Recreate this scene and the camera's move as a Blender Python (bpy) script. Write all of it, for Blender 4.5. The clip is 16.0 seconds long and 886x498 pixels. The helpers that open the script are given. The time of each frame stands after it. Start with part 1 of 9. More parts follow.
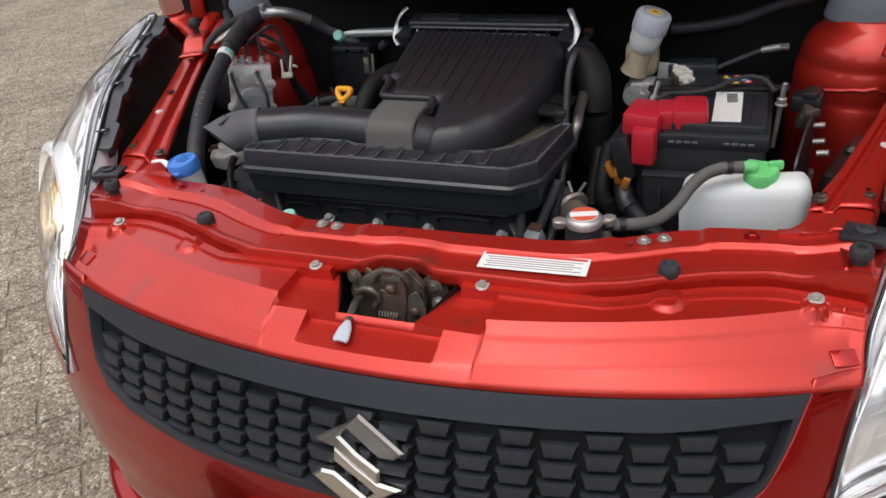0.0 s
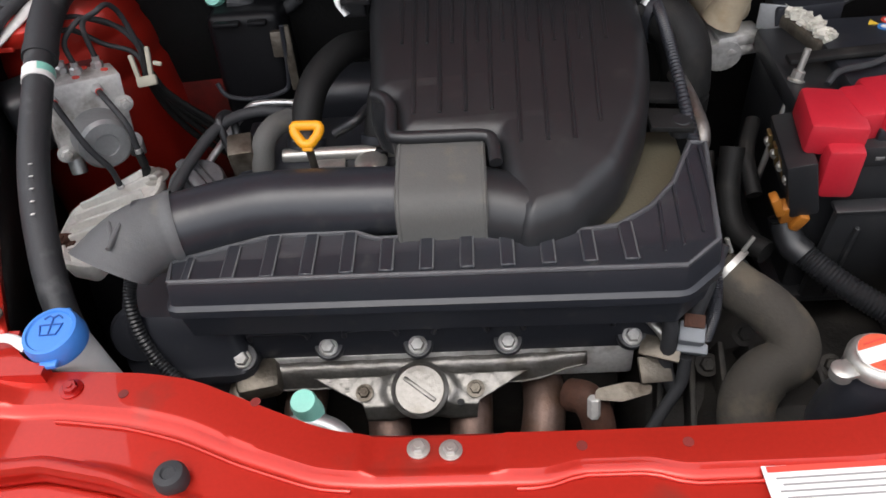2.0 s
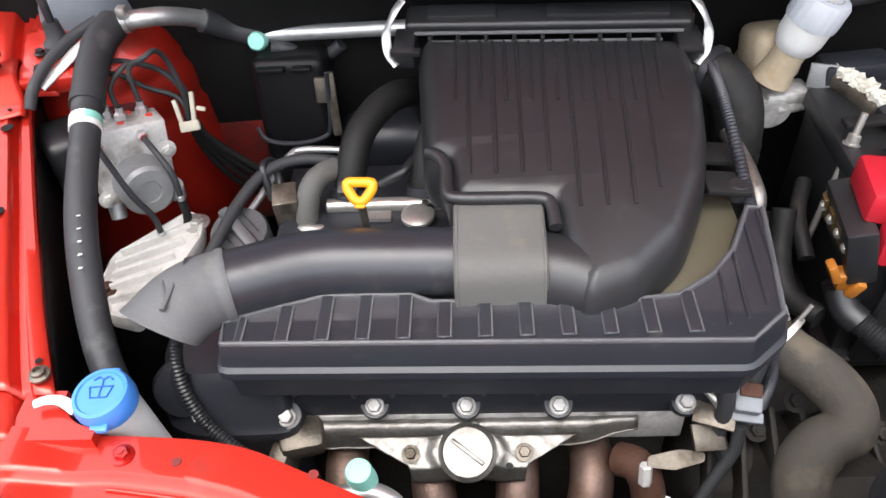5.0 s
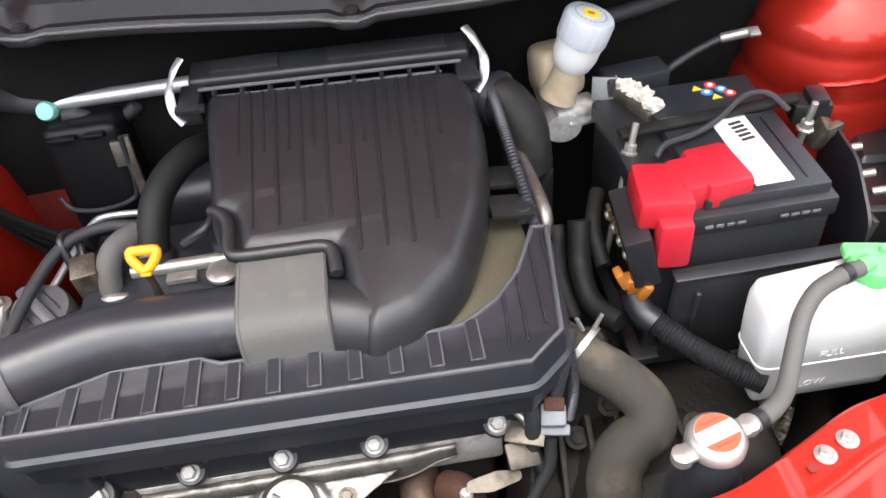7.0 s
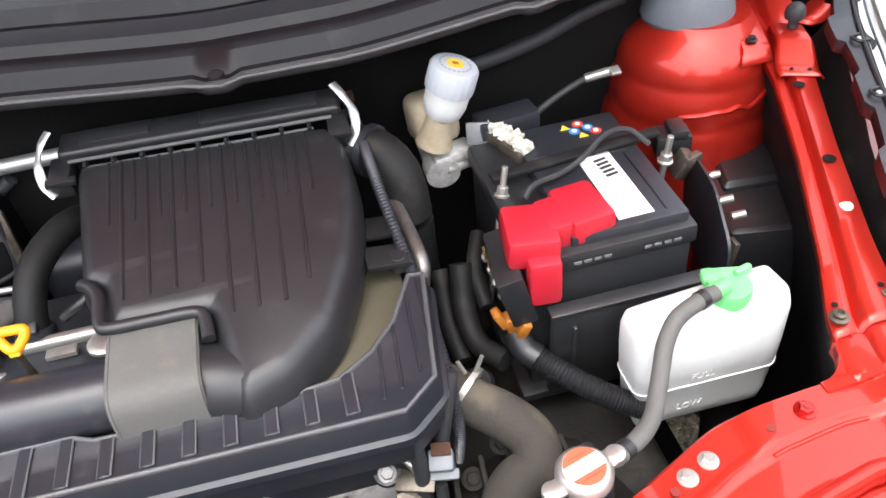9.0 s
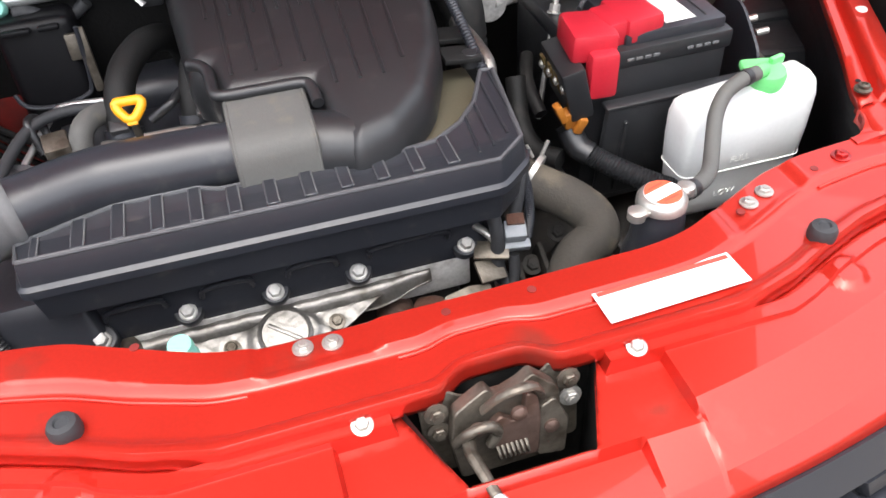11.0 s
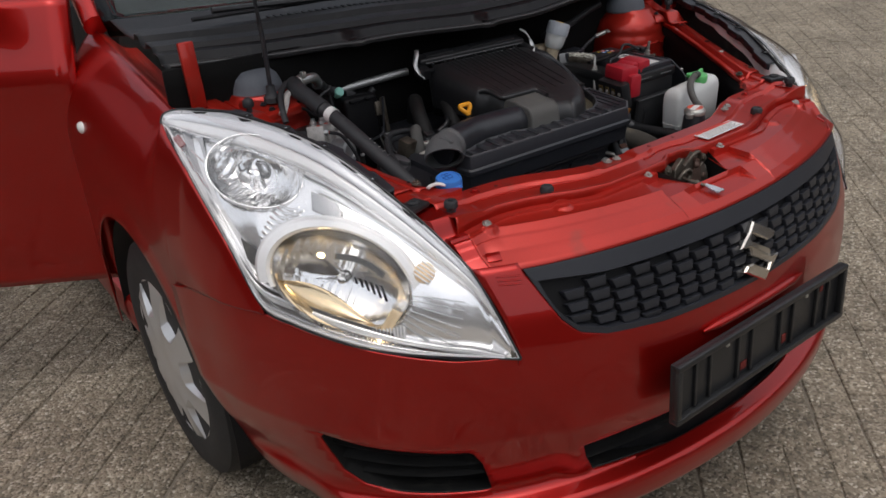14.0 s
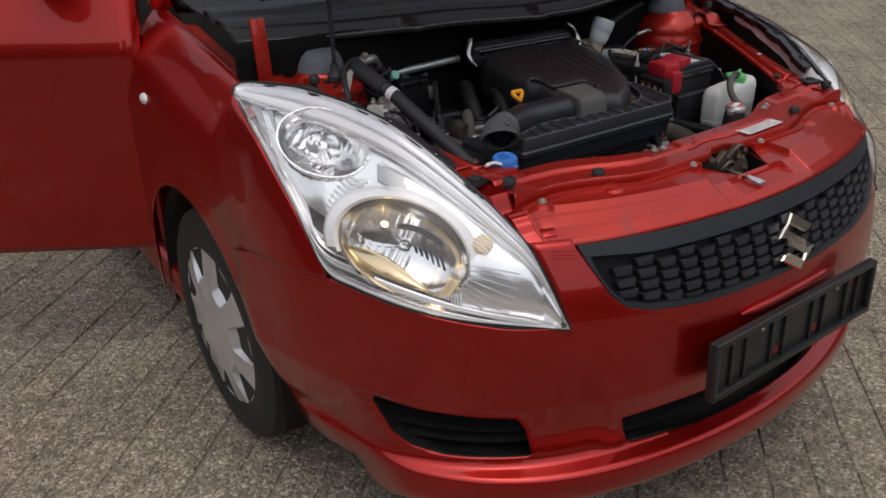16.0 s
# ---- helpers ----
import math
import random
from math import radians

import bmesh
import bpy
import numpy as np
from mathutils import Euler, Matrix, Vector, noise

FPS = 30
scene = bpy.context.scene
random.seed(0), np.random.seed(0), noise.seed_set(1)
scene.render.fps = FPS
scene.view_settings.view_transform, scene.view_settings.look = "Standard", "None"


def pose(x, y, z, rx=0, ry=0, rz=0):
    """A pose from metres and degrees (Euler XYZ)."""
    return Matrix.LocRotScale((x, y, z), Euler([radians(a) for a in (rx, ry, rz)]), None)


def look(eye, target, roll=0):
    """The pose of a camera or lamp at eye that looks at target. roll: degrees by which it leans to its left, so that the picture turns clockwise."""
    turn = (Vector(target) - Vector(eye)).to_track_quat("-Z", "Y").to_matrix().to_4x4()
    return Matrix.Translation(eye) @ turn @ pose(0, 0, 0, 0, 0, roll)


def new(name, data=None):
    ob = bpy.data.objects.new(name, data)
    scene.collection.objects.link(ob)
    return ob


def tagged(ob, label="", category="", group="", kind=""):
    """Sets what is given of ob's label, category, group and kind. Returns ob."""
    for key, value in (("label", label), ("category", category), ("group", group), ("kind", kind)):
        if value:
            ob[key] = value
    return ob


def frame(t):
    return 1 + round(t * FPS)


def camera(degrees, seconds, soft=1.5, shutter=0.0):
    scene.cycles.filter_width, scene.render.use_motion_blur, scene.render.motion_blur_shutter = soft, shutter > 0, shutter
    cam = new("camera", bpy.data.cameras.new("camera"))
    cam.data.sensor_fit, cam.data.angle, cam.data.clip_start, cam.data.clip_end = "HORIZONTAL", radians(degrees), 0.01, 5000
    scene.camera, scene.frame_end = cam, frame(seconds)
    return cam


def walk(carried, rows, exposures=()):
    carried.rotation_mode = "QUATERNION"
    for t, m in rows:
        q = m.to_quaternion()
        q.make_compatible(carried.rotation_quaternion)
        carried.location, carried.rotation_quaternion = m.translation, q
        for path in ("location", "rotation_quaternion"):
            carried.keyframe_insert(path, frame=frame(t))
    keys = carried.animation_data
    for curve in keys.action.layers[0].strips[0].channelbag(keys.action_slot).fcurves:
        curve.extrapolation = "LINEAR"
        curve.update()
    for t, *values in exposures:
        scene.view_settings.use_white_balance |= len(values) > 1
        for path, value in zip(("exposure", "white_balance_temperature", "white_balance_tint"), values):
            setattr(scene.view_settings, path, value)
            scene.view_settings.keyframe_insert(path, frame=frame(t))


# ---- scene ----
# ---- camera ----
cam = camera(58.8, 16.0, 1.6)
PATH = [
    (0, (0.366, -0.421, 1.256), (-0.34, 1.14, 0.223), -7.1),
    (0.5, (0.115, -0.279, 1.275), (-0.175, 1.294, 0.075), -6.1),
    (1, (0.018, -0.126, 1.251), (-0.214, 1.385, -0.039), -7.5),
    (1.5, (-0.019, -0.008, 1.248), (-0.221, 1.451, -0.104), -7.6),
    (2, (-0.075, 0.033, 1.255), (-0.193, 1.456, -0.145), -6.2),
    (2.5, (-0.108, 0.06, 1.265), (-0.187, 1.481, -0.14), -4.4),
    (3, (-0.124, 0.07, 1.276), (-0.209, 1.507, -0.112), -4.0),
    (3.5, (-0.126, 0.067, 1.279), (-0.217, 1.511, -0.101), -4.0),
    (6, (-0.117, 0.073, 1.279), (-0.228, 1.525, -0.092), -4.8),
    (6.5, (-0.09, 0.077, 1.284), (-0.174, 1.53, -0.089), -5.8),
    (7, (-0.005, 0.076, 1.294), (0.081, 1.538, -0.068), -6.6),
    (7.5, (0.061, 0.069, 1.312), (0.33, 1.537, -0.019), -6.8),
    (8, (0.058, 0.065, 1.314), (0.395, 1.537, 0.003), -6.5),
    (8.2, (0.06, 0.068, 1.316), (0.382, 1.542, 0.004), -6.6),
    (10.5, (0.01, -0.002, 1.247), (0.178, 1.508, -0.053), -7.2),
    (11, (-0.122, -0.08, 1.227), (0.25, 1.345, -0.126), -3.9),
    (11.5, (-0.292, -0.214, 1.253), (0.326, 1.204, -0.016), -3.2),
    (12, (-0.489, -0.376, 1.281), (0.231, 1.084, 0.119), -4.0),
    (12.5, (-0.751, -0.395, 1.305), (0.134, 1.023, 0.207), -2.4),
    (13, (-0.961, -0.403, 1.342), (0.059, 0.97, 0.305), -4.0),
    (13.5, (-1.065, -0.482, 1.331), (-0.037, 0.931, 0.358), -3.1),
    (14, (-1.161, -0.589, 1.325), (-0.128, 0.852, 0.398), -3.4),
    (14.5, (-1.192, -0.639, 1.319), (-0.141, 0.805, 0.418), -3.1),
    (15, (-1.191, -0.633, 1.318), (-0.144, 0.808, 0.408), -3.3),
    (15.5, (-1.192, -0.634, 1.317), (-0.144, 0.802, 0.401), -3.1),
    (16, (-1.285, -0.603, 1.319), (-0.257, 0.843, 0.395), -0.9),
]
EXPOSURE = [(0, 0.44, 6500, 10), (1.0, 0.55, 6500, 10), (2.0, 0.9, 6500, 10), (2.5, 1.15, 6500, 10), (3.5, 1.6, 6500, 10), (6.0, 1.87, 6500, 10), (8.2, 2.06, 6500, 10), (10.5, 1.9, 6500, 10), (11.5, 1.75, 6500, 10), (12.0, 1.7, 6500, 10), (12.5, 1.3, 6500, 10), (13.0, 0.55, 6500, 10), (13.5, -0.05, 6500, 10), (14.5, -0.3, 6500, 10), (16, -0.35, 6500, 10)]
walk(cam, [(t, look(eye, target, roll)) for t, eye, target, roll in PATH], EXPOSURE)

# ---- world and sun ----
world = bpy.data.worlds.new("overcast_sky")
scene.world = world
world.use_nodes = True
wn, wl = world.node_tree.nodes, world.node_tree.links
sky = wn.new("ShaderNodeTexSky")
sky.sky_type, sky.sun_disc = "NISHITA", False
sky.sun_elevation, sky.sun_rotation = radians(73), radians(202)
sky.air_density, sky.dust_density, sky.ozone_density = 1.0, 4.0, 1.0
cloud = wn.new("ShaderNodeHueSaturation")
cloud.inputs["Saturation"].default_value, cloud.inputs["Value"].default_value = 0.42, 1.0
wl.new(sky.outputs[0], cloud.inputs["Color"])
wl.new(cloud.outputs[0], wn["Background"].inputs[0])
wn["Background"].inputs[1].default_value = 0.15

sun = new("sun", bpy.data.lights.new("sun", "SUN"))
sun.data.energy, sun.data.angle, sun.data.color = 1.1, radians(140), (1.0, 0.985, 0.985)
sun.matrix_world = look((-0.8, -2.0, 7.0), (0, 0, 0))


# ---- materials ----
def mat(name, base, rough=0.5, metal=0.0, spread=0.12, stain=3.0, grain=60.0, bump=0.05, bump_scale=200.0, coat=0.0, wear=None, wear_amount=0.0,
        wear_scale=14.0, spec=0.5, island=0.0, emit=0.0, trans=0.0, sss=0.0, rough_spread=0.12):
    m = bpy.data.materials.new(name)
    m.use_nodes = True
    nodes, links = m.node_tree.nodes, m.node_tree.links
    bsdf = nodes["Principled BSDF"]
    geo = nodes.new("ShaderNodeNewGeometry")

    def noise_tex(scale, detail=4.0):
        n = nodes.new("ShaderNodeTexNoise")
        n.inputs["Scale"].default_value, n.inputs["Detail"].default_value = scale, detail
        links.new(geo.outputs["Position"], n.inputs["Vector"])
        return n.outputs["Fac"]

    def math_node(op, a, b):
        n = nodes.new("ShaderNodeMath")
        n.operation = op
        for k, v in enumerate((a, b)):
            if isinstance(v, (int, float)):
                n.inputs[k].default_value = v
            else:
                links.new(v, n.inputs[k])
        return n.outputs[0]

    value = math_node("ADD", math_node("MULTIPLY", noise_tex(stain, 5), 0.6), math_node("MULTIPLY", noise_tex(grain, 3), 0.4))
    if island:
        info = nodes.new("ShaderNodeObjectInfo")
        rnd = math_node("ADD", geo.outputs["Random Per Island"], info.outputs["Random"])
        rnd = math_node("FRACT", rnd, 0.0)
        value = math_node("ADD", math_node("MULTIPLY", value, 1 - island), math_node("MULTIPLY", rnd, island))
    ramp = nodes.new("ShaderNodeMapRange")
    ramp.inputs[1].default_value, ramp.inputs[2].default_value = 0.3, 0.7
    ramp.inputs[3].default_value, ramp.inputs[4].default_value = 1 - spread, 1 + spread
    links.new(value, ramp.inputs[0])
    shade = nodes.new("ShaderNodeVectorMath")
    shade.operation = "SCALE"
    shade.inputs[0].default_value = base[:3]
    links.new(ramp.outputs[0], shade.inputs["Scale"])
    colour = shade.outputs[0]
    if wear:
        w = noise_tex(wear_scale, 6)
        wr = nodes.new("ShaderNodeMapRange")
        wr.inputs[1].default_value, wr.inputs[2].default_value = 0.62 - 0.3 * wear_amount, 0.82 - 0.3 * wear_amount
        links.new(w, wr.inputs[0])
        mix = nodes.new("ShaderNodeMix")
        mix.data_type = "RGBA"
        links.new(wr.outputs[0], mix.inputs[0])
        links.new(colour, mix.inputs[6])
        mix.inputs[7].default_value = (*wear, 1)
        colour = mix.outputs[2]
    links.new(colour, bsdf.inputs["Base Color"])
    rr = nodes.new("ShaderNodeMapRange")
    rr.inputs[1].default_value, rr.inputs[2].default_value = 0.3, 0.7
    rr.inputs[3].default_value, rr.inputs[4].default_value = max(0.0, rough * (1 - rough_spread)), min(1.0, rough * (1 + rough_spread))
    links.new(value, rr.inputs[0])
    links.new(rr.outputs[0], bsdf.inputs["Roughness"])
    bsdf.inputs["Metallic"].default_value = metal
    bsdf.inputs["Specular IOR Level"].default_value = spec
    bsdf.inputs["Coat Weight"].default_value = coat
    bsdf.inputs["Coat Roughness"].default_value = 0.03 if coat > 0.5 else 0.12
    bsdf.inputs["Transmission Weight"].default_value = trans
    bsdf.inputs["Subsurface Weight"].default_value = sss
    bsdf.inputs["Subsurface Radius"].default_value = (0.02, 0.02, 0.02)
    if emit:
        bsdf.inputs["Emission Color"].default_value = (*base[:3], 1)
        bsdf.inputs["Emission Strength"].default_value = emit
    if bump:
        b = nodes.new("ShaderNodeBump")
        b.inputs["Strength"].default_value, b.inputs["Distance"].default_value = bump, 0.002
        links.new(noise_tex(bump_scale, 3), b.inputs["Height"])
        links.new(b.outputs[0], bsdf.inputs["Normal"])
    return m


PAINT = mat("red_car_paint", (0.40, 0.008, 0.005), 0.34, 0.78, 0.06, 2.0, 900, 0.0, coat=0.7)
PAINT_INNER = mat("red_inner_paint", (0.50, 0.024, 0.013), 0.38, 0.55, 0.10, 6.0, 300, 0.02, 120, coat=0.52, wear=(0.22, 0.05, 0.035), wear_amount=0.04)
# body red darkened to stand in for shade, with dark worn blotches
PAINT_SHADED = mat("shade_darkened_red_paint", (0.16, 0.012, 0.009), 0.60, 0.0, 0.3, 9.0, 120, 0.05, 90, coat=0.1, wear=(0.02, 0.012, 0.010), wear_amount=0.35)
BLACK = mat("black_moulded_plastic", (0.0165, 0.0172, 0.0190), 0.38, 0, 0.18, 7, 260, 0.12, 1500, wear=(0.040, 0.039, 0.038), wear_amount=0.05, wear_scale=40, spec=0.58)
BLACK_SATIN = mat("satin_black_plastic", (0.0215, 0.0232, 0.0290), 0.35, 0, 0.15, 7, 260, 0.10, 1400, wear=(0.050, 0.050, 0.050), wear_amount=0.05, wear_scale=50, spec=0.58)
BLACK_DULL = mat("dusty_black_plastic", (0.011, 0.011, 0.011), 0.62, 0, 0.3, 12, 220, 0.2, 500, wear=(0.035, 0.033, 0.030), wear_amount=0.18, wear_scale=25, spec=0.3)
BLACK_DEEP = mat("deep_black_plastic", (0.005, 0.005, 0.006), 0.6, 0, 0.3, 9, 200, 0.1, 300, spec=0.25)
# plain grey for the oil filler cap and the highlights drawn on the resonator
DARK_GREY = mat("grey_cap_and_edge_highlight", (0.075, 0.076, 0.082), 0.42, 0, 0.25, 20, 260, 0.1, 900)
RUBBER = mat("black_rubber", (0.026, 0.027, 0.030), 0.62, 0, 0.2, 12, 300, 0.15, 700, wear=(0.085, 0.085, 0.085), wear_amount=0.1, wear_scale=30)
HOSE_DUSTY = mat("dust_covered_hose_rubber", (0.043, 0.038, 0.031), 0.85, 0, 0.3, 14, 240, 0.3, 350, wear=(0.095, 0.08, 0.058), wear_amount=0.35, wear_scale=30)
SLEEVE = mat("grey_rubber_sleeve", (0.098, 0.097, 0.092), 0.72, 0, 0.12, 16, 260, 0.2, 600, wear=(0.13, 0.12, 0.1), wear_amount=0.15, wear_scale=50)
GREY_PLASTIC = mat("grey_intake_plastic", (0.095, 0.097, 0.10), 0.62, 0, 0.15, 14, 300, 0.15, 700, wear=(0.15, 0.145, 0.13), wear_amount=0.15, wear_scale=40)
GRILLE_GREY = mat("dark_grey_grille_plastic", (0.024, 0.026, 0.033), 0.45, 0, 0.10, 7, 300, 0.08, 900)
ALU_CLEAN = mat("pale_cast_aluminium", (0.66, 0.65, 0.62), 0.6, 0.25, 0.15, 18, 220, 0.3, 260, wear=(0.40, 0.38, 0.34), wear_amount=0.1, wear_scale=35)
CREAM = mat("cream_clip_plastic", (0.44, 0.41, 0.33), 0.5, 0, 0.06, 12, 200, 0.05, 300)
ALU_PIPE = mat("matt_aluminium_pipe", (0.55, 0.56, 0.56), 0.45, 0.85, 0.12, 30, 300, 0.15, 300, wear=(0.28, 0.27, 0.25), wear_amount=0.15)
ALU = mat("cast_aluminium", (0.60, 0.59, 0.57), 0.55, 0.4, 0.25, 18, 220, 0.35, 260, wear=(0.20, 0.185, 0.16), wear_amount=0.3, wear_scale=35)
ALU_DIRTY = mat("stained_aluminium_shield", (0.25, 0.24, 0.225), 0.46, 0.9, 0.3, 25, 260, 0.4, 150, wear=(0.13, 0.11, 0.085), wear_amount=0.38, wear_scale=28)
ALU_DARK = mat("greasy_zinc_steel", (0.15, 0.132, 0.108), 0.45, 0.7, 0.3, 40, 260, 0.35, 250, wear=(0.06, 0.048, 0.036), wear_amount=0.4, wear_scale=45)
STEEL = mat("bright_zinc_steel", (0.46, 0.45, 0.42), 0.38, 0.75, 0.18, 30, 300, 0.1, 300)
RUSTY = mat("heat_stained_manifold_steel", (0.15, 0.10, 0.082), 0.5, 0.7, 0.3, 16, 200, 0.3, 250, wear=(0.10, 0.055, 0.035), wear_amount=0.4, wear_scale=30)
RUST = mat("rusty_iron", (0.075, 0.032, 0.02), 0.8, 0.2, 0.35, 40, 300, 0.5, 300)
GEARBOX = mat("oily_dark_casting", (0.021, 0.019, 0.017), 0.7, 0.2, 0.35, 18, 200, 0.5, 150, wear=(0.045, 0.039, 0.032), wear_amount=0.25, wear_scale=25)
CHROME = mat("polished_chrome", (0.86, 0.85, 0.82), 0.07, 1.0, 0.02, 5, 100, 0.0)
BADGE = mat("weathered_chrome_badge", (0.72, 0.69, 0.64), 0.24, 1.0, 0.04, 9, 120, 0.05, 60)
BLUE = mat("blue_cap_plastic", (0.050, 0.21, 0.62), 0.38, 0, 0.06, 20, 300, 0.06, 600)
BLUE_DARK = mat("blue_cap_emboss", (0.018, 0.085, 0.34), 0.4, 0, 0.06, 20, 300, 0.06, 600)
GREEN = mat("green_cap_plastic", (0.16, 0.60, 0.20), 0.4, 0, 0.08, 20, 300, 0.06, 600, sss=0.2)
YELLOW = mat("yellow_dipstick_plastic", (0.85, 0.36, 0.01), 0.4, 0, 0.08, 20, 300, 0.05, 600)
ORANGE = mat("ochre_connector_plastic", (0.34, 0.12, 0.014), 0.5, 0, 0.2, 30, 300, 0.1, 600)
TEAL = mat("mint_green_cap_plastic", (0.26, 0.62, 0.52), 0.4, 0, 0.06, 30, 300, 0.05, 600)
TERMINAL = mat("red_terminal_cover_plastic", (0.46, 0.016, 0.030), 0.42, 0, 0.10, 14, 300, 0.08, 800)
BOTTLE = mat("milky_white_plastic", (0.70, 0.715, 0.705), 0.42, 0, 0.05, 10, 200, 0.06, 300, sss=0.8)
BOTTLE_LINE = mat("moulded_white_seam", (0.80, 0.81, 0.78), 0.4, 0, 0.04, 10, 200, 0.0)
WHITE = mat("white_plastic", (0.74, 0.74, 0.72), 0.45, 0, 0.05, 12, 200, 0.05, 300)
YELLOWED = mat("yellowed_reservoir_plastic", (0.42, 0.35, 0.25), 0.5, 0, 0.18, 16, 160, 0.1, 300, sss=0.2, wear=(0.30, 0.21, 0.11), wear_amount=0.3, wear_scale=22)
CAP_GREY = mat("pale_grey_cap_plastic", (0.47, 0.51, 0.56), 0.5, 0, 0.08, 14, 200, 0.05, 300)
CAP_GREY_MID = mat("grey_connector_plastic", (0.20, 0.215, 0.235), 0.5, 0, 0.1, 30, 200, 0.08, 300)
LABEL = mat("white_printed_label", (0.78, 0.77, 0.75), 0.45, 0, 0.03, 10, 200, 0.0)
INK = mat("grey_print", (0.28, 0.27, 0.27), 0.6, 0, 0.05, 10, 200, 0.0)
INK_RED = mat("red_print", (0.62, 0.06, 0.04), 0.5, 0, 0.05, 10, 200, 0.0)
INK_BLACK = mat("black_print", (0.03, 0.03, 0.03), 0.6, 0, 0.05, 10, 200, 0.0)
INK_BLUE = mat("blue_print", (0.05, 0.22, 0.55), 0.5, 0, 0.05, 10, 200, 0.0)
INK_YELLOW = mat("yellow_print", (0.80, 0.55, 0.06), 0.5, 0, 0.05, 10, 200, 0.0)
CORRODED = mat("white_corroded_terminal", (0.66, 0.64, 0.56), 0.85, 0, 0.2, 60, 300, 0.9, 160, wear=(0.30, 0.28, 0.22), wear_amount=0.35, wear_scale=90)
OLIVE = mat("olive_brown_cover", (0.085, 0.075, 0.048), 0.65, 0, 0.2, 14, 240, 0.2, 400)
STRUT_CAP = mat("grey_blue_strut_cap_rubber", (0.12, 0.135, 0.155), 0.65, 0, 0.12, 12, 220, 0.1, 400)
TYRE = mat("tyre_rubber", (0.022, 0.022, 0.023), 0.75, 0, 0.2, 12, 200, 0.2, 300)
HUBCAP = mat("silver_painted_hubcap", (0.66, 0.67, 0.68), 0.35, 0.6, 0.06, 10, 300, 0.03, 500, coat=0.3)
REFLECTOR = mat("bright_lamp_reflector", (0.97, 0.97, 0.97), 0.16, 1.0, 0.03, 20, 200, 0.0)
LAMP_CHROME = mat("satin_chrome_lamp_bezel", (0.96, 0.96, 0.965), 0.17, 0.82, 0.04, 20, 200, 0.0)
LAMP_WHITE = mat("pale_lamp_trim", (0.95, 0.952, 0.96), 0.20, 0.15, 0.05, 12, 200, 0.0, coat=0.4)
LAMP_SILVER = mat("silver_satin_lamp_band", (0.80, 0.81, 0.84), 0.34, 0.45, 0.04, 12, 200, 0.0, coat=0.3)
LAMP_GREY = mat("grey_satin_lamp_step", (0.52, 0.53, 0.55), 0.25, 0.3, 0.06, 20, 200, 0.0, coat=0.4)
AMBER = mat("amber_lamp_plastic", (0.92, 0.66, 0.36), 0.25, 0.0, 0.05, 20, 200, 0.0, coat=0.5)
COPPER_TINT = mat("amber_tinted_shield", (0.82, 0.66, 0.44), 0.18, 0.9, 0.08, 20, 200, 0.0)
AMBER_PALE = mat("pale_amber_lamp_plastic", (0.95, 0.76, 0.50), 0.2, 0.1, 0.05, 20, 200, 0.0, coat=0.4)
REFLEX = mat("dull_red_reflex", (0.30, 0.10, 0.10), 0.3, 0.0, 0.1, 40, 300, 0.2, 400, coat=0.4)
BULB = mat("warm_lit_bulb", (1.0, 0.72, 0.36), 0.4, emit=45.0, bump=0.0)
COWL = mat("weathered_cowl_plastic", (0.013, 0.013, 0.0145), 0.42, 0, 0.2, 6, 200, 0.12, 600, wear=(0.042, 0.042, 0.042), wear_amount=0.06, wear_scale=18, spec=0.34)
INSULATION = mat("matt_black_firewall_mat", (0.0045, 0.0045, 0.0045), 0.9, 0, 0.3, 12, 200, 0.4, 200, spec=0.2)


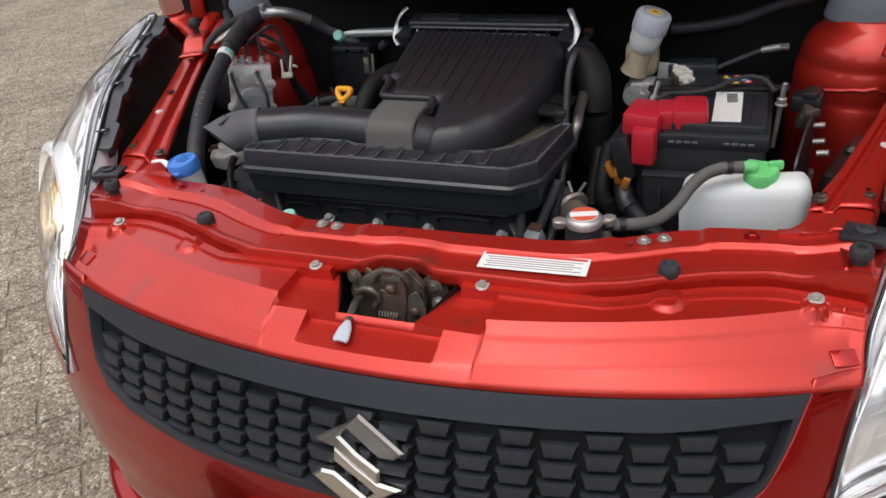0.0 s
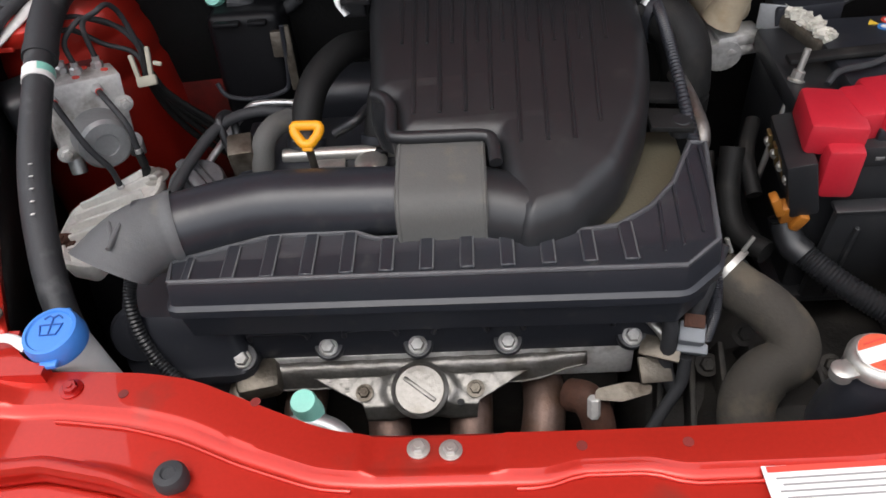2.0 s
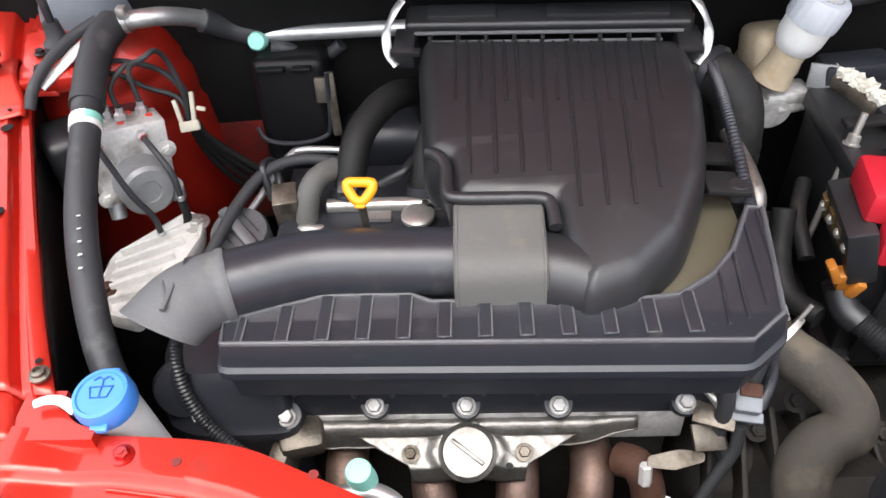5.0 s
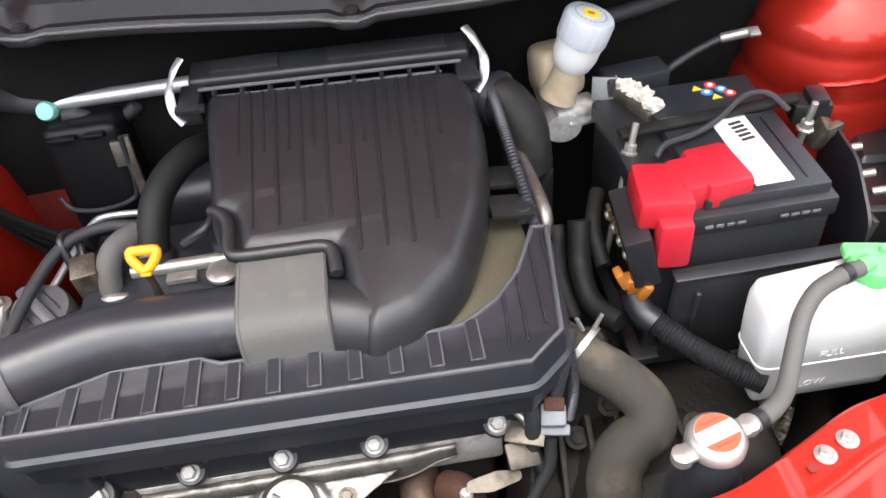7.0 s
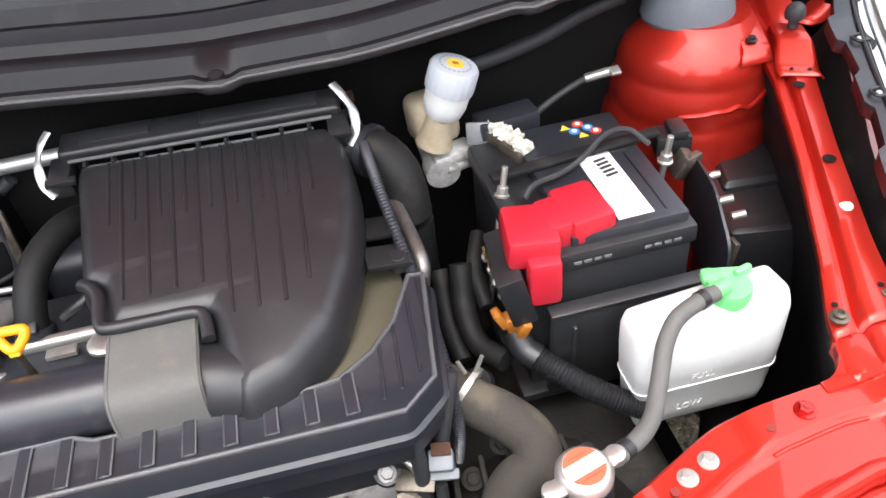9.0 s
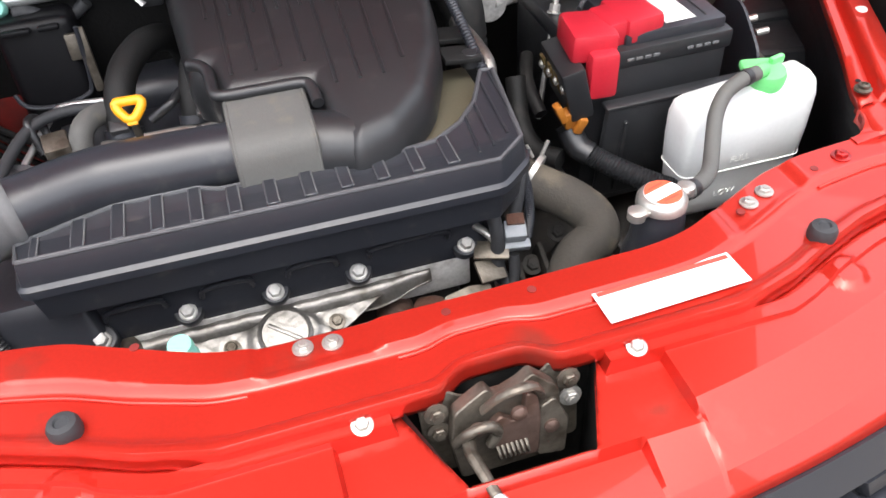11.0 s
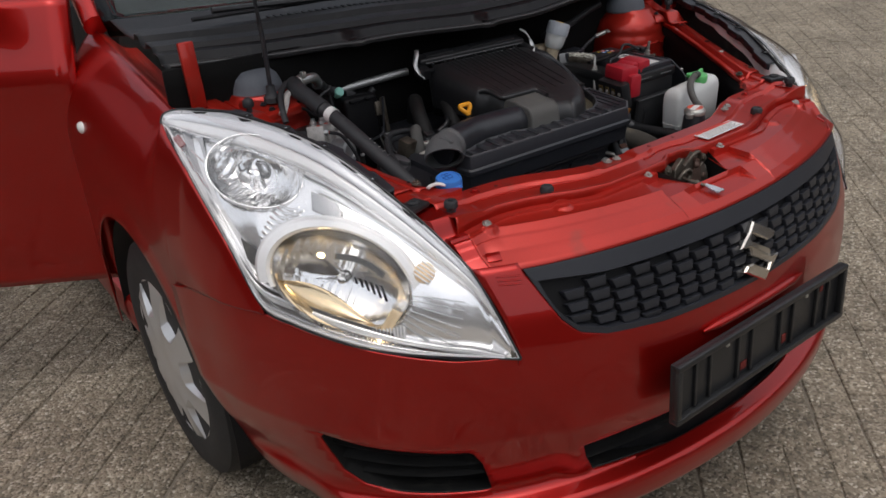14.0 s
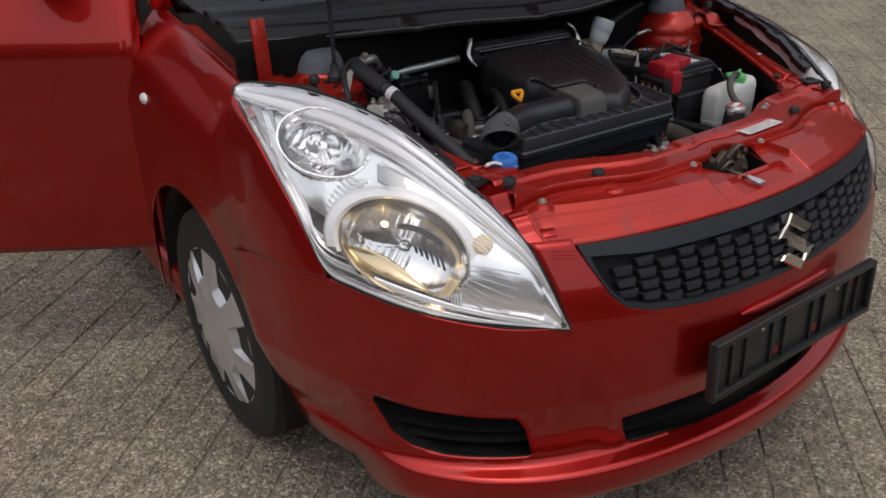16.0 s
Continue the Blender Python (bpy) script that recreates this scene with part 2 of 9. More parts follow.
def paver_material():
    """Pebbles of many shades set in grey-brown concrete."""
    m = bpy.data.materials.new("exposed_aggregate_paver")
    m.use_nodes = True
    nodes, links = m.node_tree.nodes, m.node_tree.links
    bsdf = nodes["Principled BSDF"]
    geo = nodes.new("ShaderNodeNewGeometry")
    info = nodes.new("ShaderNodeObjectInfo")

    def link_noise(scale, detail):
        n = nodes.new("ShaderNodeTexNoise")
        n.inputs["Scale"].default_value, n.inputs["Detail"].default_value = scale, detail
        links.new(geo.outputs["Position"], n.inputs["Vector"])
        return n
    warp = link_noise(90, 2)
    add = nodes.new("ShaderNodeMix")
    add.data_type, add.blend_type = "RGBA", "ADD"
    add.inputs[0].default_value = 0.006
    links.new(geo.outputs["Position"], add.inputs[6])
    links.new(warp.outputs["Color"], add.inputs[7])
    vor = nodes.new("ShaderNodeTexVoronoi")
    vor.inputs["Scale"].default_value = 150.0
    links.new(add.outputs[2], vor.inputs["Vector"])
    sep = nodes.new("ShaderNodeSeparateColor")
    links.new(vor.outputs["Color"], sep.inputs[0])
    ramp = nodes.new("ShaderNodeValToRGB")
    stops = [(0.0, (0.125, 0.102, 0.073)), (0.30, (0.218, 0.180, 0.131)), (0.62, (0.290, 0.243, 0.178)), (0.88, (0.38, 0.322, 0.244)), (1.0, (0.56, 0.50, 0.41))]
    el = ramp.color_ramp.elements
    while len(el) < len(stops):
        el.new(0.5)
    for e_, (p, c) in zip(el, stops):
        e_.position, e_.color = p, (*c, 1)
    links.new(sep.outputs[0], ramp.inputs[0])
    big = link_noise(2.2, 5)
    mid = link_noise(22, 4)
    total = nodes.new("ShaderNodeMath")
    total.operation = "ADD"
    links.new(big.outputs["Fac"], total.inputs[0])
    links.new(mid.outputs["Fac"], total.inputs[1])
    rnd = nodes.new("ShaderNodeMath")
    rnd.operation = "ADD"
    links.new(geo.outputs["Random Per Island"], rnd.inputs[0])
    links.new(info.outputs["Random"], rnd.inputs[1])
    frac = nodes.new("ShaderNodeMath")
    frac.operation = "FRACT"
    links.new(rnd.outputs[0], frac.inputs[0])
    tone = nodes.new("ShaderNodeMath")
    tone.operation = "MULTIPLY_ADD"
    links.new(frac.outputs[0], tone.inputs[0])
    tone.inputs[1].default_value = 0.16
    links.new(total.outputs[0], tone.inputs[2])
    rng = nodes.new("ShaderNodeMapRange")
    rng.inputs[1].default_value, rng.inputs[2].default_value, rng.inputs[3].default_value, rng.inputs[4].default_value = 0.75, 1.45, 0.60, 1.36
    links.new(tone.outputs[0], rng.inputs[0])
    mul = nodes.new("ShaderNodeVectorMath")
    mul.operation = "SCALE"
    links.new(ramp.outputs[0], mul.inputs[0])
    links.new(rng.outputs[0], mul.inputs["Scale"])
    links.new(mul.outputs[0], bsdf.inputs["Base Color"])
    bsdf.inputs["Roughness"].default_value = 0.85
    bump = nodes.new("ShaderNodeBump")
    bump.inputs["Strength"].default_value, bump.inputs["Distance"].default_value = 0.9, 0.004
    inv = nodes.new("ShaderNodeMath")
    inv.operation = "SUBTRACT"
    inv.inputs[0].default_value = 1.0
    links.new(vor.outputs["Distance"], inv.inputs[1])
    links.new(inv.outputs[0], bump.inputs["Height"])
    links.new(bump.outputs[0], bsdf.inputs["Normal"])
    return m


PAVER = paver_material()
# finish of the unseen walls added round the scene
WALL = mat("added_dark_wall", (0.10, 0.075, 0.06), 0.9, 0, 0.3, 0.8, 9, 0.4, 40)
JOINT = mat("sand_filled_joint", (0.20, 0.170, 0.132), 0.95, 0, 0.3, 5, 150, 0.6, 250)


def glass(name, tint=(1, 1, 1), rough=0.0, ior=1.45):
    m = bpy.data.materials.new(name)
    m.use_nodes = True
    b = m.node_tree.nodes["Principled BSDF"]
    b.inputs["Base Color"].default_value = (*tint, 1)
    b.inputs["Transmission Weight"].default_value = 1.0
    b.inputs["Roughness"].default_value = rough
    b.inputs["IOR"].default_value = ior
    return m


CLEAR = glass("clear_lamp_lens", (0.99, 0.992, 0.995), 0.0, 1.42)
SCREEN = glass("windscreen_glass", (0.78, 0.86, 0.84), 0.0, 1.3)


# ---- mesh helpers ----
from mathutils.geometry import tessellate_polygon


def finish(bm, name, material, angle=38):
    bmesh.ops.recalc_face_normals(bm, faces=bm.faces)
    me = bpy.data.meshes.new(name)
    bm.to_mesh(me)
    bm.free()
    me.polygons.foreach_set("use_smooth", [True] * len(me.polygons))
    me.set_sharp_from_angle(angle=radians(angle))
    me.materials.append(material)
    return me


def part(name, bm, material, parent, label="", solid=0.0, angle=38):
    ob = new(name, finish(bm, name, material, angle))
    ob.parent = parent
    if parent is not None:
        ob.matrix_parent_inverse = parent.matrix_world.inverted() if parent.type != "EMPTY" else Matrix.Translation(parent.location).inverted()
    if solid:
        mod = ob.modifiers.new("thickness", "SOLIDIFY")
        mod.thickness, mod.offset = abs(solid), (-1 if solid > 0 else 1)
    if label:
        tagged(ob, label)
    return ob


def thing(name, at, label, category, group="", kind=""):
    ob = new(name)
    ob.location = at
    ob.empty_display_size = 0.02
    return tagged(ob, label, category, group, kind)


def mesh():
    return bmesh.new()


def box(bm, size, m=Matrix(), bevel=0.0, seg=2, taper=1.0):
    r = bmesh.ops.create_cube(bm, size=1.0, matrix=m @ Matrix.Diagonal((*size, 1)))
    vs = r["verts"]
    if taper != 1.0:
        inv = m.inverted()
        for v in vs:
            p = inv @ v.co
            if p.z > 0:
                v.co = m @ Vector((p.x * taper, p.y * taper, p.z))
    if bevel:
        es = list({e for v in vs for e in v.link_edges})
        bmesh.ops.bevel(bm, geom=es, offset=bevel, segments=seg, affect="EDGES", profile=0.5)
    return bm


def at(x, y, z, rx=0, ry=0, rz=0):
    return pose(x, y, z, rx, ry, rz)


def lathe(bm, profile, m=Matrix(), seg=28):
    rings = []
    for r, z in profile:
        if r <= 1e-6:
            rings.append([bm.verts.new(m @ Vector((0, 0, z)))])
        else:
            rings.append([bm.verts.new(m @ Vector((r * math.cos(k * math.tau / seg), r * math.sin(k * math.tau / seg), z))) for k in range(seg)])
    for a, b in zip(rings, rings[1:]):
        for k in range(seg):
            q = [a[k % len(a)], a[(k + 1) % len(a)], b[(k + 1) % len(b)], b[k % len(b)]]
            q = list(dict.fromkeys(q))
            if len(q) > 2:
                bm.faces.new(q)
    for ring, end in ((rings[0], profile[0]), (rings[-1], profile[-1])):
        if len(ring) > 2:
            bm.faces.new(ring)
    return bm


def aim(p, q):
    """A matrix whose z axis runs from p to q."""
    d = Vector(q) - Vector(p)
    return Matrix.Translation(Vector(p)) @ d.to_track_quat("Z", "Y").to_matrix().to_4x4()


def rod(bm, p, q, r, seg=16, r2=None):
    length = (Vector(q) - Vector(p)).length
    e = min(0.15 * r, 0.1 * length)
    return lathe(bm, [(r - e, 0), (r, e), (r2 or r, length - e), ((r2 or r) - e, length)], aim(p, q), seg)


def curve_points(pts, n=8):
    pts = [Vector(p) for p in pts]
    ext = [2 * pts[0] - pts[1], *pts, 2 * pts[-1] - pts[-2]]
    out = []
    for k in range(1, len(ext) - 2):
        a, b, c, d = ext[k - 1:k + 3]
        for j in range(n):
            t = j / n
            out.append(0.5 * ((2 * b) + (c - a) * t + (2 * a - 5 * b + 4 * c - d) * t * t + (3 * b - a - 3 * c + d) * t ** 3))
    out.append(pts[-1])
    return out


def tube(bm, pts, r, n=8, seg=14, ridge=0.0, pitch=2, flat=1.0):
    """A hose through the points; r is a number or a function of the way along (0 to 1); ridge: corrugation."""
    line = curve_points(pts, n) if n > 1 else [Vector(p) for p in pts]
    up = Vector((0, 0, 1))
    rings = []
    for k, p in enumerate(line):
        d = (line[min(k + 1, len(line) - 1)] - line[max(k - 1, 0)]).normalized()
        side = d.cross(up)
        if side.length < 0.05:
            side = d.cross(Vector((0, 1, 0)))
        side.normalize()
        top = side.cross(d)
        rad = r(k / (len(line) - 1)) if callable(r) else r
        if ridge and (k // pitch) % 2:
            rad -= ridge
        rings.append([bm.verts.new(p + rad * (side * math.cos(a) + top * math.sin(a) * flat)) for a in (j * math.tau / seg for j in range(seg))])
    for a, b in zip(rings, rings[1:]):
        for j in range(seg):
            bm.faces.new((a[j], a[(j + 1) % seg], b[(j + 1) % seg], b[j]))
    bm.faces.new(rings[0])
    bm.faces.new(rings[-1])
    return bm


def inset_poly(pts, d):
    n, out = len(pts), []
    area = sum(pts[k][0] * pts[(k + 1) % n][1] - pts[(k + 1) % n][0] * pts[k][1] for k in range(n))
    s = 1 if area > 0 else -1
    for k in range(n):
        p, q, r = Vector(pts[k - 1]), Vector(pts[k]), Vector(pts[(k + 1) % n])
        a, b = (q - p).normalized(), (r - q).normalized()
        na, nb = Vector((-a.y, a.x)) * s, Vector((-b.y, b.x)) * s
        v = (na + nb)
        v = v / max(0.35, v.length_squared) * 2
        out.append(q + v * d)
    return out


class Rounded(list):
    """An outline with rounded corners, which keeps its sharp corners for insets."""
    corners, radius, steps = (), 0.0, 0


def prism(bm, pts, levels, m=Matrix()):
    """A closed outline stacked in levels of (height, inset); height may be a function of (x, y)."""
    rings = []
    for h, d in levels:
        if isinstance(pts, Rounded):
            ring = round_poly(inset_poly(pts.corners, d), max(pts.radius - d, 0.0015), pts.steps)
        else:
            ring = inset_poly(pts, d) if d else [Vector(p) for p in pts]
        rings.append([bm.verts.new(m @ Vector((p[0], p[1], h(p[0], p[1]) if callable(h) else h))) for p in ring])
    n = len(pts)
    for a, b in zip(rings, rings[1:]):
        for k in range(n):
            bm.faces.new((a[k], a[(k + 1) % n], b[(k + 1) % n], b[k]))
    for ring in (rings[0], rings[-1]):
        for tri in tessellate_polygon([[v.co for v in ring]]):
            q = [ring[k] if isinstance(k, int) else ring[0] for k in tri]
            if len(set(q)) == 3:
                bm.faces.new(q)
    return bm


def round_poly(pts, r, n=4):
    """Rounds the corners of an outline."""
    out, c = Rounded(), len(pts)
    out.corners, out.radius, out.steps = list(pts), r, n
    for k in range(c):
        p, q, s = Vector(pts[k - 1]), Vector(pts[k]), Vector(pts[(k + 1) % c])
        a, b = (p - q), (s - q)
        d = min(r, 0.45 * a.length, 0.45 * b.length)
        u, v = q + a.normalized() * d, q + b.normalized() * d
        for j in range(n + 1):
            t = j / n
            out.append((1 - t) ** 2 * u + 2 * t * (1 - t) * q + t * t * v)
    return out


def sheet(bm, f, nu, nv, flip=False):
    grid = [[bm.verts.new(f(i / nu, j / nv)) for j in range(nv + 1)] for i in range(nu + 1)]
    for i in range(nu):
        for j in range(nv):
            q = (grid[i][j], grid[i + 1][j], grid[i + 1][j + 1], grid[i][j + 1])
            if len({tuple(round(c, 6) for c in v.co) for v in q}) > 2:
                bm.faces.new(q[::-1] if flip else q)
    return bm


def lerp(pairs, t):
    """Straight lines through (t, value) pairs."""
    if t <= pairs[0][0]:
        return pairs[0][1]
    for (a, p), (b, q) in zip(pairs, pairs[1:]):
        if t <= b:
            return p + (q - p) * (t - a) / (b - a)
    return pairs[-1][1]


def smooth(t):
    t = min(1, max(0, t))
    return t * t * (3 - 2 * t)


def bolt(name, p, axis, r, parent, material=None, label="", head=0.6):
    """A hexagon-headed bolt with a washer, its foot at p."""
    bm = mesh()
    m = aim(p, Vector(p) + Vector(axis))
    lathe(bm, [(r * 1.55, 0), (r * 1.55, r * 0.22), (r * 1.1, r * 0.3)], m, 20)
    lathe(bm, [(r * 0.98, r * 0.2), (r, r * 0.3), (r, r * head + r * 0.2), (r * 0.85, r * head + r * 0.35)], m, 6)
    lathe(bm, [(r * 0.45, r * head + r * 0.3), (r * 0.42, r * head + r * 0.5)], m, 12)
    return part(name, bm, material or STEEL, parent, label, angle=30)


# ---- ground ----
ROW_TURN = radians(43.7)


def build_ground():
    bm = mesh()
    box(bm, (400, 400, 0.3), at(0, 0, -0.1555))
    ground = part("ground", bm, JOINT, None)
    tagged(ground, "sandy bedding under the brick paving", "ground", kind="structure")
    pav = thing("pavement", (0, 0, 0), "grey-brown exposed-aggregate concrete pavers laid in running bond", "pavement", kind="structure")
    c, s = math.cos(ROW_TURN), math.sin(ROW_TURN)
    length, width, gap, e = 0.205, 0.102, 0.003, 0.003
    rnd = random.Random(4)
    bm = mesh()
    lx, ly = (length - gap) / 2, (width - gap) / 2
    prism(bm, [(-lx, -ly), (lx, -ly), (lx, ly), (-lx, ly)], [(-0.03, 0), (-e, 0), (0, e)])
    shared = finish(bm, "paver", PAVER, 20)
    near, verts, faces = 0, [], []
    base = [(-lx, -ly, -0.03), (lx, -ly, -0.03), (lx, ly, -0.03), (-lx, ly, -0.03), (-lx, -ly, -e), (lx, -ly, -e), (lx, ly, -e), (-lx, ly, -e),
            (-lx + e, -ly + e, 0), (lx - e, -ly + e, 0), (lx - e, ly - e, 0), (-lx + e, ly - e, 0)]
    quads = [(0, 1, 5, 4), (1, 2, 6, 5), (2, 3, 7, 6), (3, 0, 4, 7), (4, 5, 9, 8), (5, 6, 10, 9), (6, 7, 11, 10), (7, 4, 8, 11), (8, 9, 10, 11)]
    pieces = []
    for j in range(-95, 96):
        for i in range(-48, 49):
            a, b = (i + 0.5 * (j % 2)) * length + rnd.uniform(-0.004, 0.004), (j + 0.27) * width + 0.004 * math.sin(i * 1.7 + j * 0.9) * math.sin(j * 2.3)
            x, y = a * c - b * s, a * s + b * c
            if not (-5.5 < x < 7.5 and -4 < y < 8):
                continue
            h, tilt = rnd.uniform(-0.002, 0.0005), rnd.uniform(-0.5, 0.5)
            close = (0.0 < x < 1.5 and -0.6 < y < 0.75) or (-1.7 < x < -0.7 and 0.85 < y < 2.0)
            if close and near < 300:
                near += 1
                pieces.append((x, y, h, tilt))
                continue
            n = len(verts)
            for px, py, pz in base:
                verts.append((x + px * c - py * s, y + px * s + py * c, pz + h + px * tilt * 0.012))
            faces += [tuple(n + k for k in q) for q in quads]
    me = bpy.data.meshes.new("paver_field")
    me.from_pydata(verts, [], faces)
    me.materials.append(PAVER)
    rest = new("paver_field", me)
    rest.parent = pav
    tagged(rest, "field of more distant pavers", kind="stuff")
    for x, y, h, tilt in pieces:
        ob = new("paver", shared)
        ob.parent = pav
        ob.matrix_basis = pose(x, y, h, 0, tilt * 0.7, math.degrees(ROW_TURN))


build_ground()


def build_unseen_walls():
    """Added plain walls, out of view, that darken the horizon in light and reflections."""
    plan = [("wall_north", 0, 19, 34, 0.3, 6.5), ("wall_west", -15, 3, 0.3, 31.7, 6.5), ("wall_east", 15, 3, 0.3, 31.7, 6.5),
            ("wall_south_1", -7.4, -12, 4.6, 0.3, 7), ("wall_south_2", 4.9, -12, 3.4, 0.3, 7), ("wall_south_3", 9.2, -12, 1.8, 0.3, 7),
            ("wall_south_4", -12.4, -12.4, 5.0, 0.3, 3.6), ("wall_south_5", -1.0, -12.4, 8.0, 0.3, 3.6), ("wall_south_6", 7.5, -12.4, 1.6, 0.3, 3.6), ("wall_south_7", 12.7, -12.4, 4.6, 0.3, 3.6)]
    for name, x, y, w, d, h in plan:
        wall = part(name, box(mesh(), (w, d, h), at(x, y, h / 2 - 0.01)), WALL, None)
        tagged(wall, "added plain dark wall, out of view", "wall", kind="structure")


build_unseen_walls()

# ---- car: outer skin ----
NOSE = [(0.16, 0.140), (0.185, 0.098), (0.203, 0.071), (0.225, 0.057), (0.25, 0.053), (0.272, 0.053), (0.283, 0.060), (0.289, 0.090), (0.30, 0.094), (0.33, 0.083), (0.38, 0.068), (0.44, 0.055),
        (0.50, 0.057), (0.55, 0.062), (0.60, 0.070), (0.653, 0.088), (0.727, 0.125), (0.745, 0.137)]


def nose_y(x, z):
    """How far back the front of the car lies at a place across and up it."""
    x = abs(x)
    y = sum(lerp(NOSE, z + d) for d in (-0.004, -0.002, 0, 0.002, 0.004)) / 5
    # the flank of the bumper steps back behind a crease under the headlamp
    edge = lerp([(0.28, 0.372), (0.40, 0.415), (0.60, 0.489)], z)
    y += 0.013 * smooth((0.600 - z) / 0.20) * smooth((z - 0.288) / 0.03) * smooth((x - edge + 0.02) / 0.045)
    return y + 0.38 * x * x + 1.15 * x ** 7


def on_nose(x, z, out=0.0):
    n = Vector((-(nose_y(x + 0.002, z) - nose_y(x - 0.002, z)) / 0.004, 1, -(nose_y(x, z + 0.002) - nose_y(x, z - 0.002)) / 0.004)).normalized()
    p = Vector((x, nose_y(x, z), z)) - n * out
    return Vector((tuck(side_x(p.x, p.y), z), p.y, p.z))


def side_x(x, y):
    """The car's left flank stands a little nearer to the middle than its right one."""
    return x - (0.024 + 0.028 * smooth((y - 0.30) / 0.25)) * smooth((x - 0.42) / 0.09) if x > 0 else x


def tuck(x, z):
    """The lower corners of the bumper draw in under the car."""
    return x * (1 - (0.822 - lerp(TUCK, z)) / 0.822 * smooth((abs(x) - 0.69) / 0.11))


WING_LOW = [(0.476, 0.656), (0.585, 0.656), (0.66, 0.641), (0.76, 0.612)]
TUCK = [(0.15, 0.725), (0.20, 0.750), (0.25, 0.769), (0.30, 0.783), (0.36, 0.802), (0.44, 0.822), (1.0, 0.822)]


def grille_low(x):
    return lerp([(0, 0.592), (0.23, 0.594), (0.339, 0.604), (0.385, 0.618), (0.41, 0.645), (0.43, 0.69), (0.445, 0.727)], abs(x))


def bumper_top_z(x):
    """The upper edge of the bumper skin under grille and headlamp."""
    a = abs(x)
    if a < 0.446:
        return grille_low(a)
    if a < 0.487:
        return 0.736
    return lerp([(0.487, 0.600), (0.572, 0.603), (0.665, 0.618), (0.718, 0.633), (0.764, 0.650), (0.83, 0.642)], a)


ARCH_Y, ARCH_Z, ARCH_R = 1.02, 0.28, 0.36
LOW_GRILLE = [(-0.385, 0.392), (-0.28, 0.398), (0, 0.40), (0.28, 0.398), (0.385, 0.392), (0.367, 0.345), (0.338, 0.295), (0.17, 0.287), (-0.17, 0.287), (-0.338, 0.295), (-0.367, 0.345)]
FOG = [(0.742, 0.437), (0.687, 0.426), (0.635, 0.424), (0.553, 0.420), (0.533, 0.386), (0.505, 0.302), (0.564, 0.303), (0.642, 0.304), (0.684, 0.314), (0.711, 0.342), (0.728, 0.386)]


def inside(x, z, poly):
    hit, n = False, len(poly)
    for k in range(n):
        (x1, z1), (x2, z2) = poly[k], poly[(k + 1) % n]
        if (z1 > z) != (z2 > z) and x < (x2 - x1) * (z - z1) / (z2 - z1) + x1:
            hit = not hit
    return hit


car = thing("car", (0, 0.1, 0), "red hatchback parked with bonnet up and front door open", "car")


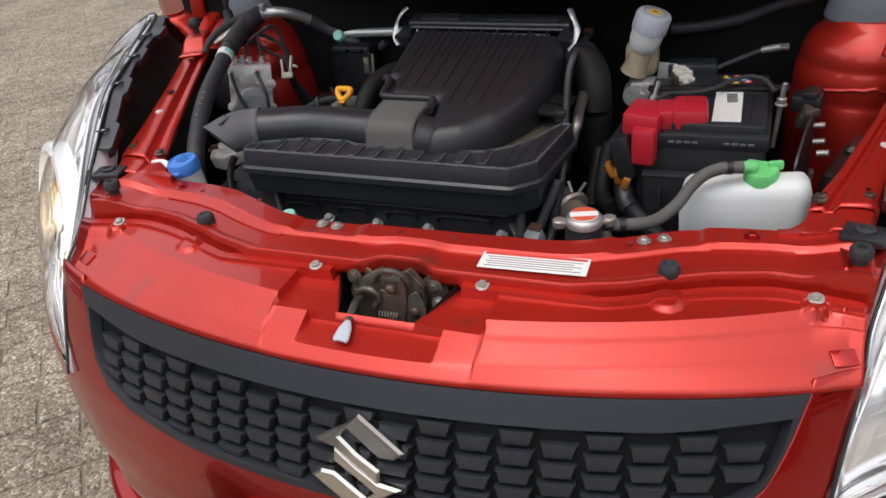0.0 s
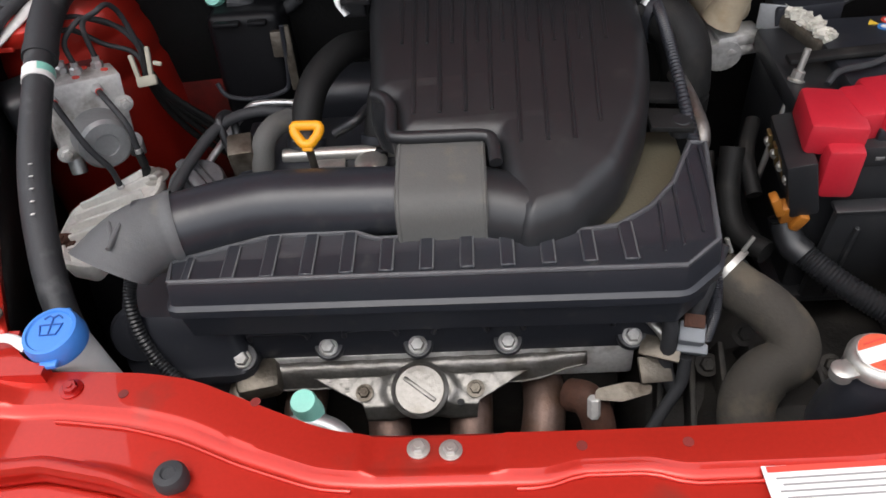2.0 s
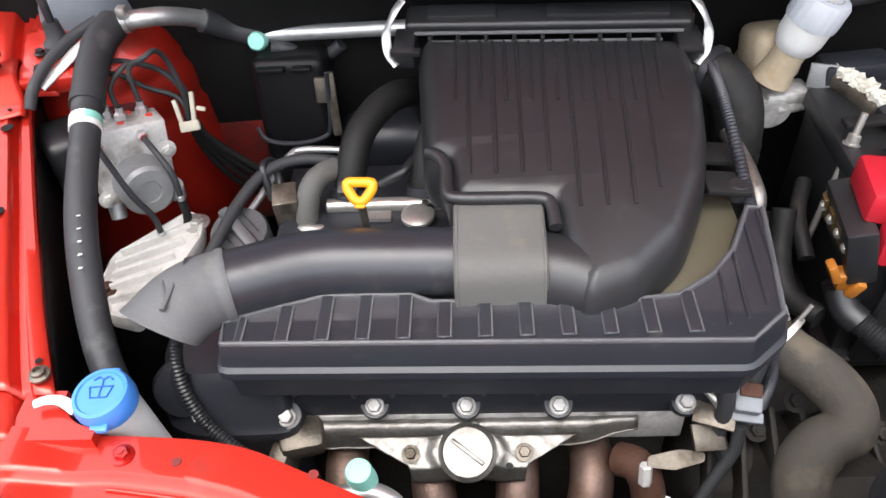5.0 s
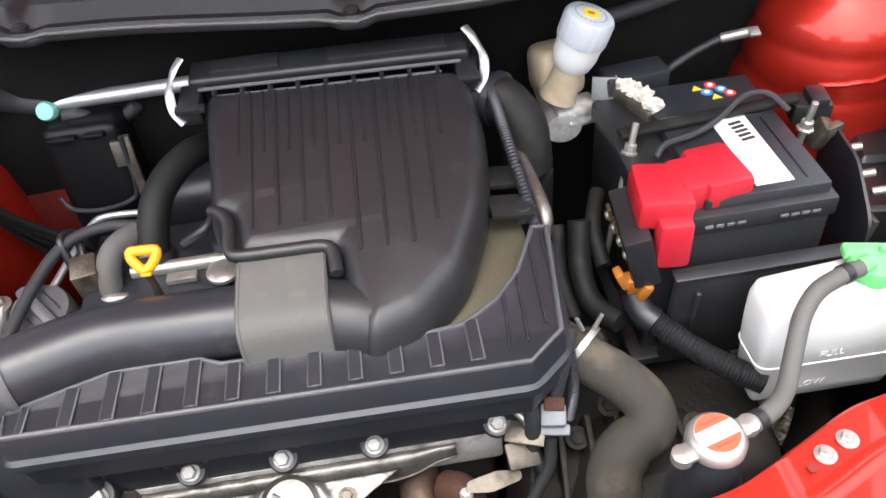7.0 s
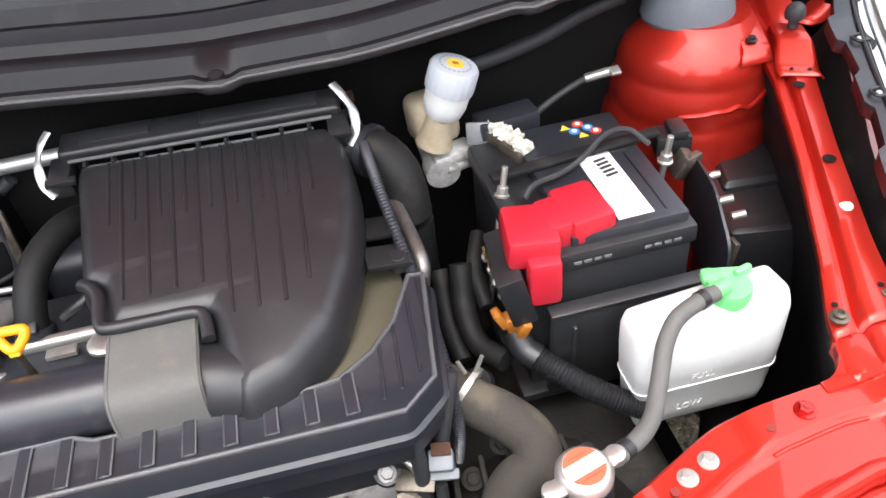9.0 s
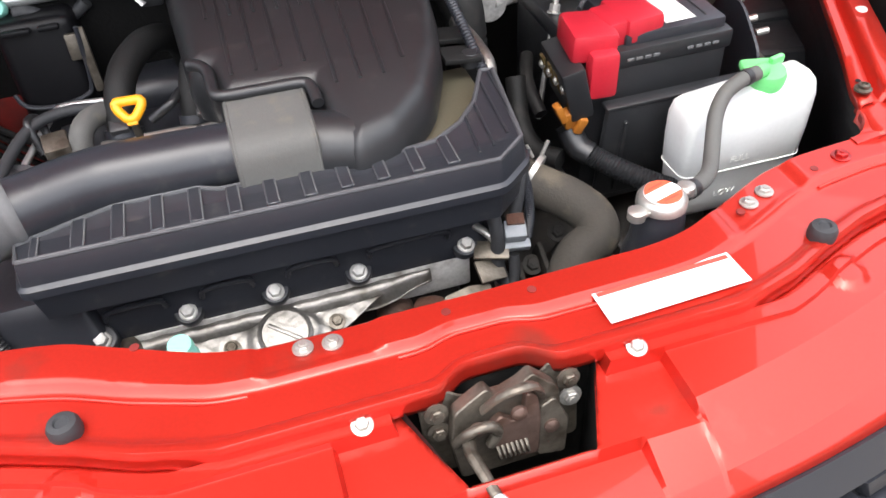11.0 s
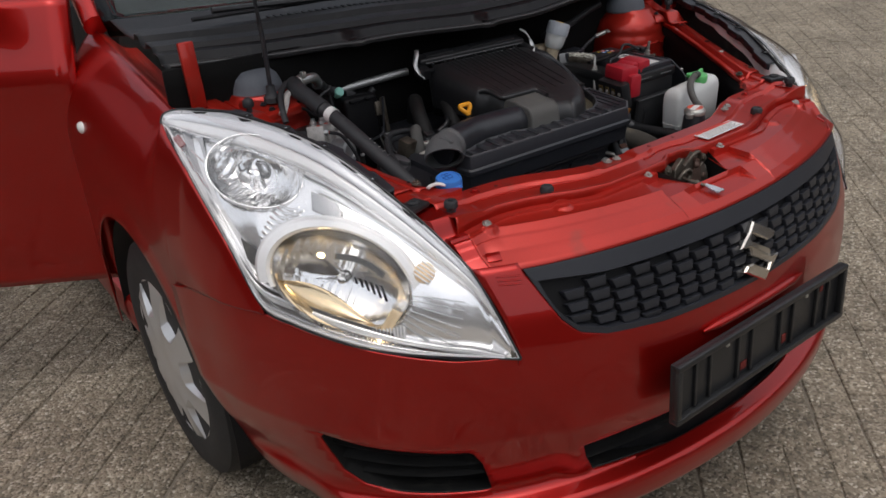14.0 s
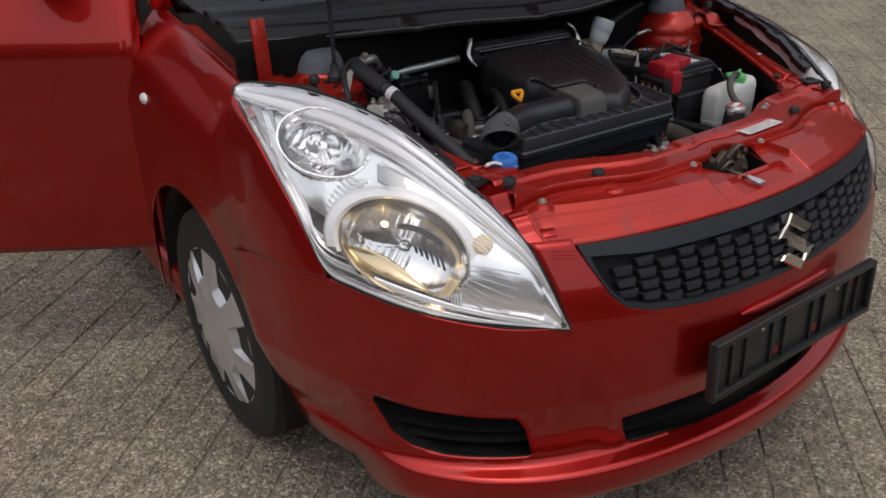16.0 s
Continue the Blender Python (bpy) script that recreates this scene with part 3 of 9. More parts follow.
def build_bumper():
    low, fog = inset_poly(LOW_GRILLE, 0.004), inset_poly(FOG, 0.004)
    bm = mesh()
    cols = [k * 0.01 for k in range(-78, 79)]
    # extra columns where the upper edge jumps
    cols += [s * v for s in (-1, 1) for v in (0.4455, 0.4465, 0.4865, 0.4875, 0.395, 0.405, 0.415, 0.425, 0.435, 0.785)]
    cols = sorted(cols)
    base = 0.588
    zs = sorted({round(0.16 + (base - 0.16) * j / 66, 4) for j in range(67)} | {0.2800, 0.2830, 0.2860, 0.2890, 0.2920})
    nz = len(zs) - 1
    grid = [[bm.verts.new(on_nose(x, z)) for z in zs] for x in cols]
    # upper strip, up to the grille, the end blocks and the headlamps
    def beside_lamp(x, z):
        a = abs(x)
        if not 0.446 < a < 0.487:
            return x
        edge = lerp([(0.60, 0.487), (0.65, 0.493), (0.683, 0.500), (0.712, 0.508), (0.735, 0.513)], z) - 0.001
        return math.copysign(a + (edge - 0.4865) * (a - 0.446) / 0.0405, x)
    strips = []
    for x, g in zip(cols, grid):
        line = [base + (bumper_top_z(x) - base) * j / 12 for j in range(1, 13)]
        strips.append([g[-1]] + [bm.verts.new(on_nose(beside_lamp(x, z), z)) for z in line])
    for k, (a, b) in enumerate(zip(strips, strips[1:])):
        if abs(abs(cols[k] + cols[k + 1]) / 2 - 0.487) < 0.0006:
            continue
        for j in range(12):
            bm.faces.new((a[j], b[j], b[j + 1], a[j + 1]))
    for s in (-1, 1):
        last = (grid[0] + strips[0][1:]) if s < 0 else (grid[-1] + strips[-1][1:])
        prev = last
        for k in range(1, 13):
            t = k / 12
            ring = []
            for j, v in enumerate(last):
                z = v.co.z
                end = min(0.745, ARCH_Y - math.sqrt(max(0.001, ARCH_R ** 2 - (z - ARCH_Z) ** 2)))
                wide = tuck(0.822, z)
                if s > 0:
                    wide = side_x(wide, end)
                x0 = abs(v.co.x)
                p0, p1, p2 = Vector((x0, v.co.y)), Vector((x0 + 0.9 * (wide - x0), v.co.y + 0.08)), Vector((wide, end))
                q = (1 - t) ** 2 * p0 + 2 * t * (1 - t) * p1 + t * t * p2
                rise = (lerp(WING_LOW, q.y) - 0.647) * smooth((q.y - 0.44) / 0.04) * max(0, z - base) / 0.06
                ring.append(bm.verts.new((s * q.x + s * 0.007 * smooth((t - 0.6) / 0.4) * smooth((z - 0.3) / 0.1), q.y, z + rise)))
            for j in range(len(last) - 1):
                bm.faces.new((prev[j], ring[j], ring[j + 1], prev[j + 1]))
            prev = ring
    edge, kept = {}, []
    for k in range(len(cols) - 1):
        for j in range(nz):
            x, z = (cols[k] + cols[k + 1]) / 2, (zs[j] + zs[j + 1]) / 2
            hole = low if inside(x, z, low) else (fog if inside(abs(x), z, fog) else None)
            if hole:
                for i, jj in ((k, j), (k + 1, j), (k, j + 1), (k + 1, j + 1)):
                    edge[(i, jj)] = hole
                continue
            kept.append((k, j))
    for k, j in kept:
        bm.faces.new((grid[k][j], grid[k + 1][j], grid[k + 1][j + 1], grid[k][j + 1]))
    # the rims of the openings run smoothly along their outlines
    for (i, j), hole in edge.items():
        s = -1 if hole is fog and cols[i] < 0 else 1
        p, best = Vector((s * cols[i], zs[j])), None
        for q in range(len(hole)):
            q1, q2 = Vector(hole[q][:2]), Vector(hole[(q + 1) % len(hole)][:2])
            d = q2 - q1
            c = q1 + d * min(1, max(0, (p - q1).dot(d) / d.length_squared))
            if best is None or (c - p).length < (best - p).length:
                best = c
        grid[i][j].co = on_nose(s * best.x, best.y)
    bmesh.ops.delete(bm, geom=[v for v in bm.verts if not v.link_faces], context="VERTS")
    skin = part("bumper", bm, PAINT, car, "glossy red front bumper", solid=0.003)
    # ledge over the number plate
    bm = mesh()
    tube(bm, [on_nose(-0.15 + 0.03 * k, 0.548 + 0.004 * math.sin(k / 10 * math.pi), 0.004) for k in range(11)], lambda t: 0.008 * min(1, 0.3 + 6 * min(t, 1 - t)), 3, 10)
    part("plate_ledge", bm, PAINT, skin)

    def insert(name, poly, mirror, slats, label):
        poly = [(mirror * x, z) for x, z in poly]
        bm = mesh()
        n = len(poly)
        fine = []
        for k in range(n):
            (x1, z1), (x2, z2) = poly[k], poly[(k + 1) % n]
            for j in range(6):
                fine.append(Vector((x1 + (x2 - x1) * j / 6, z1 + (z2 - z1) * j / 6)))
        inner = inset_poly(fine, 0.005)
        rings = [[bm.verts.new(on_nose(p[0], p[1], d)) for p in ring] for ring, d in ((fine, -0.006), (fine, -0.0005), (inner, -0.004), (inner, -0.05))]
        m = len(fine)
        for a, b in zip(rings, rings[1:]):
            for k in range(m):
                bm.faces.new((a[k], a[(k + 1) % m], b[(k + 1) % m], b[k]))
        frame_ob = part(name, bm, BLACK_DULL, car, label)
        bm = mesh()
        bm.faces.new([bm.verts.new(on_nose(p[0], p[1], -0.048)) for p in fine])
        bmesh.ops.triangulate(bm, faces=bm.faces)
        part("backing", bm, BLACK_DEEP, frame_ob)
        lo, hi = min(p[1] for p in fine), max(p[1] for p in fine)
        for k in range(slats):
            z = lo + (hi - lo) * (k + 0.75) / (slats + 0.3)
            xs = [x for x in np.arange(-0.78, 0.78, 0.006) if inside(x, z, fine)]
            if len(xs) < 4:
                continue
            bm = mesh()
            cross = [(-0.005, -0.040), (0.002, -0.018), (0.005, -0.016), (0.006, -0.040)]
            rows = [[bm.verts.new(on_nose(x, z + a, b)) for a, b in cross] for x in xs]
            for a, b in zip(rows, rows[1:]):
                for j in range(4):
                    bm.faces.new((a[j], a[(j + 1) % 4], b[(j + 1) % 4], b[j]))
            part("slat", bm, BLACK_DULL, frame_ob)
    insert("lower_grille", LOW_GRILLE, 1, 4, "black slatted lower air intake")
    for s in (-1, 1):
        insert("fog_lamp_blank", FOG, s, 4, "black ribbed blanking panel")


build_bumper()


def build_grille():
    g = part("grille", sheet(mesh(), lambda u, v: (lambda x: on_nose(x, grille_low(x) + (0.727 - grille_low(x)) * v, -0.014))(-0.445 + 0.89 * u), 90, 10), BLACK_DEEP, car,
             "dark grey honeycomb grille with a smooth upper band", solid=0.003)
    # upper band and rim
    bm = mesh()

    def band(u, v):
        x = -0.4435 + 0.887 * u
        lo = max(0.694 + 0.010 * smooth((abs(x) - 0.3) / 0.14), grille_low(x) + 0.001)
        z = lo + (0.7262 - lo) * min(1, v * 1.25)
        return on_nose(x, z, 0.003 if v < 0.9 else -0.02) if 0.05 < v else on_nose(x, lo, -0.013)
    sheet(bm, band, 90, 12)
    part("band", bm, GRILLE_GREY, g)
    bm = mesh()
    cross = [(0, -0.014), (0, 0.001), (0.009, 0.002), (0.013, -0.013)]

    def rim(u, v):
        x = -0.443 + 0.886 * u
        a, b = cross[min(3, round(v * 3))]
        k = smooth((0.446 - abs(x)) / 0.03)
        xx = x - math.copysign(a * (1 - k) * 1.2, x)
        return on_nose(xx, min(0.724, grille_low(x) + 0.001 + a * (0.3 + 0.7 * k)), b)
    sheet(bm, rim, 120, 3)
    part("rim", bm, GRILLE_GREY, g)
    # cells: a trapezium plate each, its lower edge set back, wider above
    pitch, rise = 0.0425, 0.0192
    for i in range(-11, 12):
        for j in range(7):
            cx, cz = i * pitch + 0.006, 0.6855 - (j + 0.5 * (i % 2)) * rise
            if abs(cx) > 0.428 or abs(cx - 0.008) < 0.02 and False:
                continue
            top, bot = cz + 0.0076, cz - 0.0076
            limit = grille_low(abs(cx) + 0.012) + 0.010
            if top < limit + 0.005 or cz > 0.694:
                continue
            top = min(top, 0.6935)
            bot = max(bot, limit)
            w1, w2 = 0.0195, 0.0135
            k = (top - bot) / 0.0152
            bm = mesh()
            outer = [(cx - w1, top), (cx + w1, top), (cx + w2 + (w1 - w2) * (1 - k), bot), (cx - w2 - (w1 - w2) * (1 - k), bot)]
            ins = [(cx - w1 + 0.0025, top - 0.0012), (cx + w1 - 0.0025, top - 0.0012), (cx + w2, bot + 0.0022), (cx - w2, bot + 0.0022)]
            depth = [(-0.0135, -0.0135), (-0.003, -0.004), (0.0005, -0.0015)]
            rings = []
            for ring, (dt, db) in ((outer, depth[0]), (outer, depth[1]), (ins, depth[2])):
                rings.append([bm.verts.new(on_nose(px, pz, dt if q < 2 else db)) for q, (px, pz) in enumerate(ring)])
            for a, b in zip(rings, rings[1:]):
                for q in range(4):
                    bm.faces.new((a[q], a[(q + 1) % 4], b[(q + 1) % 4], b[q]))
            bm.faces.new(rings[-1])
            part("grille_cell", bm, GRILLE_GREY, g)
    # badge: two alike bright plates, the one turned half round, with bevelled borders
    half = [(-0.052, 0.018), (-0.034, 0.029), (-0.016, 0.038), (0.000, 0.051), (0.054, 0.020), (0.042, 0.012), (0.026, 0.012), (0.012, 0.020), (-0.012, 0.034), (-0.016, 0.030), (0.054, -0.014), (0.044, -0.022), (0.002, -0.001)]
    cx, cz = 0.010, 0.640
    half = half[:10] + [(-0.020, 0.026), (0.000, 0.0135), (0.027, -0.001), (0.026, -0.0165), (0.0, 0.000), (-0.026, 0.0145)]
    for s in (1, -1):
        pts = [(cx + s * x, cz + s * z) for x, z in half]
        bm = mesh()
        ring0, ring1 = [Vector(p) for p in pts], inset_poly(pts, 0.0022)
        rings = [[bm.verts.new(on_nose(p[0], p[1], d)) for p in ring] for ring, d in ((ring0, -0.01), (ring0, 0.007), (ring1, 0.0105))]
        m = len(pts)
        for a, b in zip(rings, rings[1:]):
            for k in range(m):
                bm.faces.new((a[k], a[(k + 1) % m], b[(k + 1) % m], b[k]))
        for tri in tessellate_polygon([[Vector((p[0], p[1], 0)) for p in ring1]]):
            bm.faces.new([rings[-1][k] for k in tri])
        bmesh.ops.recalc_face_normals(bm, faces=bm.faces)
        part("badge_plate", bm, BADGE, g, "bright chrome badge plate", angle=20)


build_grille()


def build_plate_holder():
    y, z, w, h = 0.034, 0.483, 0.520, 0.118
    tilt = at(0, y, z, -4, 0, 0)
    holder = part("plate_holder", box(mesh(), (w, 0.007, h), tilt @ at(0, 0.008, 0), 0.002), BLACK, car, "empty black number plate holder")
    bm = mesh()
    for dz in (-h / 2 + 0.006, h / 2 - 0.006):
        box(bm, (w, 0.016, 0.012), tilt @ at(0, 0, dz), 0.003)
    for dx in (-w / 2 + 0.006, w / 2 - 0.006):
        box(bm, (0.012, 0.0155, h - 0.02), tilt @ at(dx, 0, 0), 0.003)
    part("rim", bm, BLACK, holder)
    for dx in (-0.205, -0.165, -0.085, -0.045, 0.045, 0.085, 0.165, 0.205):
        part("rib", box(mesh(), (0.006, 0.008, h - 0.026), tilt @ at(dx, 0.002, 0), 0.0015), BLACK, holder)
    for dx, dz, w2, h2 in ((-0.062, -0.03, 0.018, 0.016), (0.065, -0.03, 0.014, 0.018), (0.185, 0.03, 0.012, 0.012)):
        part("slot", box(mesh(), (w2, 0.002, h2), tilt @ at(dx, 0.0037, dz), 0.0006), PAINT_SHADED, holder, "red bumper showing through a slot")
    for dx in (-0.115, 0.13):
        bm = mesh()
        lathe(bm, [(0.005, 0), (0.005, 0.002), (0.003, 0.004), (0, 0.0045)], tilt @ at(dx, 0.004, 0.036, 90, 0, 0), 14)
        part("screw", bm, STEEL, holder)


build_plate_holder()


# ---- car: front cross panel ----
def back_y(a):
    return lerp([(0, 0.327), (0.16, 0.329), (0.195, 0.335), (0.225, 0.348), (0.275, 0.371), (0.30, 0.383), (0.34, 0.391), (0.39, 0.395), (0.50, 0.398)], a)


def lip_y(a):
    return lerp([(0, 0.268), (0.023, 0.268), (0.046, 0.252), (0.20, 0.252), (0.255, 0.267), (0.30, 0.287), (0.345, 0.304), (0.40, 0.316), (0.44, 0.312), (0.50, 0.302)], a)


def soften(f, a, r=0.012):
    return sum(f(abs(a + r * k / 2)) for k in (-2, -1, 0, 1, 2)) / 5


def build_cross_panel():
    bm = mesh()

    def top(u, v):
        x = -0.492 + 0.984 * u
        yb, yl = soften(back_y, x), soften(lip_y, x, 0.005)
        t = min(1, max(0, (v - 0.12) / 0.76))
        y = yb + (yl - yb) * t
        z = 0.787 - 0.007 * smooth((t - 0.36) / 0.10)
        z += 0.012 * smooth((abs(x) - 0.42) / 0.06)
        # stamped pads round the paired bolts and a raised bead along the lip
        for cx in (-0.12, 0.278):
            if abs(x - cx) < 0.05:
                z -= 0.003 * smooth((0.05 - abs(x - cx)) / 0.008) * smooth((0.40 - t) / 0.05)
        z += 0.0035 * smooth((t - 0.86) / 0.06)
        if v < 0.12:
            return Vector((x, yb + 0.002, 0.787 - 0.030 * (0.12 - v) / 0.12))
        if v > 0.88:
            return Vector((x, yl - 0.002, 0.7835 - 0.020 * (v - 0.88) / 0.12))
        return Vector((x, y, z))
    sheet(bm, top, 200, 40)
    panel = part("cross_panel", bm, PAINT_INNER, car, "red stamped panel over the radiator", solid=0.002)
    # upper bumper flange between the panel and the grille: bevel, riser, shelf, recess under the lip
    bm = mesh()

    def keys(x):
        a = abs(x)
        full = max(0.262, soften(lip_y, x)) - 0.001 - nose_y(x, 0.727)
        low = min(0.016 + 0.11 * a * a, full - 0.05)
        top = min(0.062 + 0.10 * a * a, full - 0.028)
        jog = low + 0.62 * (top - low)
        if a < 0.128:
            at_y = nose_y(x, 0.727)
            jog, top = 0.1830 - at_y, max(top, 0.190 - at_y)
            return [0.0, low - 0.0008, low + 0.0008, jog - 0.0016, jog + 0.0016, top - 0.001, top + 0.001, full - 0.0215, full - 0.0200, full - 0.0085, full - 0.0060, full]
        return [0.0, low - 0.0008, low + 0.0008, jog - 0.001, jog + 0.001, top - 0.001, top + 0.001, full - 0.0215, full - 0.0200, full - 0.0085, full - 0.0060, full]

    def level(k, f):
        """Height of the outer shelf along the key lines."""
        outer = [0.727, 0.7430, 0.7436, None, None, 0.7652, 0.7662, 0.7672, 0.7715, 0.7715, 0.7640, 0.7640]
        outer[3] = outer[2] + 0.60 * (outer[5] - outer[2])
        outer[4] = outer[2] + 0.63 * (outer[5] - outer[2])
        return outer[k] + (outer[min(k + 1, 11)] - outer[k]) * f
    counts = [3, 1, 6, 1, 4, 1, 16, 1, 6, 1, 2]
    special = [0.0795, 0.0825, 0.1235, 0.1265]
    cols = [c for c in (k * 0.0033 for k in range(-147, 148)) if all(abs(abs(c) - v) > 0.0016 for v in special)]
    cols = sorted(cols + special + [-v for v in special])
    grid, rows = [], [(k, j / n) for k, n in enumerate(counts) for j in range(n)] + [(10, 1.0)]
    for x in cols:
        a, kk, yg, line = abs(x), keys(x), nose_y(x, 0.727), []
        for k, f in rows:
            d = kk[k] + (kk[k + 1] - kk[k]) * f
            y = yg + d
            z_out = level(k, f)
            z = z_out
            if a < 0.081:
                z = lerp([(yg, 0.727), (yg + kk[1], 0.7405), (0.1814, 0.7448), (0.1846, 0.7560), (0.27, 0.7580)], y)
            elif a < 0.125:
                z = lerp([(yg, 0.727), (yg + kk[1], 0.7405), (yg + kk[1] + 0.001, 0.7412), (0.1814, 0.7560), (0.27, 0.7580)], y)
            if k >= 8 and a > 0.081:
                z = z_out
            q = math.hypot(a - 0.300, y - 0.262)
            if q < 0.020:
                z += 0.005 * smooth((0.020 - q) / 0.010)
            q = math.hypot(a - 0.44, y - 0.284)
            z = max(z, z + (0.7715 - z) * smooth((0.015 - q) / 0.006))
            line.append(bm.verts.new((x, y, z)))
        grid.append(line)
    cut, kept = set(), set()
    for i in range(len(cols) - 1):
        for j in range(len(rows) - 1):
            c = (grid[i][j].co + grid[i + 1][j + 1].co) / 2
            corners = (grid[i][j], grid[i + 1][j], grid[i + 1][j + 1], grid[i][j + 1])
            if abs(c.x - 0.001) < 0.048 + 0.43 * (c.y - 0.190) and c.y > 0.1835:
                cut.update(corners)
                continue
            kept.update(corners)
            bm.faces.new(corners)
    # straight slanted sides of the pocket
    for v in cut & kept:
        if v.co.y > 0.186:
            v.co.x = 0.001 + math.copysign(0.048 + 0.43 * (v.co.y - 0.190), v.co.x)
    bmesh.ops.delete(bm, geom=[v for v in bm.verts if not v.link_faces], context="VERTS")
    part("upper_flange", bm, PAINT_INNER, car, "glossy red bumper top with stamped steps", solid=0.0025, angle=16)
    # walls of the catch pocket
    bm = mesh()
    ring = round_poly([(-0.046, 0.1840), (0.048, 0.1840), (0.082, 0.268), (-0.080, 0.268)], 0.005, 3)
    lo = [bm.verts.new((p[0], p[1], 0.60)) for p in ring]
    hi = [bm.verts.new((p[0], p[1], 0.754 if p[1] < 0.25 else 0.772)) for p in ring]
    for k in range(len(ring)):
        bm.faces.new((lo[k], lo[(k + 1) % len(ring)], hi[(k + 1) % len(ring)], hi[k]))
    bm.faces.new(lo)
    part("pocket", bm, BLACK_DULL, panel, "black pocket behind the bonnet catch")
    # end blocks beside the headlamps, with a stamped square
    for s in (-1, 1):
        bm = mesh()

        def end(u, v, s=s):
            base = nose_y(0.484, 0.727)
            d, kk = 0.150 * v, keys(0.484)
            y = base + d
            z = 0.764 + 0.030 * smooth((d - kk[11]) / 0.02)
            for k in range(11):
                if kk[k] <= d <= kk[k + 1]:
                    z = level(k, (d - kk[k]) / max(1e-6, kk[k + 1] - kk[k]))
                    break
            xo = lerp([(0.16, 0.487), (0.206, 0.500), (0.23, 0.508), (0.26, 0.513), (0.30, 0.519), (0.338, 0.530), (0.38, 0.548)], y) - 0.003
            w = min(1, u * 1.25)
            return Vector((side_x(s * (0.4835 + (xo - 0.4835) * w), y), y + 0.01 * w, z - 0.0012 - 0.004 * w - (0.06 * (u - 0.8) / 0.2 if u > 0.8 else 0.0)))
        sheet(bm, end, 10, 60)
        blk = part("end_block", bm, PAINT, car, solid=0.002, angle=24)
        part("stamped_square", box(mesh(), (0.024, 0.018, 0.003), at(s * 0.468, 0.2435, 0.7405, 25, 0, s * 22), 0.0012), PAINT, blk)
        for k in range(3):
            z = 0.7185 - 0.006 * k
            bm = mesh()
            tube(bm, [on_nose(s * (0.450 + 0.007 * j), z + 0.0006 * j, 0.0006) for j in range(6)], 0.0013, 2, 6)
            part("groove_line", bm, PAINT, blk)
        # rounded inner corner between the panel and the side rail
        cx, rad, outer = (-0.416, 0.034, 0.482) if s < 0 else (0.401, 0.030, 0.460)
        rise = (lambda x, y: 0.7970) if s < 0 else (lambda x, y: 0.7880 + 0.0090 * smooth((x - 0.41) / 0.035))
        arc = [(cx + s * rad * math.cos(q), 0.396 + rad - rad * math.sin(q)) for q in (radians(90 * k / 10) for k in range(11))]
        bm = mesh()
        prism(bm, arc + [(cx, 0.385), (s * outer, 0.385), (s * outer, 0.396 + rad)], [(lambda x, y: 0.780, 0), (lambda x, y: rise(x, y) - 0.0005, 0), (lambda x, y: rise(x, y) + 0.0005, 0.0004)])
        part("corner_gusset", bm, PAINT_INNER, panel)
    for x0, x1, depth in ((-0.40, -0.175, 0.52), (-0.065, 0.215, 0.52), (0.335, 0.42, 0.45)):
        bm = mesh()
        pts = []
        for k in range(25):
            x = x0 + (x1 - x0) * k / 24
            yb, yl = soften(back_y, x), soften(lip_y, x, 0.005)
            pts.append((x, yb + (yl - yb) * depth, 0.7812 + 0.012 * smooth((abs(x) - 0.42) / 0.06)))
        tube(bm, pts, 0.0016, 1, 8)
        part("stamped_bead", bm, PAINT_INNER, panel)
    # bolts and rubber stops
    for x, y, z in ((-0.130, 0.318, 0.785), (-0.108, 0.316, 0.785), (0.264, 0.349, 0.785), (0.285, 0.358, 0.785)):
        bolt("bolt", (x, y, z), (0, 0, 1), 0.0052, panel)
    for x, y in ((-0.103, 0.2465), (0.106, 0.2465), (-0.44, 0.292), (0.44, 0.292)):
        bolt("bolt", (x, y, 0.772), (0, -0.25, 1), 0.0052, panel)
    for x, y in ((-0.394, 0.378), (0.376, 0.376)):
        bolt("bolt", (x, y, 0.787), (0, 0, 1), 0.0058, panel, PAINT, "red painted bolt")
    for x, y in ((-0.298, 0.302), (0.298, 0.296)):
        bm = mesh()
        lathe(bm, [(0.0105, -0.006), (0.0118, 0.002), (0.0116, 0.008), (0.0098, 0.0115), (0.0055, 0.0125), (0.0045, 0.011), (0.0, 0.011)], at(x, y, 0.781), 24)
        part("rubber_stop", bm, RUBBER, panel, "dark rubber bonnet stop")
    for x in (-0.478, 0.478):
        bm = mesh()
        lathe(bm, [(0.0075, -0.02), (0.0075, 0.0), (0.0115, 0.003), (0.0115, 0.011), (0.0095, 0.014), (0.005, 0.0145), (0.004, 0.010), (0, 0.010)], at(x, 0.335, 0.797), 24)
        part("rubber_stop", bm, RUBBER, panel, "tall dark rubber bonnet stop")
    # small drilled holes
    for x, y in ((-0.352, 0.372), (-0.25, 0.36), (0.25, 0.34), (0.343, 0.369), (0.05, 0.315), (-0.02, 0.315)):
        bm = mesh()
        lathe(bm, [(0.0038, -0.001), (0.0038, 0.0006), (0.0, 0.0006)], at(x, y, 0.787), 12)
        part("hole", bm, PAINT_SHADED, panel)
    # sticker
    lab = part("sticker", box(mesh(), (0.122, 0.034, 0.0008), at(0.154, 0.284, 0.7835, 0, 0, 2.0), 0.0003, 1), LABEL, panel, "white warning sticker with a red heading")
    m = at(0.154, 0.284, 0.7841, 0, 0, 2.0)
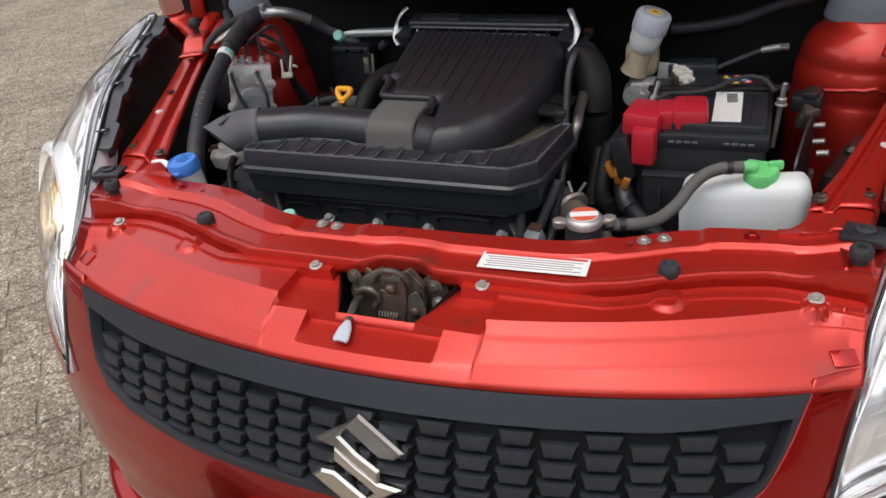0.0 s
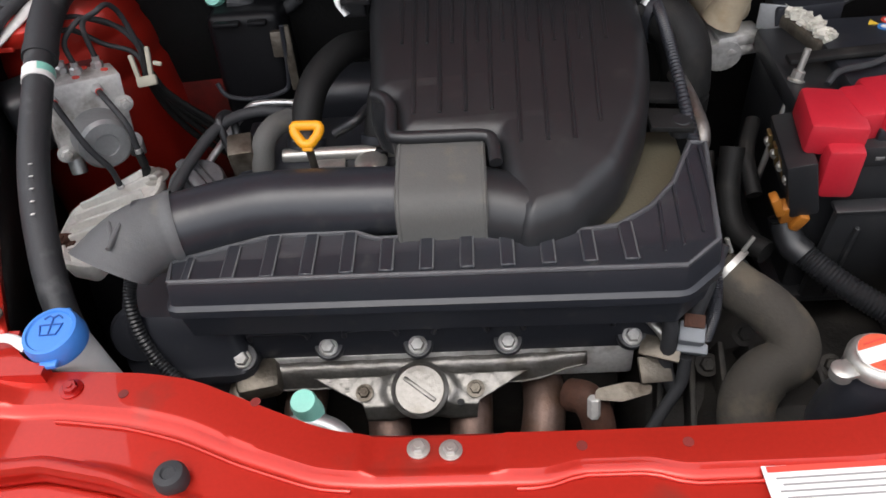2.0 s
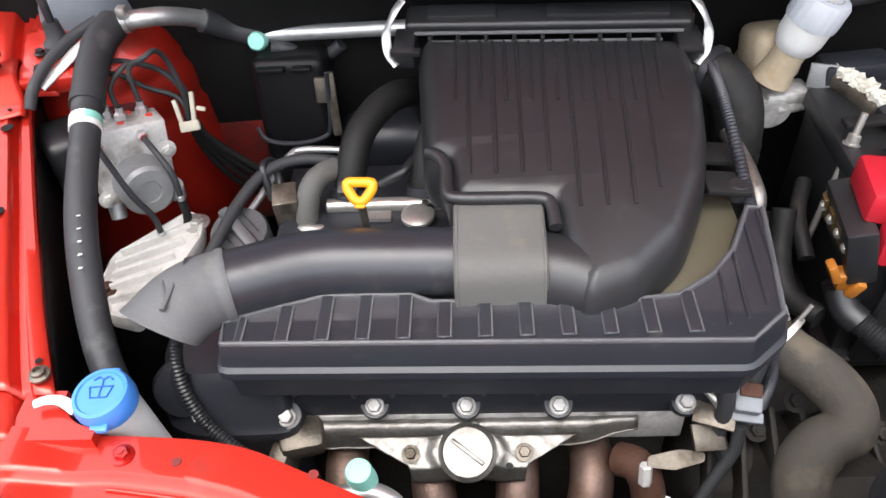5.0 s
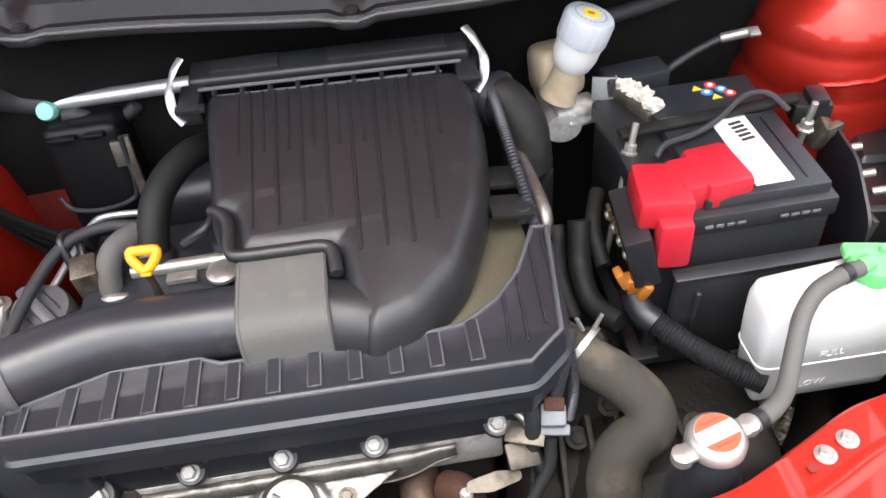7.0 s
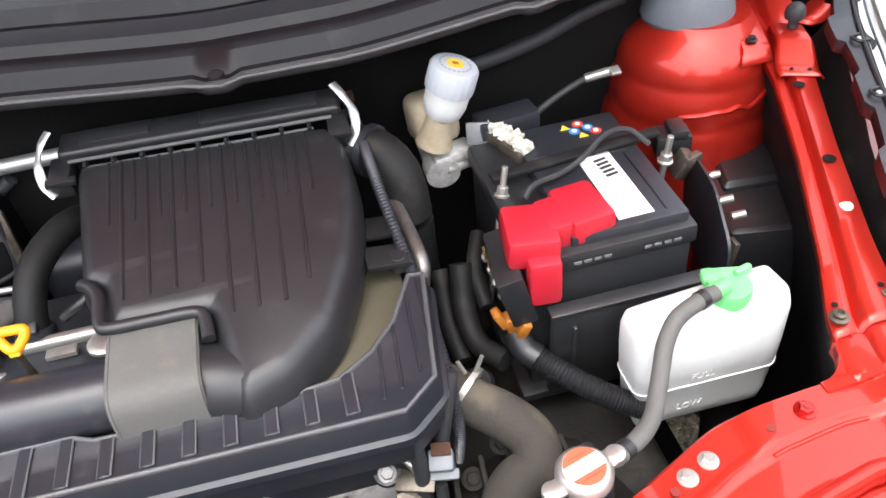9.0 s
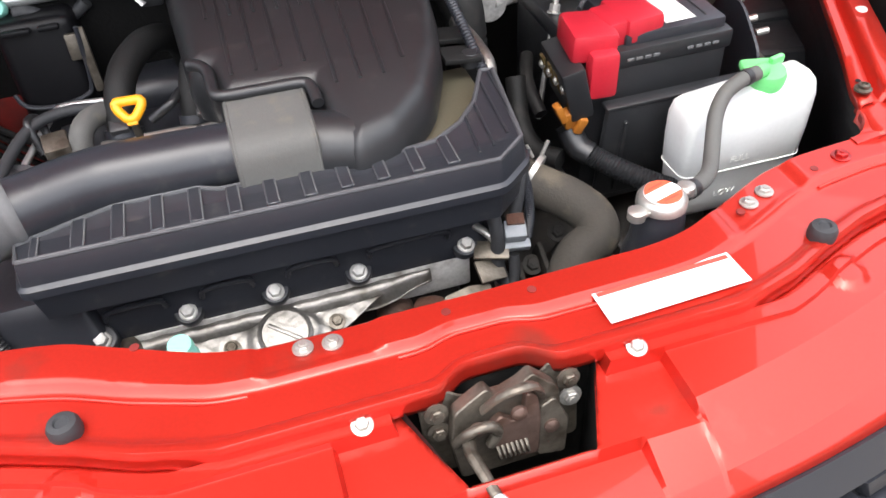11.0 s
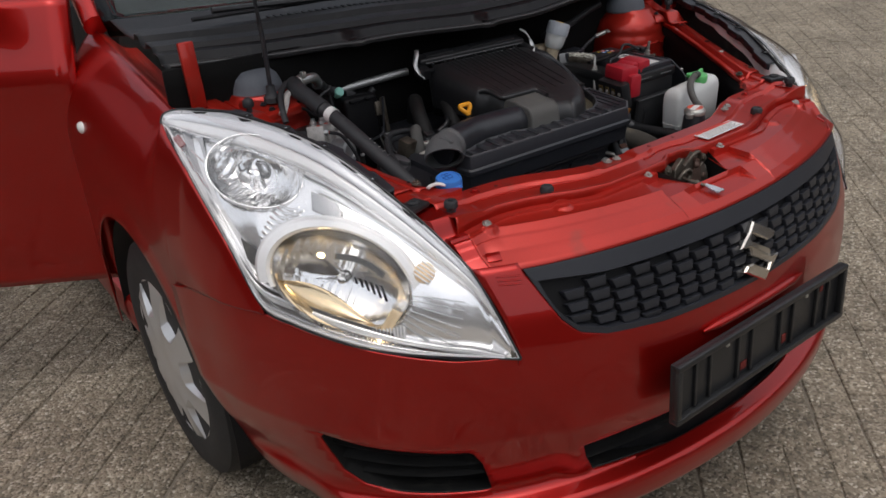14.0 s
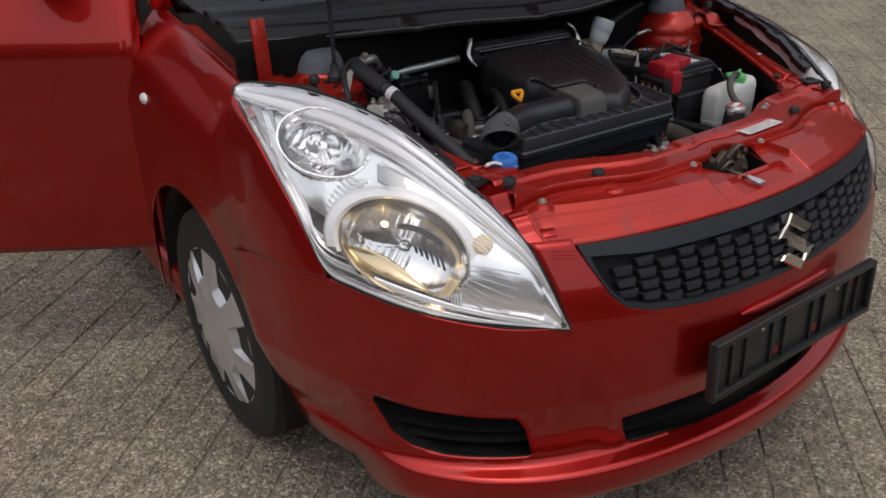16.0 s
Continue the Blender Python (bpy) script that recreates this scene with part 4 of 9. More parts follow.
    part("heading", box(mesh(), (0.116, 0.0042, 0.0006), m @ at(0, 0.0125, 0)), INK_RED, lab)
    for k in range(5):
        part("text_line", box(mesh(), (0.108 - 0.012 * (k % 2), 0.0012, 0.0005), m @ at(-0.003 * (k % 2), 0.006 - 0.0045 * k, 0)), INK, lab)


build_cross_panel()


def build_catch():
    c = thing("bonnet_catch", (0.0, 0.225, 0.70), "greasy metal bonnet catch in its pocket with a release lever", "catch")
    upright = Matrix(((1, 0, 0, 0), (0, 0.20, -0.98, 0), (0, 0.98, 0.20, 0), (0, 0, 0, 1)))

    def plate(name, pts, y, z, thick, material, r=0.004):
        bm = mesh()
        prism(bm, round_poly(pts, r, 3), [(0, 0.0008), (0.0008, 0), (thick - 0.0008, 0), (thick, 0.0008)], Matrix.Translation((0.0, y, z)) @ upright)
        return part(name, bm, material, c)
    plate("back_plate", [(-0.060, -0.05), (0.060, -0.05), (0.062, 0.020), (0.046, 0.034), (0.030, 0.018), (-0.028, 0.018), (-0.048, 0.034), (-0.062, 0.020)], 0.252, 0.745, 0.003, ALU_DARK, 0.006)
    plate("housing", [(-0.040, -0.045), (0.036, -0.045), (0.040, -0.006), (0.040, 0.016), (0.026, 0.030), (0.020, 0.036), (0.012, 0.030), (-0.008, 0.022), (-0.014, 0.034), (-0.040, 0.018), (-0.044, -0.010)], 0.244, 0.748, 0.012, ALU_DARK, 0.005)
    plate("jaw", [(-0.012, -0.030), (0.018, -0.034), (0.022, 0.000), (0.020, 0.022), (0.012, 0.026), (0.008, 0.006), (0.000, 0.004), (-0.008, 0.012), (-0.018, 0.004)], 0.231, 0.752, 0.007, RUSTY, 0.004)
    plate("stop_plate", [(0.018, -0.032), (0.040, -0.036), (0.044, -0.004), (0.034, 0.020), (0.022, 0.014)], 0.229, 0.745, 0.004, ALU_DARK, 0.004)
    bm = mesh()
    tube(bm, [(-0.020, 0.232, 0.770), (-0.008, 0.228, 0.786), (0.006, 0.226, 0.792), (0.018, 0.228, 0.786), (0.024, 0.232, 0.766), (0.022, 0.234, 0.742)], 0.0042, 6, 10, flat=0.7)
    part("hook", bm, ALU_DARK, c)
    bm = mesh()
    tube(bm, [(-0.042, 0.226, 0.748), (-0.034, 0.222, 0.762), (-0.020, 0.221, 0.766), (-0.012, 0.222, 0.755), (-0.018, 0.222, 0.742)], 0.0040, 6, 10)
    part("pivot_arm", bm, ALU_DARK, c)
    bm = mesh()
    tube(bm, [(-0.014 + 0.0009 * k, 0.222 + 0.0065 * math.cos(k * 1.57), 0.731 + 0.0065 * math.sin(k * 1.57)) for k in range(29)], 0.0014, 3, 8)
    part("spring", bm, ALU_DARK, c)
    for x, y, z in ((-0.004, 0.226, 0.734), (-0.026, 0.227, 0.758), (0.004, 0.224, 0.768), (0.030, 0.225, 0.740)):
        bm = mesh()
        lathe(bm, [(0.0062, 0), (0.0058, 0.003), (0.0030, 0.0046), (0.0, 0.005)], Matrix.Translation((x, y, z)) @ upright, 16)
        part("rivet", bm, RUSTY, c)
    for x, y, z, finish in ((-0.051, 0.243, 0.766, ALU_DARK), (-0.050, 0.243, 0.744, ALU_DARK), (0.050, 0.243, 0.764, ALU_DARK), (0.053, 0.243, 0.742, STEEL)):
        bolt("bolt", (x, y, z), (0, -1, 0.22), 0.0058, c, finish)
    # release lever: a narrow strip that ends in a pale spoon
    bm = mesh()
    sheet(bm, lambda u, v: Vector((lerp([(0, -0.034), (0.3, -0.036), (0.7, -0.032), (1, -0.029)], u) + (0.0052 - 0.001 * u) * (2 * v - 1), lerp([(0, 0.222), (0.3, 0.212), (0.7, 0.190), (1, 0.174)], u), lerp([(0, 0.758), (0.3, 0.757), (0.7, 0.756), (1, 0.754)], u) - 0.002 * abs(2 * v - 1))), 12, 4)
    lever = part("lever", bm, ALU_DARK, c, solid=0.0025)
    bm = mesh()
    sheet(bm, lambda u, v: Vector((-0.0285 + 0.004 * u + lerp([(0, 0.0040), (0.35, 0.0080), (0.85, 0.0098), (1, 0.0080)], u) * (2 * v - 1), 0.176 - 0.030 * u, 0.7552 - 0.004 * u - 0.0022 * (2 * v - 1) ** 2)), 12, 8)
    part("lever_tip", bm, CAP_GREY, lever, "pale grey spoon-shaped lever tip", solid=0.003)


build_catch()


# ---- car: engine bay shell ----
RAIL_LEFT = [(0.398, 0.444, 0.53, 0.797), (0.445, 0.468, 0.545, 0.803), (0.50, 0.492, 0.556, 0.814), (0.61, 0.533, 0.582, 0.838), (0.72, 0.572, 0.615, 0.862), (0.80, 0.592, 0.645, 0.880), (0.90, 0.615, 0.675, 0.90)]
RAIL = [(0.398, 0.424, 0.494, 0.797), (0.445, 0.437, 0.505, 0.803), (0.50, 0.463, 0.517, 0.814), (0.61, 0.506, 0.549, 0.838), (0.72, 0.542, 0.587, 0.862), (0.80, 0.556, 0.614, 0.880), (0.90, 0.582, 0.655, 0.90)]


def rail_at(y, s=1):
    return tuple(lerp([(r[0], r[k]) for r in (RAIL if s > 0 else RAIL_LEFT)], y) for k in (1, 2, 3))


def build_bay():
    for s in (-1, 1):
        bm = mesh()

        def rail(u, v, s=s):
            y = y0 + (y1 - y0) * u
            xi, xo, z = rail_at(y, s)
            prof = [(0.0, -0.010), (0.0, -0.002), (0.04, 0.0), (0.20, 0.001), (0.25, -0.005), (0.34, -0.005), (0.41, 0.006), (0.46, 0.008), (0.75, 0.0085), (0.93, 0.007), (1.0, 0.0), (1.0, -0.03)]
            a, b = prof[min(11, round(v * 11))]
            return Vector((s * (xi + (xo - xi) * a), y, z + b - step))
        y0, y1, step = 0.424, 0.915, 0.0
        sheet(bm, rail, 50, 11)
        r = part("side_rail", bm, PAINT_INNER, car, "red stamped rail beside the engine bay", solid=0.002)
        bm = mesh()
        y0, y1, step = 0.385, 0.432, 0.0045
        sheet(bm, rail, 6, 11)
        part("rail_foot", bm, PAINT_INNER, r, solid=0.002)
        for y, f, rad in ((0.4385, 0.10, 0.0056), (0.446, 0.80, 0.0056)):
            xi, xo, z = rail_at(y, s)
            bm = mesh()
            x = s * (xi + (xo - xi) * f)
            lathe(bm, [(rad * 1.5, 0), (rad * 1.5, 0.002), (rad, 0.003), (rad, 0.006), (0.003, 0.007), (0.003, 0.004), (0, 0.004)], at(x, y, z + 0.004), 20)
            part("bolt", bm, ALU_DARK, r, "grey screw")
        for y, f, a in ((0.594, 0.62, 0.0065), (0.694, 0.45, 0.0062), (0.455, 0.74, 0.0028), (0.452, 0.10, 0.0028)):
            xi, xo, z = rail_at(y, s)
            bm = mesh()
            lathe(bm, [(a, 0), (a, 0.0005), (0, 0.0005)], at(s * (xi + (xo - xi) * f), y, z + (0.0095 if f > 0.4 else 0.003)), 16)
            part("hole", bm, BLACK_DEEP, r)
        xi, xo, z = rail_at(0.540, s)
        bm = mesh()
        lathe(bm, [(0.007, 0), (0.006, 0.003), (0, 0.004)], at(s * (xi + (xo - xi) * 0.66), 0.540, z + 0.006), 14)
        part("clip", bm, WHITE, r)
        # pressed bracket with the rear rubber stop
        bm = mesh()

        def bracket(u, v, s=s):
            d, z = ((0.0, 0.0), (0.014, 0.0), (0.020, 0.003), (0.036, 0.019), (0.042, 0.0215), (0.070, 0.023), (0.074, 0.021), (0.076, 0.006))[round(u * 7)]
            xi, xo, zr = rail_at(0.706, s)
            half = lerp([(0, 0.0205), (0.02, 0.020), (0.04, 0.0155), (0.08, 0.0140)], d)
            return Vector((s * ((xi + xo) / 2 + 0.003 + 0.30 * d + half * (2 * v - 1)), 0.704 + d - 0.010 * (2 * v - 1), zr + 0.0105 + z - 0.003 * smooth((abs(2 * v - 1) - 0.88) / 0.12)))
        sheet(bm, bracket, 7, 14)
        b = part("stop_bracket", bm, PAINT_INNER, r, solid=0.0022, angle=50)
        for q in (0.30, 0.70):
            p = bracket(1 / 7, q)
            bm = mesh()
            lathe(bm, [(0.0022, 0), (0.0022, 0.0004), (0, 0.0004)], Matrix.Translation(p + Vector((0, -0.004, 0.0016))), 10)
            part("hole", bm, BLACK_DEEP, b)
        p = bracket(5 / 7, 0.5) + Vector((0, -0.010, 0))
        bm = mesh()
        lathe(bm, [(0.0055, 0), (0.0055, 0.009), (0.0100, 0.011), (0.0112, 0.016), (0.0098, 0.023), (0.006, 0.027), (0, 0.028)], Matrix.Translation(p), 20)
        part("rubber_stop", bm, RUBBER, b)
        # plate that ties the rail to the strut tower
        bm = mesh()

        def tie(u, v, s=s):
            y = 0.742 + 0.085 * u
            xi, xo, z = rail_at(y, s)
            inward, lift = ((-0.010, 0.0), (-0.006, 0.009), (0.004, 0.012), (0.026, 0.012), (0.030, 0.006))[round(v * 4)]
            return Vector((s * (xi - inward), y, z + 0.003 + lift * smooth(u * 6)))
        sheet(bm, tie, 14, 4)
        g = part("tower_plate", bm, PAINT_INNER, r, solid=0.002)
        for u in (0.24, 0.52):
            p = tie(u, 0.5) + Vector((-s * 0.010, 0, 0.001))
            bm = mesh()
            lathe(bm, [(0.0065, 0), (0.0065, 0.0015), (0.0042, 0.0022), (0.0042, 0.005), (0, 0.005)], Matrix.Translation(p), 14)
            part("screw", bm, BLACK, g, "black screw")
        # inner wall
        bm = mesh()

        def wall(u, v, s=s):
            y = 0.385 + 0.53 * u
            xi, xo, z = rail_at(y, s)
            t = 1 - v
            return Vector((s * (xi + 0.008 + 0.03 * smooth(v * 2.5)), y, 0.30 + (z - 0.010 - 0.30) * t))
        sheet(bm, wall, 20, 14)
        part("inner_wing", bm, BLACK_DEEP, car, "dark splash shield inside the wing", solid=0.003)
        # black lamp housing between rail and lens
        bm = mesh()

        def shelf(u, v, s=s):
            y = 0.335 + 0.47 * u
            xo = rail_at(max(0.398, y), s)[1]
            e = lens_inner(y)
            e.x = s * side_x(s * e.x, y)
            p = Vector((xo - 0.004, y, rail_at(max(0.398, y), s)[2] - 0.022)).lerp(e, v)
            p.z -= 0.034 * math.sin(v * math.pi) + 0.004 * math.sin(u * 37) * (1 - v) - 0.003 * (v > 0.86)
            return Vector((s * p.x, p.y, p.z))
        sheet(bm, shelf, 40, 12)
        h = part("lamp_back", bm, BLACK_DULL, car, "black plastic back of the headlamp", solid=0.003)
        # notched flange along the cover, with its clips
        bm = mesh()

        def flange(u, v, s=s):
            y = 0.40 + 0.39 * u
            e = lens_inner(y)
            wide = 0.016 + 0.007 * smooth(math.sin(u * 26) * 4) + 0.005 * math.sin(u * 9)
            x = s * side_x(s * e.x, y)
            return Vector((s * (x + 0.001 - wide * min(1, v * 1.25)), y + 0.3 * wide * v, e.z + 0.001 - 0.003 * v - (0.014 * (v - 0.8) / 0.2 if v > 0.8 else 0)))
        sheet(bm, flange, 90, 5)
        part("lamp_flange", bm, BLACK_SATIN, h, solid=0.002)
        for y in (0.43, 0.52, 0.60, 0.68):
            e = lens_inner(y)
            e.x = s * side_x(s * e.x, y)
            bm = mesh()
            tube(bm, [(s * (e.x + 0.002), y - 0.006, e.z + 0.003), (s * (e.x - 0.009), y - 0.004, e.z + 0.003), (s * (e.x - 0.010), y + 0.006, e.z + 0.003), (s * (e.x + 0.001), y + 0.008, e.z + 0.003)], 0.0017, 4, 8)
            clip = part("lamp_clip", bm, BLACK, h)
            part("clip_pin", box(mesh(), (0.005, 0.005, 0.003), at(s * (e.x - 0.004), y + 0.001, e.z + 0.002), 0.001), CAP_GREY, clip)
        part("lamp_bracket", box(mesh(), (0.045, 0.035, 0.010), at(side_x(s * 0.521, 0.378) - 0.006 * (s > 0), 0.378, 0.800, 0, 0, s * -15), 0.004), BLACK, h)
        bm = mesh()
        lathe(bm, [(0.010, 0), (0.010, 0.004), (0.006, 0.005), (0.005, 0.002), (0, 0.002)], at(side_x(s * 0.521, 0.378) - 0.006 * (s > 0), 0.378, 0.804), 18)
        part("ring", bm, RUBBER, h)
    # strut towers
    for s, cx, cy in ((-1, -0.548, 0.862), (1, 0.508, 0.830)):
        bm = mesh()
        lathe(bm, [(0.100, 0.55), (0.100, 0.74), (0.099, 0.785), (0.096, 0.792), (0.094, 0.800), (0.096, 0.806), (0.095, 0.830), (0.091, 0.840), (0.089, 0.848), (0.090, 0.853), (0.080, 0.876), (0.062, 0.892), (0.055, 0.902), (0.0, 0.903)],
              at(cx, cy, 0), 40)
        for v in bm.verts:
            if v.co.z < 0.83:
                v.co.y += 0.05 * smooth((0.83 - v.co.z) / 0.2) * (v.co.y > cy)
        t = part("strut_tower", bm, PAINT_INNER, car, "red suspension strut tower")
        bm = mesh()
        lathe(bm, [(0.050, 0.894), (0.053, 0.900), (0.050, 0.914), (0.043, 0.930), (0.030, 0.942), (0.0, 0.945)], at(cx - 0.012 * (s > 0), cy + 0.006, 0), 36)
        part("strut_cap", bm, STRUT_CAP, t, "grey rubber strut cap")
        if s > 0:
            bm = mesh()
            rr = random.Random(5)
            tube(bm, [(cx + 0.0955 * math.cos(a), cy + 0.0955 * math.sin(a), 0.815 + 0.020 * q + rr.uniform(-0.004, 0.004)) for q, a in ((k / 14, radians(-125 + 110 * k / 14)) for k in range(15))], 0.0028, 4, 6)
            part("sealant_bead", bm, PAINT_INNER, t, "crinkled painted sealant bead")
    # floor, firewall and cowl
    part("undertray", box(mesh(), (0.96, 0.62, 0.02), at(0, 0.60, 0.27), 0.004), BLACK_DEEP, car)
    bm = mesh()

    def fire(u, v):
        x = -0.72 + 1.44 * u
        return Vector((x, 0.905 + 0.02 * math.sin(u * 9) * math.sin(v * 5) - 0.02 * v, 0.28 + 0.69 * v))
    sheet(bm, fire, 40, 20)
    part("firewall", bm, INSULATION, car, "black insulated firewall", solid=0.01)
    # the bonnet's shade on these two panels is put into their dark red
    part("firewall_panel", box(mesh(), (0.18, 0.03, 0.22), at(-0.61, 0.885, 0.77), 0.01), PAINT_SHADED, car, "shade-dark red bulkhead corner")
    part("bulkhead_panel", box(mesh(), (0.20, 0.02, 0.24), at(-0.435, 0.888, 0.700), 0.008), PAINT_SHADED, car, "shaded red bulkhead panel")
    # radiator
    rad = part("radiator", box(mesh(), (0.66, 0.035, 0.42), at(0.05, 0.352, 0.50), 0.006), BLACK_DULL, car, "black radiator behind the cross panel")
    tank = part("tank", box(mesh(), (0.66, 0.05, 0.045), at(0.05, 0.345, 0.700), 0.008), BLACK_DULL, rad)


def cowl_edge(x):
    """Front edge of the cowl across the car: how far back and how high."""
    y = lerp([(-0.70, 0.93), (-0.6, 0.89), (-0.5, 0.85), (-0.31, 0.812), (-0.024, 0.778), (0.1, 0.776), (0.22, 0.785), (0.36, 0.80), (0.62, 0.84), (0.70, 0.86)], x)
    return y, 0.955 + 0.010 * smooth((-0.02 - x) / 0.25) + 0.010 * smooth((x - 0.1) / 0.2) - 0.022 * smooth((x - 0.36) / 0.2)


def build_cowl():
    bm = mesh()

    def cowl(u, v):
        x = -0.70 + 1.40 * u
        y, z = cowl_edge(x)
        prof = [(-0.004, -0.006), (0.0, 0.0), (0.003, 0.004), (0.016, 0.002), (0.024, 0.018), (0.050, 0.020), (0.056, 0.030), (0.085, 0.034), (0.095, 0.022), (0.118, 0.024), (0.126, 0.040), (0.150, 0.043), (0.158, 0.030), (0.22, 0.034), (0.30, 0.05)]
        a, b = prof[min(14, round(v * 14))]
        dip = 0.010 * smooth((0.02 - abs(x + 0.024)) / 0.008) + 0.010 * smooth((0.02 - abs(x - 0.30)) / 0.008) + 0.010 * smooth((0.02 - abs(x + 0.34)) / 0.008)
        return Vector((x, y + a - (dip if v < 0.25 else 0), z + b))
    sheet(bm, cowl, 120, 14)
    c = part("cowl", bm, COWL, car, "weathered black plastic scuttle panel", solid=0.003)
    bm = mesh()
    line = []
    for k in range(0, 71):
        x = -0.69 + 1.38 * k / 70
        y, z = cowl_edge(x)
        dip = sum(0.010 * smooth((0.02 - abs(x - q)) / 0.008) for q in (-0.024, 0.30, -0.34))
        line.append((x, y - 0.003 - dip, z + 0.001))
    tube(bm, line, 0.0022, 1, 6)
    part("edge", bm, GREY_PLASTIC, c, "grey edge line")
    for x in (-0.34, -0.024, 0.30):
        y, z = cowl_edge(x)
        bm = mesh()
        lathe(bm, [(0.008, 0), (0.008, 0.003), (0.005, 0.005), (0.0, 0.0055)], at(x, y + 0.004, z + 0.003), 18)
        part("clip", bm, BLACK, c)
    # air slots
    for k in range(26):
        x = -0.42 + 0.0155 * k
        y, z = cowl_edge(x)
        part("slot", box(mesh(), (0.008, 0.050, 0.002), at(x, y + 0.19, z + 0.0340, 4, 0, 0), 0.0006), BLACK_DEEP, c)
    # wiper spindle cover
    y, z = cowl_edge(0.03)
    bm = mesh()
    lathe(bm, [(0.030, 0), (0.029, 0.012), (0.022, 0.02), (0.0, 0.022)], at(0.03, y + 0.20, z + 0.03), 24)
    part("spindle_cover", bm, BLACK, c)
    bm = mesh()
    tube(bm, [(0.03, y + 0.20, z + 0.055), (-0.1, y + 0.215, z + 0.058), (-0.3, y + 0.23, z + 0.07), (-0.55, y + 0.25, z + 0.08)], 0.007, 5, 8)
    part("wiper_arm", bm, BLACK, c)
    bm = mesh()
    tube(bm, [(-0.60, y + 0.235, z + 0.072), (-0.3, y + 0.245, z + 0.065), (0.1, y + 0.25, z + 0.066)], 0.005, 5, 6)
    part("wiper_blade", bm, RUBBER, c)


# ---- headlamps ----
LENS_IN = [(0.487, 0.160, 0.600), (0.508, 0.230, 0.712), (0.517, 0.290, 0.754), (0.548, 0.380, 0.815), (0.592, 0.500, 0.878), (0.627, 0.610, 0.903), (0.672, 0.715, 0.916), (0.722, 0.795, 0.916), (0.752, 0.812, 0.912), (0.768, 0.795, 0.904)]
LENS_OUT = [(0.487, 0.160, 0.600), (0.530, 0.198, 0.602), (0.580, 0.240, 0.605), (0.635, 0.285, 0.613), (0.690, 0.342, 0.627), (0.738, 0.420, 0.645), (0.764, 0.480, 0.665), (0.774, 0.555, 0.755), (0.778, 0.670, 0.850), (0.768, 0.795, 0.904)]


def lens_inner(y):
    pts = [(p[1], Vector(p)) for p in LENS_IN[:8]]
    return lerp(pts, y)


def along(curve, t):
    pts = curve_points(curve, 8)
    k = t * (len(pts) - 1)
    i = min(int(k), len(pts) - 2)
    return pts[i].lerp(pts[i + 1], k - i)


_IN, _OUT = curve_points(LENS_IN, 8), curve_points(LENS_OUT, 8)


BULGE = [(0, 0.034), (0.30, 0.038), (0.45, 0.056), (0.62, 0.064), (0.75, 0.040), (0.88, 0.014), (1, 0.008)]


def lens_point(t, v, deep=0.0, bulge=0.026):
    bulge = bulge / 0.026 * lerp(BULGE, t)
    k = t * (len(_IN) - 1)
    i = min(int(k), len(_IN) - 2)
    a, b = _IN[i].lerp(_IN[i + 1], k - i), _OUT[i].lerp(_OUT[i + 1], k - i)
    w = (a - b).length
    out = Vector((0.55, -0.45, 0.70)).normalized()
    return a.lerp(b, v) + out * (bulge * 4 * v * (1 - v) * min(1, w / 0.16) - deep * min(1, w / 0.10) * smooth(min(v, 1 - v) / 0.07))


